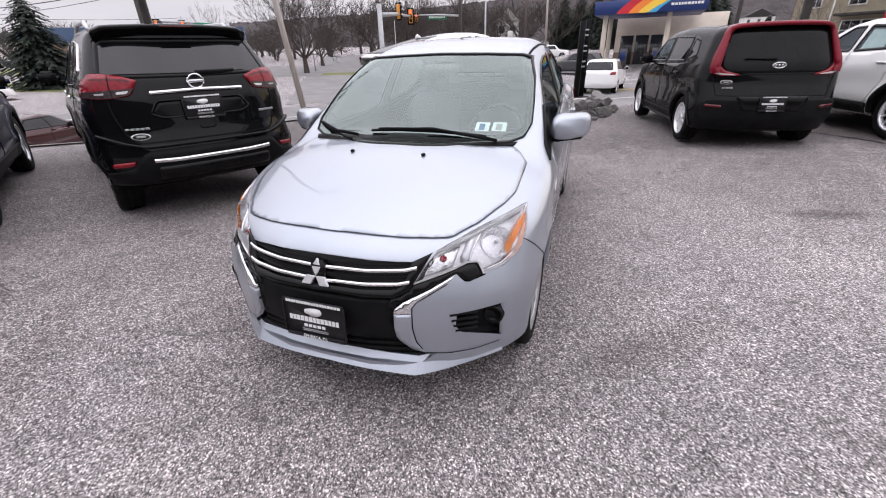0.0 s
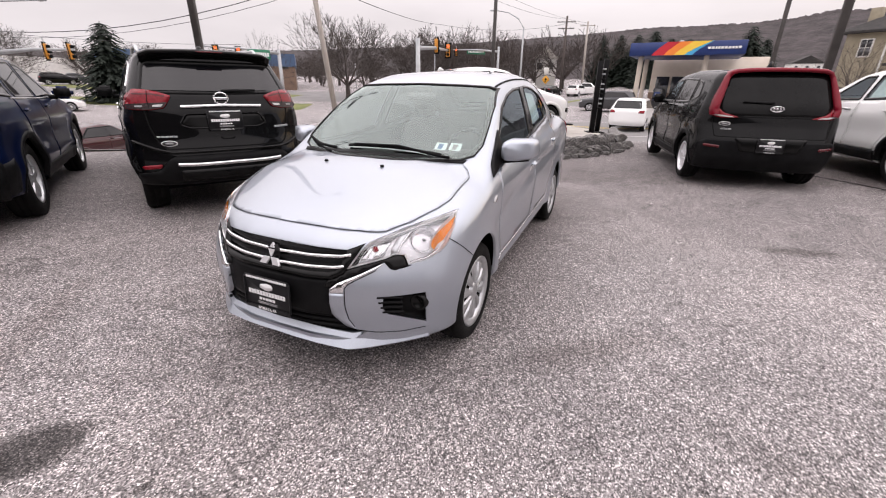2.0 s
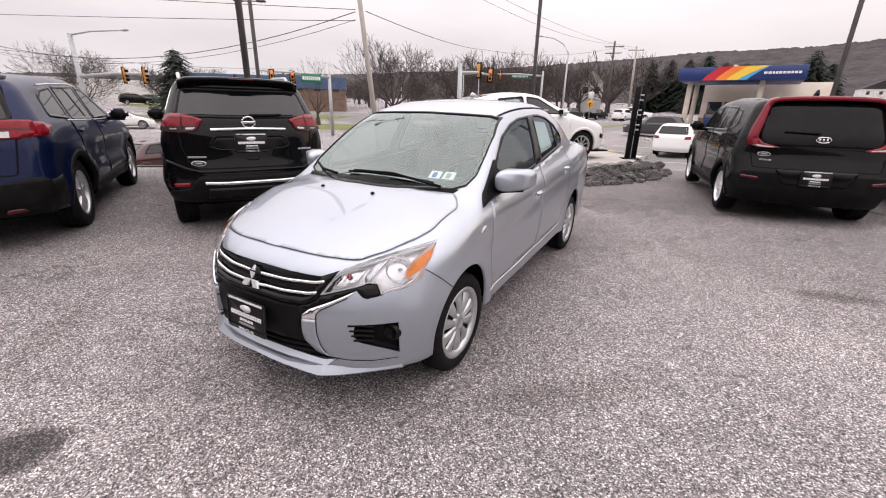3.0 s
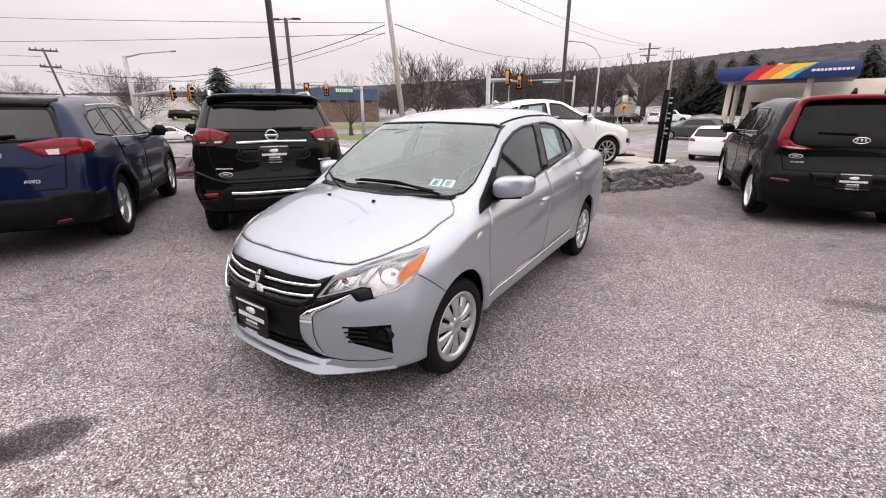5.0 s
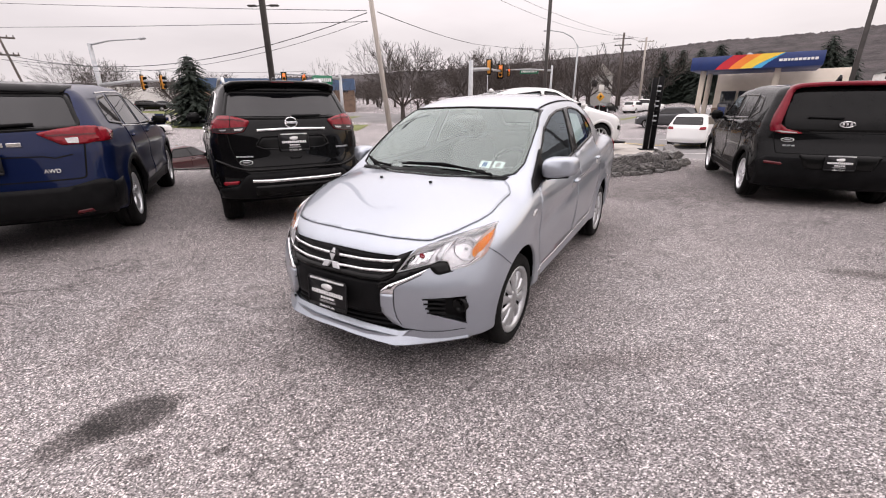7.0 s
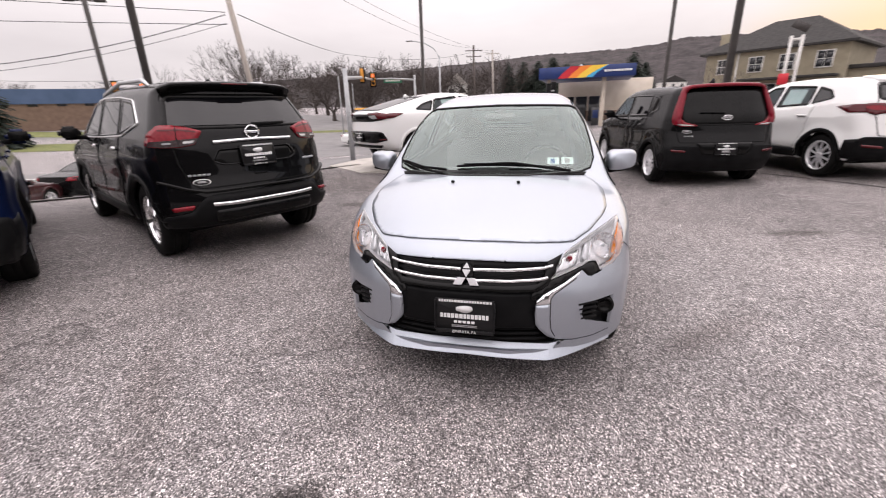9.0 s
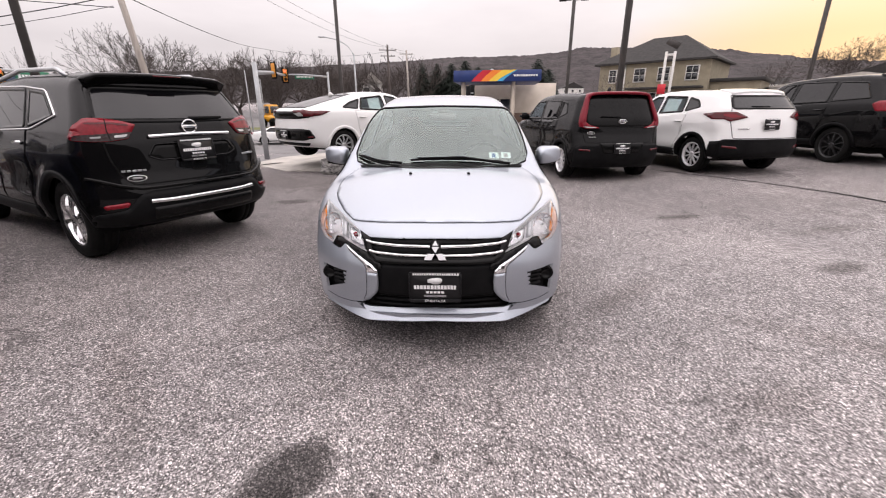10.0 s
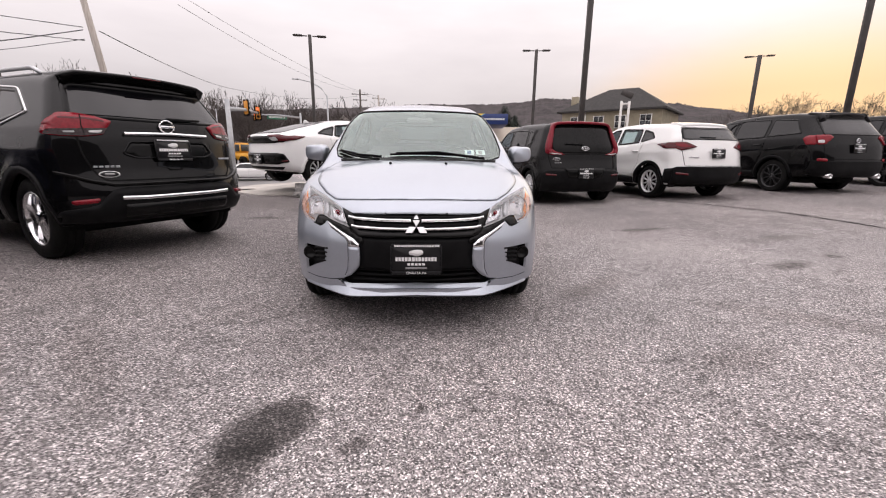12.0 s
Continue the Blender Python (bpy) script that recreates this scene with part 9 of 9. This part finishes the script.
def plain_block(name, label, x, y, w, d, z1, turn, wall_mat, band=None, roof_mat=SHINGLE, pitched=0.0, windows=0):
    ob = empty(name, label, "building", "far buildings")
    z = height(x, y) - 0.4
    part("wall", boxed(-w / 2, w / 2, -d / 2, d / 2, z, z1), wall_mat, ob, smooth=False)
    if band:
        part("blue_band", boxed(-w / 2 - 0.15, w / 2 + 0.15, -d / 2 - 0.15, d / 2, z1 - band[1], z1 + 0.1), band[0], ob, smooth=False)
    if pitched:
        rf = bmesh.new()
        v = [rf.verts.new(p) for p in ((-w / 2 - 0.3, -d / 2 - 0.3, z1), (w / 2 + 0.3, -d / 2 - 0.3, z1), (w / 2 + 0.3, d / 2 + 0.3, z1), (-w / 2 - 0.3, d / 2 + 0.3, z1), (0, -d / 2 - 0.3, z1 + pitched), (0, d / 2 + 0.3, z1 + pitched))]
        for f in ((0, 1, 4), (1, 2, 5, 4), (2, 3, 5), (3, 0, 4, 5)):
            rf.faces.new([v[i] for i in f])
        part("roof", rf, roof_mat, ob, smooth=False)
    for k in range(windows):
        x0 = -w / 2 + (k + 0.5) * w / windows
        part("window", boxed(x0 - 0.5, x0 + 0.5, -d / 2 - 0.05, -d / 2 + 0.05, z1 - 2.0, z1 - 0.8), DARKGLASS, ob)
    ob.matrix_basis = pose(x, y, 0, 0, 0, turn)
    return ob


plain_block("brick_office", "long low brick office with a blue roof band", -63.5, 50.0, 26, 14, 5.3, 42, BRICK, (BANDBLUE, 1.7), windows=9)
plain_block("warehouse", "long pale warehouse in the distance", -118, 36, 50, 20, 5.2, 72, WHITEWOOD)
plain_block("white_house", "white gabled house among bare trees", -17.9, 92, 4.4, 5, 6.4, 12, WHITEWOOD, pitched=2.2, roof_mat=CONCRETE, windows=2)
plain_block("shed", "low shed with a pale roof", 42, 46, 14, 8, 3.4, -35, WHITEWOOD, pitched=1.2, roof_mat=CONCRETE, windows=3)
plain_block("shed", "far house with a dark roof", 62, 62, 12, 8, 5.2, -40, STUCCO, pitched=2.6, windows=3)
for i, (x, y) in enumerate(((60, 230), (95, 240), (120, 225), (150, 210), (30, 250), (-240, 170), (-215, 190), (-190, 160))):
    plain_block("far_house", "tiny far house at the foot of the hill", x, y, 11, 9, height(x, y) + 6, i * 17, WHITEWOOD, pitched=3.0, windows=3)


# ---- trees ----
def bare_tree_mesh(name, tall, wide, seed, depth=6, low=0.18, twig=0.016):
    """Trunk, forking limbs and fine twigs, each a tapered prism, in a rounded crown."""
    rng3 = random.Random(seed)
    verts, faces = [], []

    def limb(p, q, r0, r1, n):
        d = (q - p).normalized()
        u = d.orthogonal().normalized()
        w = d.cross(u)
        b = len(verts)
        for c, r in ((p, r0), (q, r1)):
            for k in range(n):
                a = 2 * math.pi * k / n
                verts.append(tuple(c + (u * math.cos(a) + w * math.sin(a)) * r))
        for k in range(n):
            faces.append((b + k, b + (k + 1) % n, b + n + (k + 1) % n, b + n + k))

    def grow(p, d, length, r, level):
        steps = 3 if level < 2 else 2
        for s in range(steps):
            d = (d + Vector((rng3.uniform(-1, 1), rng3.uniform(-1, 1), rng3.uniform(-0.7, 0.9))) * 0.16).normalized()
            q = p + d * (length / steps)
            r2 = max(r * 0.84, twig)
            limb(p, q, r, r2, 6 if level < 2 else 3)
            if level < depth and s < steps - 1:
                side = d.orthogonal().normalized()
                side.rotate(Matrix.Rotation(rng3.uniform(0, 6.283), 3, d))
                nd = (d * 0.75 + side * rng3.uniform(0.6, 1.0) + Vector((0, 0, 0.12))).normalized()
                grow(q, nd, length * rng3.uniform(0.5, 0.75), max(r2 * 0.45, twig), level + 1 + (level < 2))
            p, r = q, r2
        if level < depth:
            side = d.orthogonal().normalized()
            side.rotate(Matrix.Rotation(rng3.uniform(0, 6.283), 3, d))
            for sg in (1, -1):
                nd = (d + side * sg * rng3.uniform(0.3, 0.6) + Vector((0, 0, 0.10))).normalized()
                grow(p, nd, length * rng3.uniform(0.66, 0.86), max(r * 0.66, twig), level + 1)

    t = Vector((0, 0, tall * low))
    limb(Vector((0, 0, -0.3)), t, tall * 0.032, tall * 0.026, 10)
    n = 6
    for k in range(n):
        a = 2 * math.pi * (k + rng3.uniform(-0.3, 0.3)) / n
        out = wide * (0.95 if k % 2 else 0.45)
        d = Vector((math.cos(a) * out, math.sin(a) * out, 1.0)).normalized()
        grow(t - Vector((0, 0, rng3.uniform(0, 0.05) * tall)), d, tall * rng3.uniform(0.24, 0.30), tall * 0.015, 1)
    k = tall / max(v[2] for v in verts)
    me = bpy.data.meshes.new(name)
    me.from_pydata([(a * k, b * k, c * k if c > 0 else c) for a, b, c in verts], [], faces)
    me.materials.append(BARK)
    return me


tree_kinds = [bare_tree_mesh("crown", 10.0, 1.3, 3, 7), bare_tree_mesh("crown", 10.0, 1.1, 8, 7), bare_tree_mesh("crown", 10.0, 1.1, 21, 5, twig=0.013), bare_tree_mesh("crown", 10.0, 1.4, 33, 6),
              bare_tree_mesh("crown", 10.0, 1.1, 5, 5, twig=0.03), bare_tree_mesh("crown", 10.0, 1.3, 12, 5, twig=0.03)]


def bare_tree(x, y, tall, kind, spread_xy=1.0, turn=0, label="bare broad-crowned winter tree with dark twigs", mesh=None):
    ob = empty("bare_tree", label, "tree", "bare trees")
    c = new("crown", tree_kinds[kind])
    c.parent = ob
    t = bmesh.new()
    lathe(t, [(tall * 0.045, -0.3), (tall * 0.034, 0.3), (tall * 0.029, tall * 0.08), (tall * 0.027, tall * 0.12)], 10, "z")
    part("trunk", t, BARK, ob)
    k = tall / 10
    c.matrix_basis = Matrix.Diagonal((k * spread_xy, k * spread_xy, k, 1))
    ob.matrix_basis = pose(x, y, height(x, y), 0, 0, turn)
    return ob


bare_tree(-33.05, 45.2, 10.2, 0, 1.0, 20, "large bare winter tree with a wide dark crown")
bare_tree(-34.4, 33.2, 7.2, 2, 0.7, 80, "slim bare winter tree with pale twigs")
bare_tree(-38.0, 56.0, 8.4, 3, 0.9, 130)
bare_tree(-33.6, 65.0, 10.2, 1, 1.0, 200)
bare_tree(-28.3, 67.5, 10.6, 3, 0.9, 290)
bare_tree(-21.6, 70.1, 10.2, 0, 0.9, 50)
bare_tree(-54.5, 19.6, 7.2, 0, 0.95, 70, "bare winter tree with a round crown of fine twigs")
bare_tree(-62.0, 12.0, 6.0, 1, 1.0, 170)
bare_tree(-18.5, 86.0, 10.0, 2, 1.0, 170)
bare_tree(78.7, 88.5, 11.5, 0, 1.2, 40)
bare_tree(88.0, 82.0, 11.0, 1, 1.2, 120)
bare_tree(68.0, 95.0, 9.5, 3, 1.1, 220)
bare_tree(96.0, 80.0, 9.5, 2, 1.2, 220)
bare_tree(17.4, 47.5, 5.0, 2, 1.2, 220)

# the tangle of far bare woods behind the road
def far_woods():
    rng3 = random.Random(5)
    verts, faces = [], []
    base = []
    for k in (4, 5):
        me = tree_kinds[k]
        v = np.array([tuple(q.co) for q in me.vertices])
        f = [tuple(p.vertices) for p in me.polygons]
        base.append((v, f))
    n = 0
    out_v, out_f = [], []
    for i in range(64):
        t = rng3.uniform(0, 1)
        az = radians(-64 + 66 * t)
        d = rng3.uniform(82, 125)
        x, y = d * math.sin(az), d * math.cos(az)
        v, f = base[i % 2]
        a = rng3.uniform(0, 6.28)
        k = rng3.uniform(0.75, 1.1) if az > radians(-30) else rng3.uniform(0.36, 0.7)
        c, s = math.cos(a), math.sin(a)
        w = np.column_stack([(v[:, 0] * c - v[:, 1] * s) * k * 1.2 + x, (v[:, 0] * s + v[:, 1] * c) * k * 1.2 + y, v[:, 2] * k + height(x, y)])
        out_v.append(w)
        out_f += [tuple(q + n for q in p) for p in f]
        n += len(w)
    me = bpy.data.meshes.new("far_woods")
    me.from_pydata([tuple(p) for p in np.concatenate(out_v)], [], out_f)
    me.materials.append(BARK)
    tagged(new("far_woods", me), "belt of bare brown winter woods across the valley", "woods", kind="stuff")


far_woods()


def spruce(x, y, tall, wide, label="dark green pointed spruce", full=0.8):
    """A conifer: a trunk, and whorls of drooping, ragged boughs."""
    ob = empty("spruce_tree", label, "tree", "spruces")
    t = bmesh.new()
    tube(t, [(0, 0, -0.3), (0, 0, tall)], [tall * 0.025, 0.02], 8)
    part("trunk", t, BARK, ob)
    rng3 = random.Random(int(x * 7 + y))
    verts, faces = [], []
    z = tall * 0.08
    while z < tall * 0.99:
        f = 1 - z / tall
        n = int(7 + 10 * f)
        for i in range(n):
            a = 2 * math.pi * (i + rng3.random()) / n
            r = wide * (0.10 + 0.90 * f ** full) * rng3.uniform(0.6, 1.12)
            d = Vector((math.cos(a), math.sin(a), 0))
            s = Vector((-d.y, d.x, 0))
            for j in range(5):
                u0, u1 = j / 5, (j + 1) / 5
                wd = r * 0.17 * (1.15 - u0) + 0.04
                p0 = d * r * u0 + Vector((0, 0, z - r * 0.35 * u0 ** 1.5))
                p1 = d * r * (u1 + 0.12) + Vector((0, 0, z - r * 0.35 * u1 ** 1.5 - rng3.uniform(0.02, 0.12)))
                for sg in (-1, 1):
                    b = len(verts)
                    tip = p1 + s * sg * wd * rng3.uniform(0.8, 1.5) - Vector((0, 0, wd * rng3.uniform(0.2, 0.8)))
                    verts.extend([tuple(p0), tuple(tip), tuple(p1)])
                    faces.append((b, b + 1, b + 2))
        z += tall * 0.028 * rng3.uniform(0.8, 1.2)
    me = bpy.data.meshes.new("crown")
    me.from_pydata(verts, [], faces)
    me.materials.append(NEEDLE)
    c = new("crown", me)
    c.parent = ob
    ob.matrix_basis = pose(x, y, height(x, y))


spruce(-46.3, 25.3, 7.2, 3.2, "broad dark green spruce with a blunt top", 0.5)
for x, y, h, w in ((-6.3, 83.5, 9.0, 3.0), (-3.6, 86.0, 8.6, 3.4), (1.8, 79.0, 8.6, 3.8), (4.2, 82.0, 7.6, 3.8), (-0.8, 84.0, 8.4, 3.6), (6.8, 80.0, 7.2, 3.6), (12.5, 66.0, 7.5, 3.2), (14.8, 69.0, 6.2, 2.8), (30.5, 62.0, 8.0, 2.2)):
    spruce(x, y, h, w, full=0.62)


# ---- hills ----
def hills():
    crest = curve([(-120, 18), (-75, 20), (-58, 26), (-32, 38), (-12.7, 49), (-1, 56), (10, 57), (15.4, 62), (24, 60), (31, 53), (38, 41), (45, 35), (60, 28), (100, 20)], 0.0)
    bm = bmesh.new()
    rng3 = random.Random(9)
    rows = []
    radii = (330, 380, 420, 450, 470, 485, 497, 500, 540, 640)
    parts = (0.0, 0.22, 0.46, 0.66, 0.80, 0.90, 0.97, 1.0, 0.9, 0.5)
    for i in range(1500):
        az = -115 + 210 * i / 1499
        a = radians(az)
        h = float(crest(az)) + 1.4 * noise.noise((az * 0.35, 0, 3)) + 0.8 * noise.noise((az * 1.7, 2, 0))
        row = []
        for r, k in zip(radii, parts):
            x, y = r * math.sin(a), r * math.cos(a)
            g = height(x, y)
            row.append(bm.verts.new((x, y, g - 1 + max(0.0, h - g) * k + rng3.uniform(-0.4, 0.4) + (rng3.uniform(-0.2, 0.6) if k > 0.95 else 0))))
        rows.append(row)
    for p, q in zip(rows, rows[1:]):
        for i in range(len(radii) - 1):
            bm.faces.new((p[i], q[i], q[i + 1], p[i + 1]))
    tagged(mesh_object("hills", bm, WOODS), "long ridge of hills under bare brown woods", "hills", kind="backdrop")


hills()

# ---- cars on the road ----
far_car("white_road_car", "white sport utility car standing below the wall", "suv", WHITE, 0.98, 23.6, 0.15, 0.99)
far_car("grey_road_car", "dark grey hatchback on the road", "suv", GREY, 0.15, 38.1, -0.99, -0.05)
far_car("white_pickup", "white crew-cab pickup truck across the road", "pickup", WHITE, -8.0, 69.0, 0.99, -0.1)
far_car("maroon_car", "dark maroon saloon parked below the kerb", "saloon", MAROON, -16.2, 6.3, -0.35, 0.94)
far_car("black_road_car", "black saloon parked below the kerb", "saloon", BLACK, -16.9, 10.6, -0.1, 0.99)
far_car("white_kerb_car", "white sport utility car on the road below the lot", "suv", WHITE, -20.2, 15.0, 0.65, 0.75)
far_car("white_parked_car", "white saloon on the far road", "saloon", WHITE, -42.0, 16.2, 0.5, 0.86)
far_car("white_saloon", "white saloon on the road behind the signal mast", "saloon", WHITE, -15.8, 33.0, 0.93, 0.36)
for i, (x, y) in enumerate(((-15.5, 66.0), (-12.0, 67.0), (-8.0, 66.5), (-19.0, 65.0), (-76.0, 33.0), (-80, 37))):
    far_car("far_parked_car", "small far parked car", "saloon" if i % 2 else "suv", (GREY, BLACK, WHITE, MAROON, BLACK, GREY)[i], x, y, 0.3, 0.95)


# ---- small yellow things across the road ----
BUSYELLOW = surface("bus_yellow", (0.62, 0.28, 0.02), (0.72, 0.36, 0.03), 0.4, scale=2.0)


def school_bus(x, y, turn):
    ob = empty("school_bus", "yellow school bus on the far road", "bus")
    part("body", boxed(-1.15, 1.15, 0, 8.0, 0.55, 2.75, bevel=0.22, seg=3), BUSYELLOW, ob)
    part("hood", boxed(-0.95, 0.95, -1.3, 0.1, 0.55, 1.5, bevel=0.18, seg=3), BUSYELLOW, ob)
    part("windscreen", boxed(-1.0, 1.0, -0.03, 0.03, 1.6, 2.3, bevel=0.02), DARKGLASS, ob)
    part("rear_window", boxed(-0.9, 0.9, 7.97, 8.03, 1.6, 2.3, bevel=0.02), DARKGLASS, ob)
    for s in (1, -1):
        for k in range(7):
            part("side_window", boxed(s * 1.13, s * 1.17, 0.5 + k, 1.25 + k, 1.65, 2.3, bevel=0.02), DARKGLASS, ob)
        part("rub_rail", boxed(s * 1.14, s * 1.18, 0.1, 7.9, 1.25, 1.35), PLASTIC, ob)
        for yy in (-0.5, 5.6):
            w = bmesh.new()
            lathe(w, [(0.2, -0.12), (0.45, -0.13), (0.48, 0.0), (0.45, 0.13), (0.2, 0.12)], 20, "x", (s * 1.0, yy, 0.48))
            part("wheel", w, TYRE, ob)
    ob.matrix_basis = pose(x, y, height(x, y), 0, 0, turn)


def loader(x, y, turn):
    ob = empty("wheel_loader", "yellow wheel loader parked across the road", "loader")
    part("body", boxed(-0.75, 0.75, -1.3, 1.2, 0.6, 1.45, bevel=0.12, seg=2), BUSYELLOW, ob)
    part("cab", boxed(-0.65, 0.65, -0.3, 0.8, 1.45, 2.6, bevel=0.1, seg=2), BUSYELLOW, ob)
    part("cab_window", boxed(-0.55, 0.55, -0.33, -0.27, 1.6, 2.4, bevel=0.02), DARKGLASS, ob)
    for s in (1, -1):
        part("side_window", boxed(s * 0.63, s * 0.67, -0.15, 0.65, 1.6, 2.4, bevel=0.02), DARKGLASS, ob)
        a = bmesh.new()
        tube(a, [(s * 0.5, -0.6, 1.3), (s * 0.5, -1.7, 1.0), (s * 0.5, -2.2, 0.4)], 0.1, 8)
        part("lift_arm", a, BUSYELLOW, ob)
        for yy in (-0.9, 0.9):
            w = bmesh.new()
            lathe(w, [(0.2, -0.18), (0.5, -0.2), (0.55, 0.0), (0.5, 0.2), (0.2, 0.18)], 20, "x", (s * 0.85, yy, 0.55))
            part("wheel", w, TYRE, ob)
    part("bucket", boxed(-0.95, 0.95, -2.6, -2.0, 0.1, 0.75, bevel=0.12, seg=2), GALV, ob)
    ob.matrix_basis = pose(x, y, height(x, y), 0, 0, turn)


def warning_sign(x, y):
    ob = empty("warning_sign", "yellow diamond warning sign under a white plate", "road sign")
    z = height(x, y)
    part("post", boxed(-0.04, 0.04, -0.03, 0.03, 0, 3.6 - z), GALV, ob)
    d = bevelled_poly([(0, -0.55), (0.55, 0), (0, 0.55), (-0.55, 0)], 0.02, 0.004)
    bmesh.ops.translate(d, vec=(0, -0.06, 2.1 - z), verts=d.verts)
    part("yellow_board", d, BUSYELLOW, ob)
    b = bevelled_poly([(-0.1, -0.25), (0.02, -0.25), (0.02, 0.0), (0.2, 0.0), (0.0, 0.25), (-0.2, 0.0), (-0.1, 0.0)], 0.01, 0)
    bmesh.ops.translate(b, vec=(0, -0.075, 2.1 - z), verts=b.verts)
    part("black_arrow", b, PLASTIC, ob)
    part("white_plate", boxed(-0.35, 0.35, -0.06, -0.04, 2.75 - z, 3.55 - z, bevel=0.01), WHITEWOOD, ob)
    ob.matrix_basis = pose(x, y, z, 0, 0, -10)


school_bus(-17.6, 55.8, 18)
loader(-21.6, 49.0, 60)
warning_sign(-10.5, 57.6)


# unseen plain wall added behind the camera: closes the lot, darkens the cars' reflections
back = empty("unseen_wall_south", "plain dark showroom wall across the lot", "wall", kind="structure")
part("wall_face", boxed(-26, 26, -13.5, -13.0, -0.2, 6.2, bevel=0.02), SHINGLE, back, smooth=False)
part("wall_foot", boxed(-26, 26, -13.0, -12.95, -0.2, 0.6), CONCRETE, back, smooth=False)
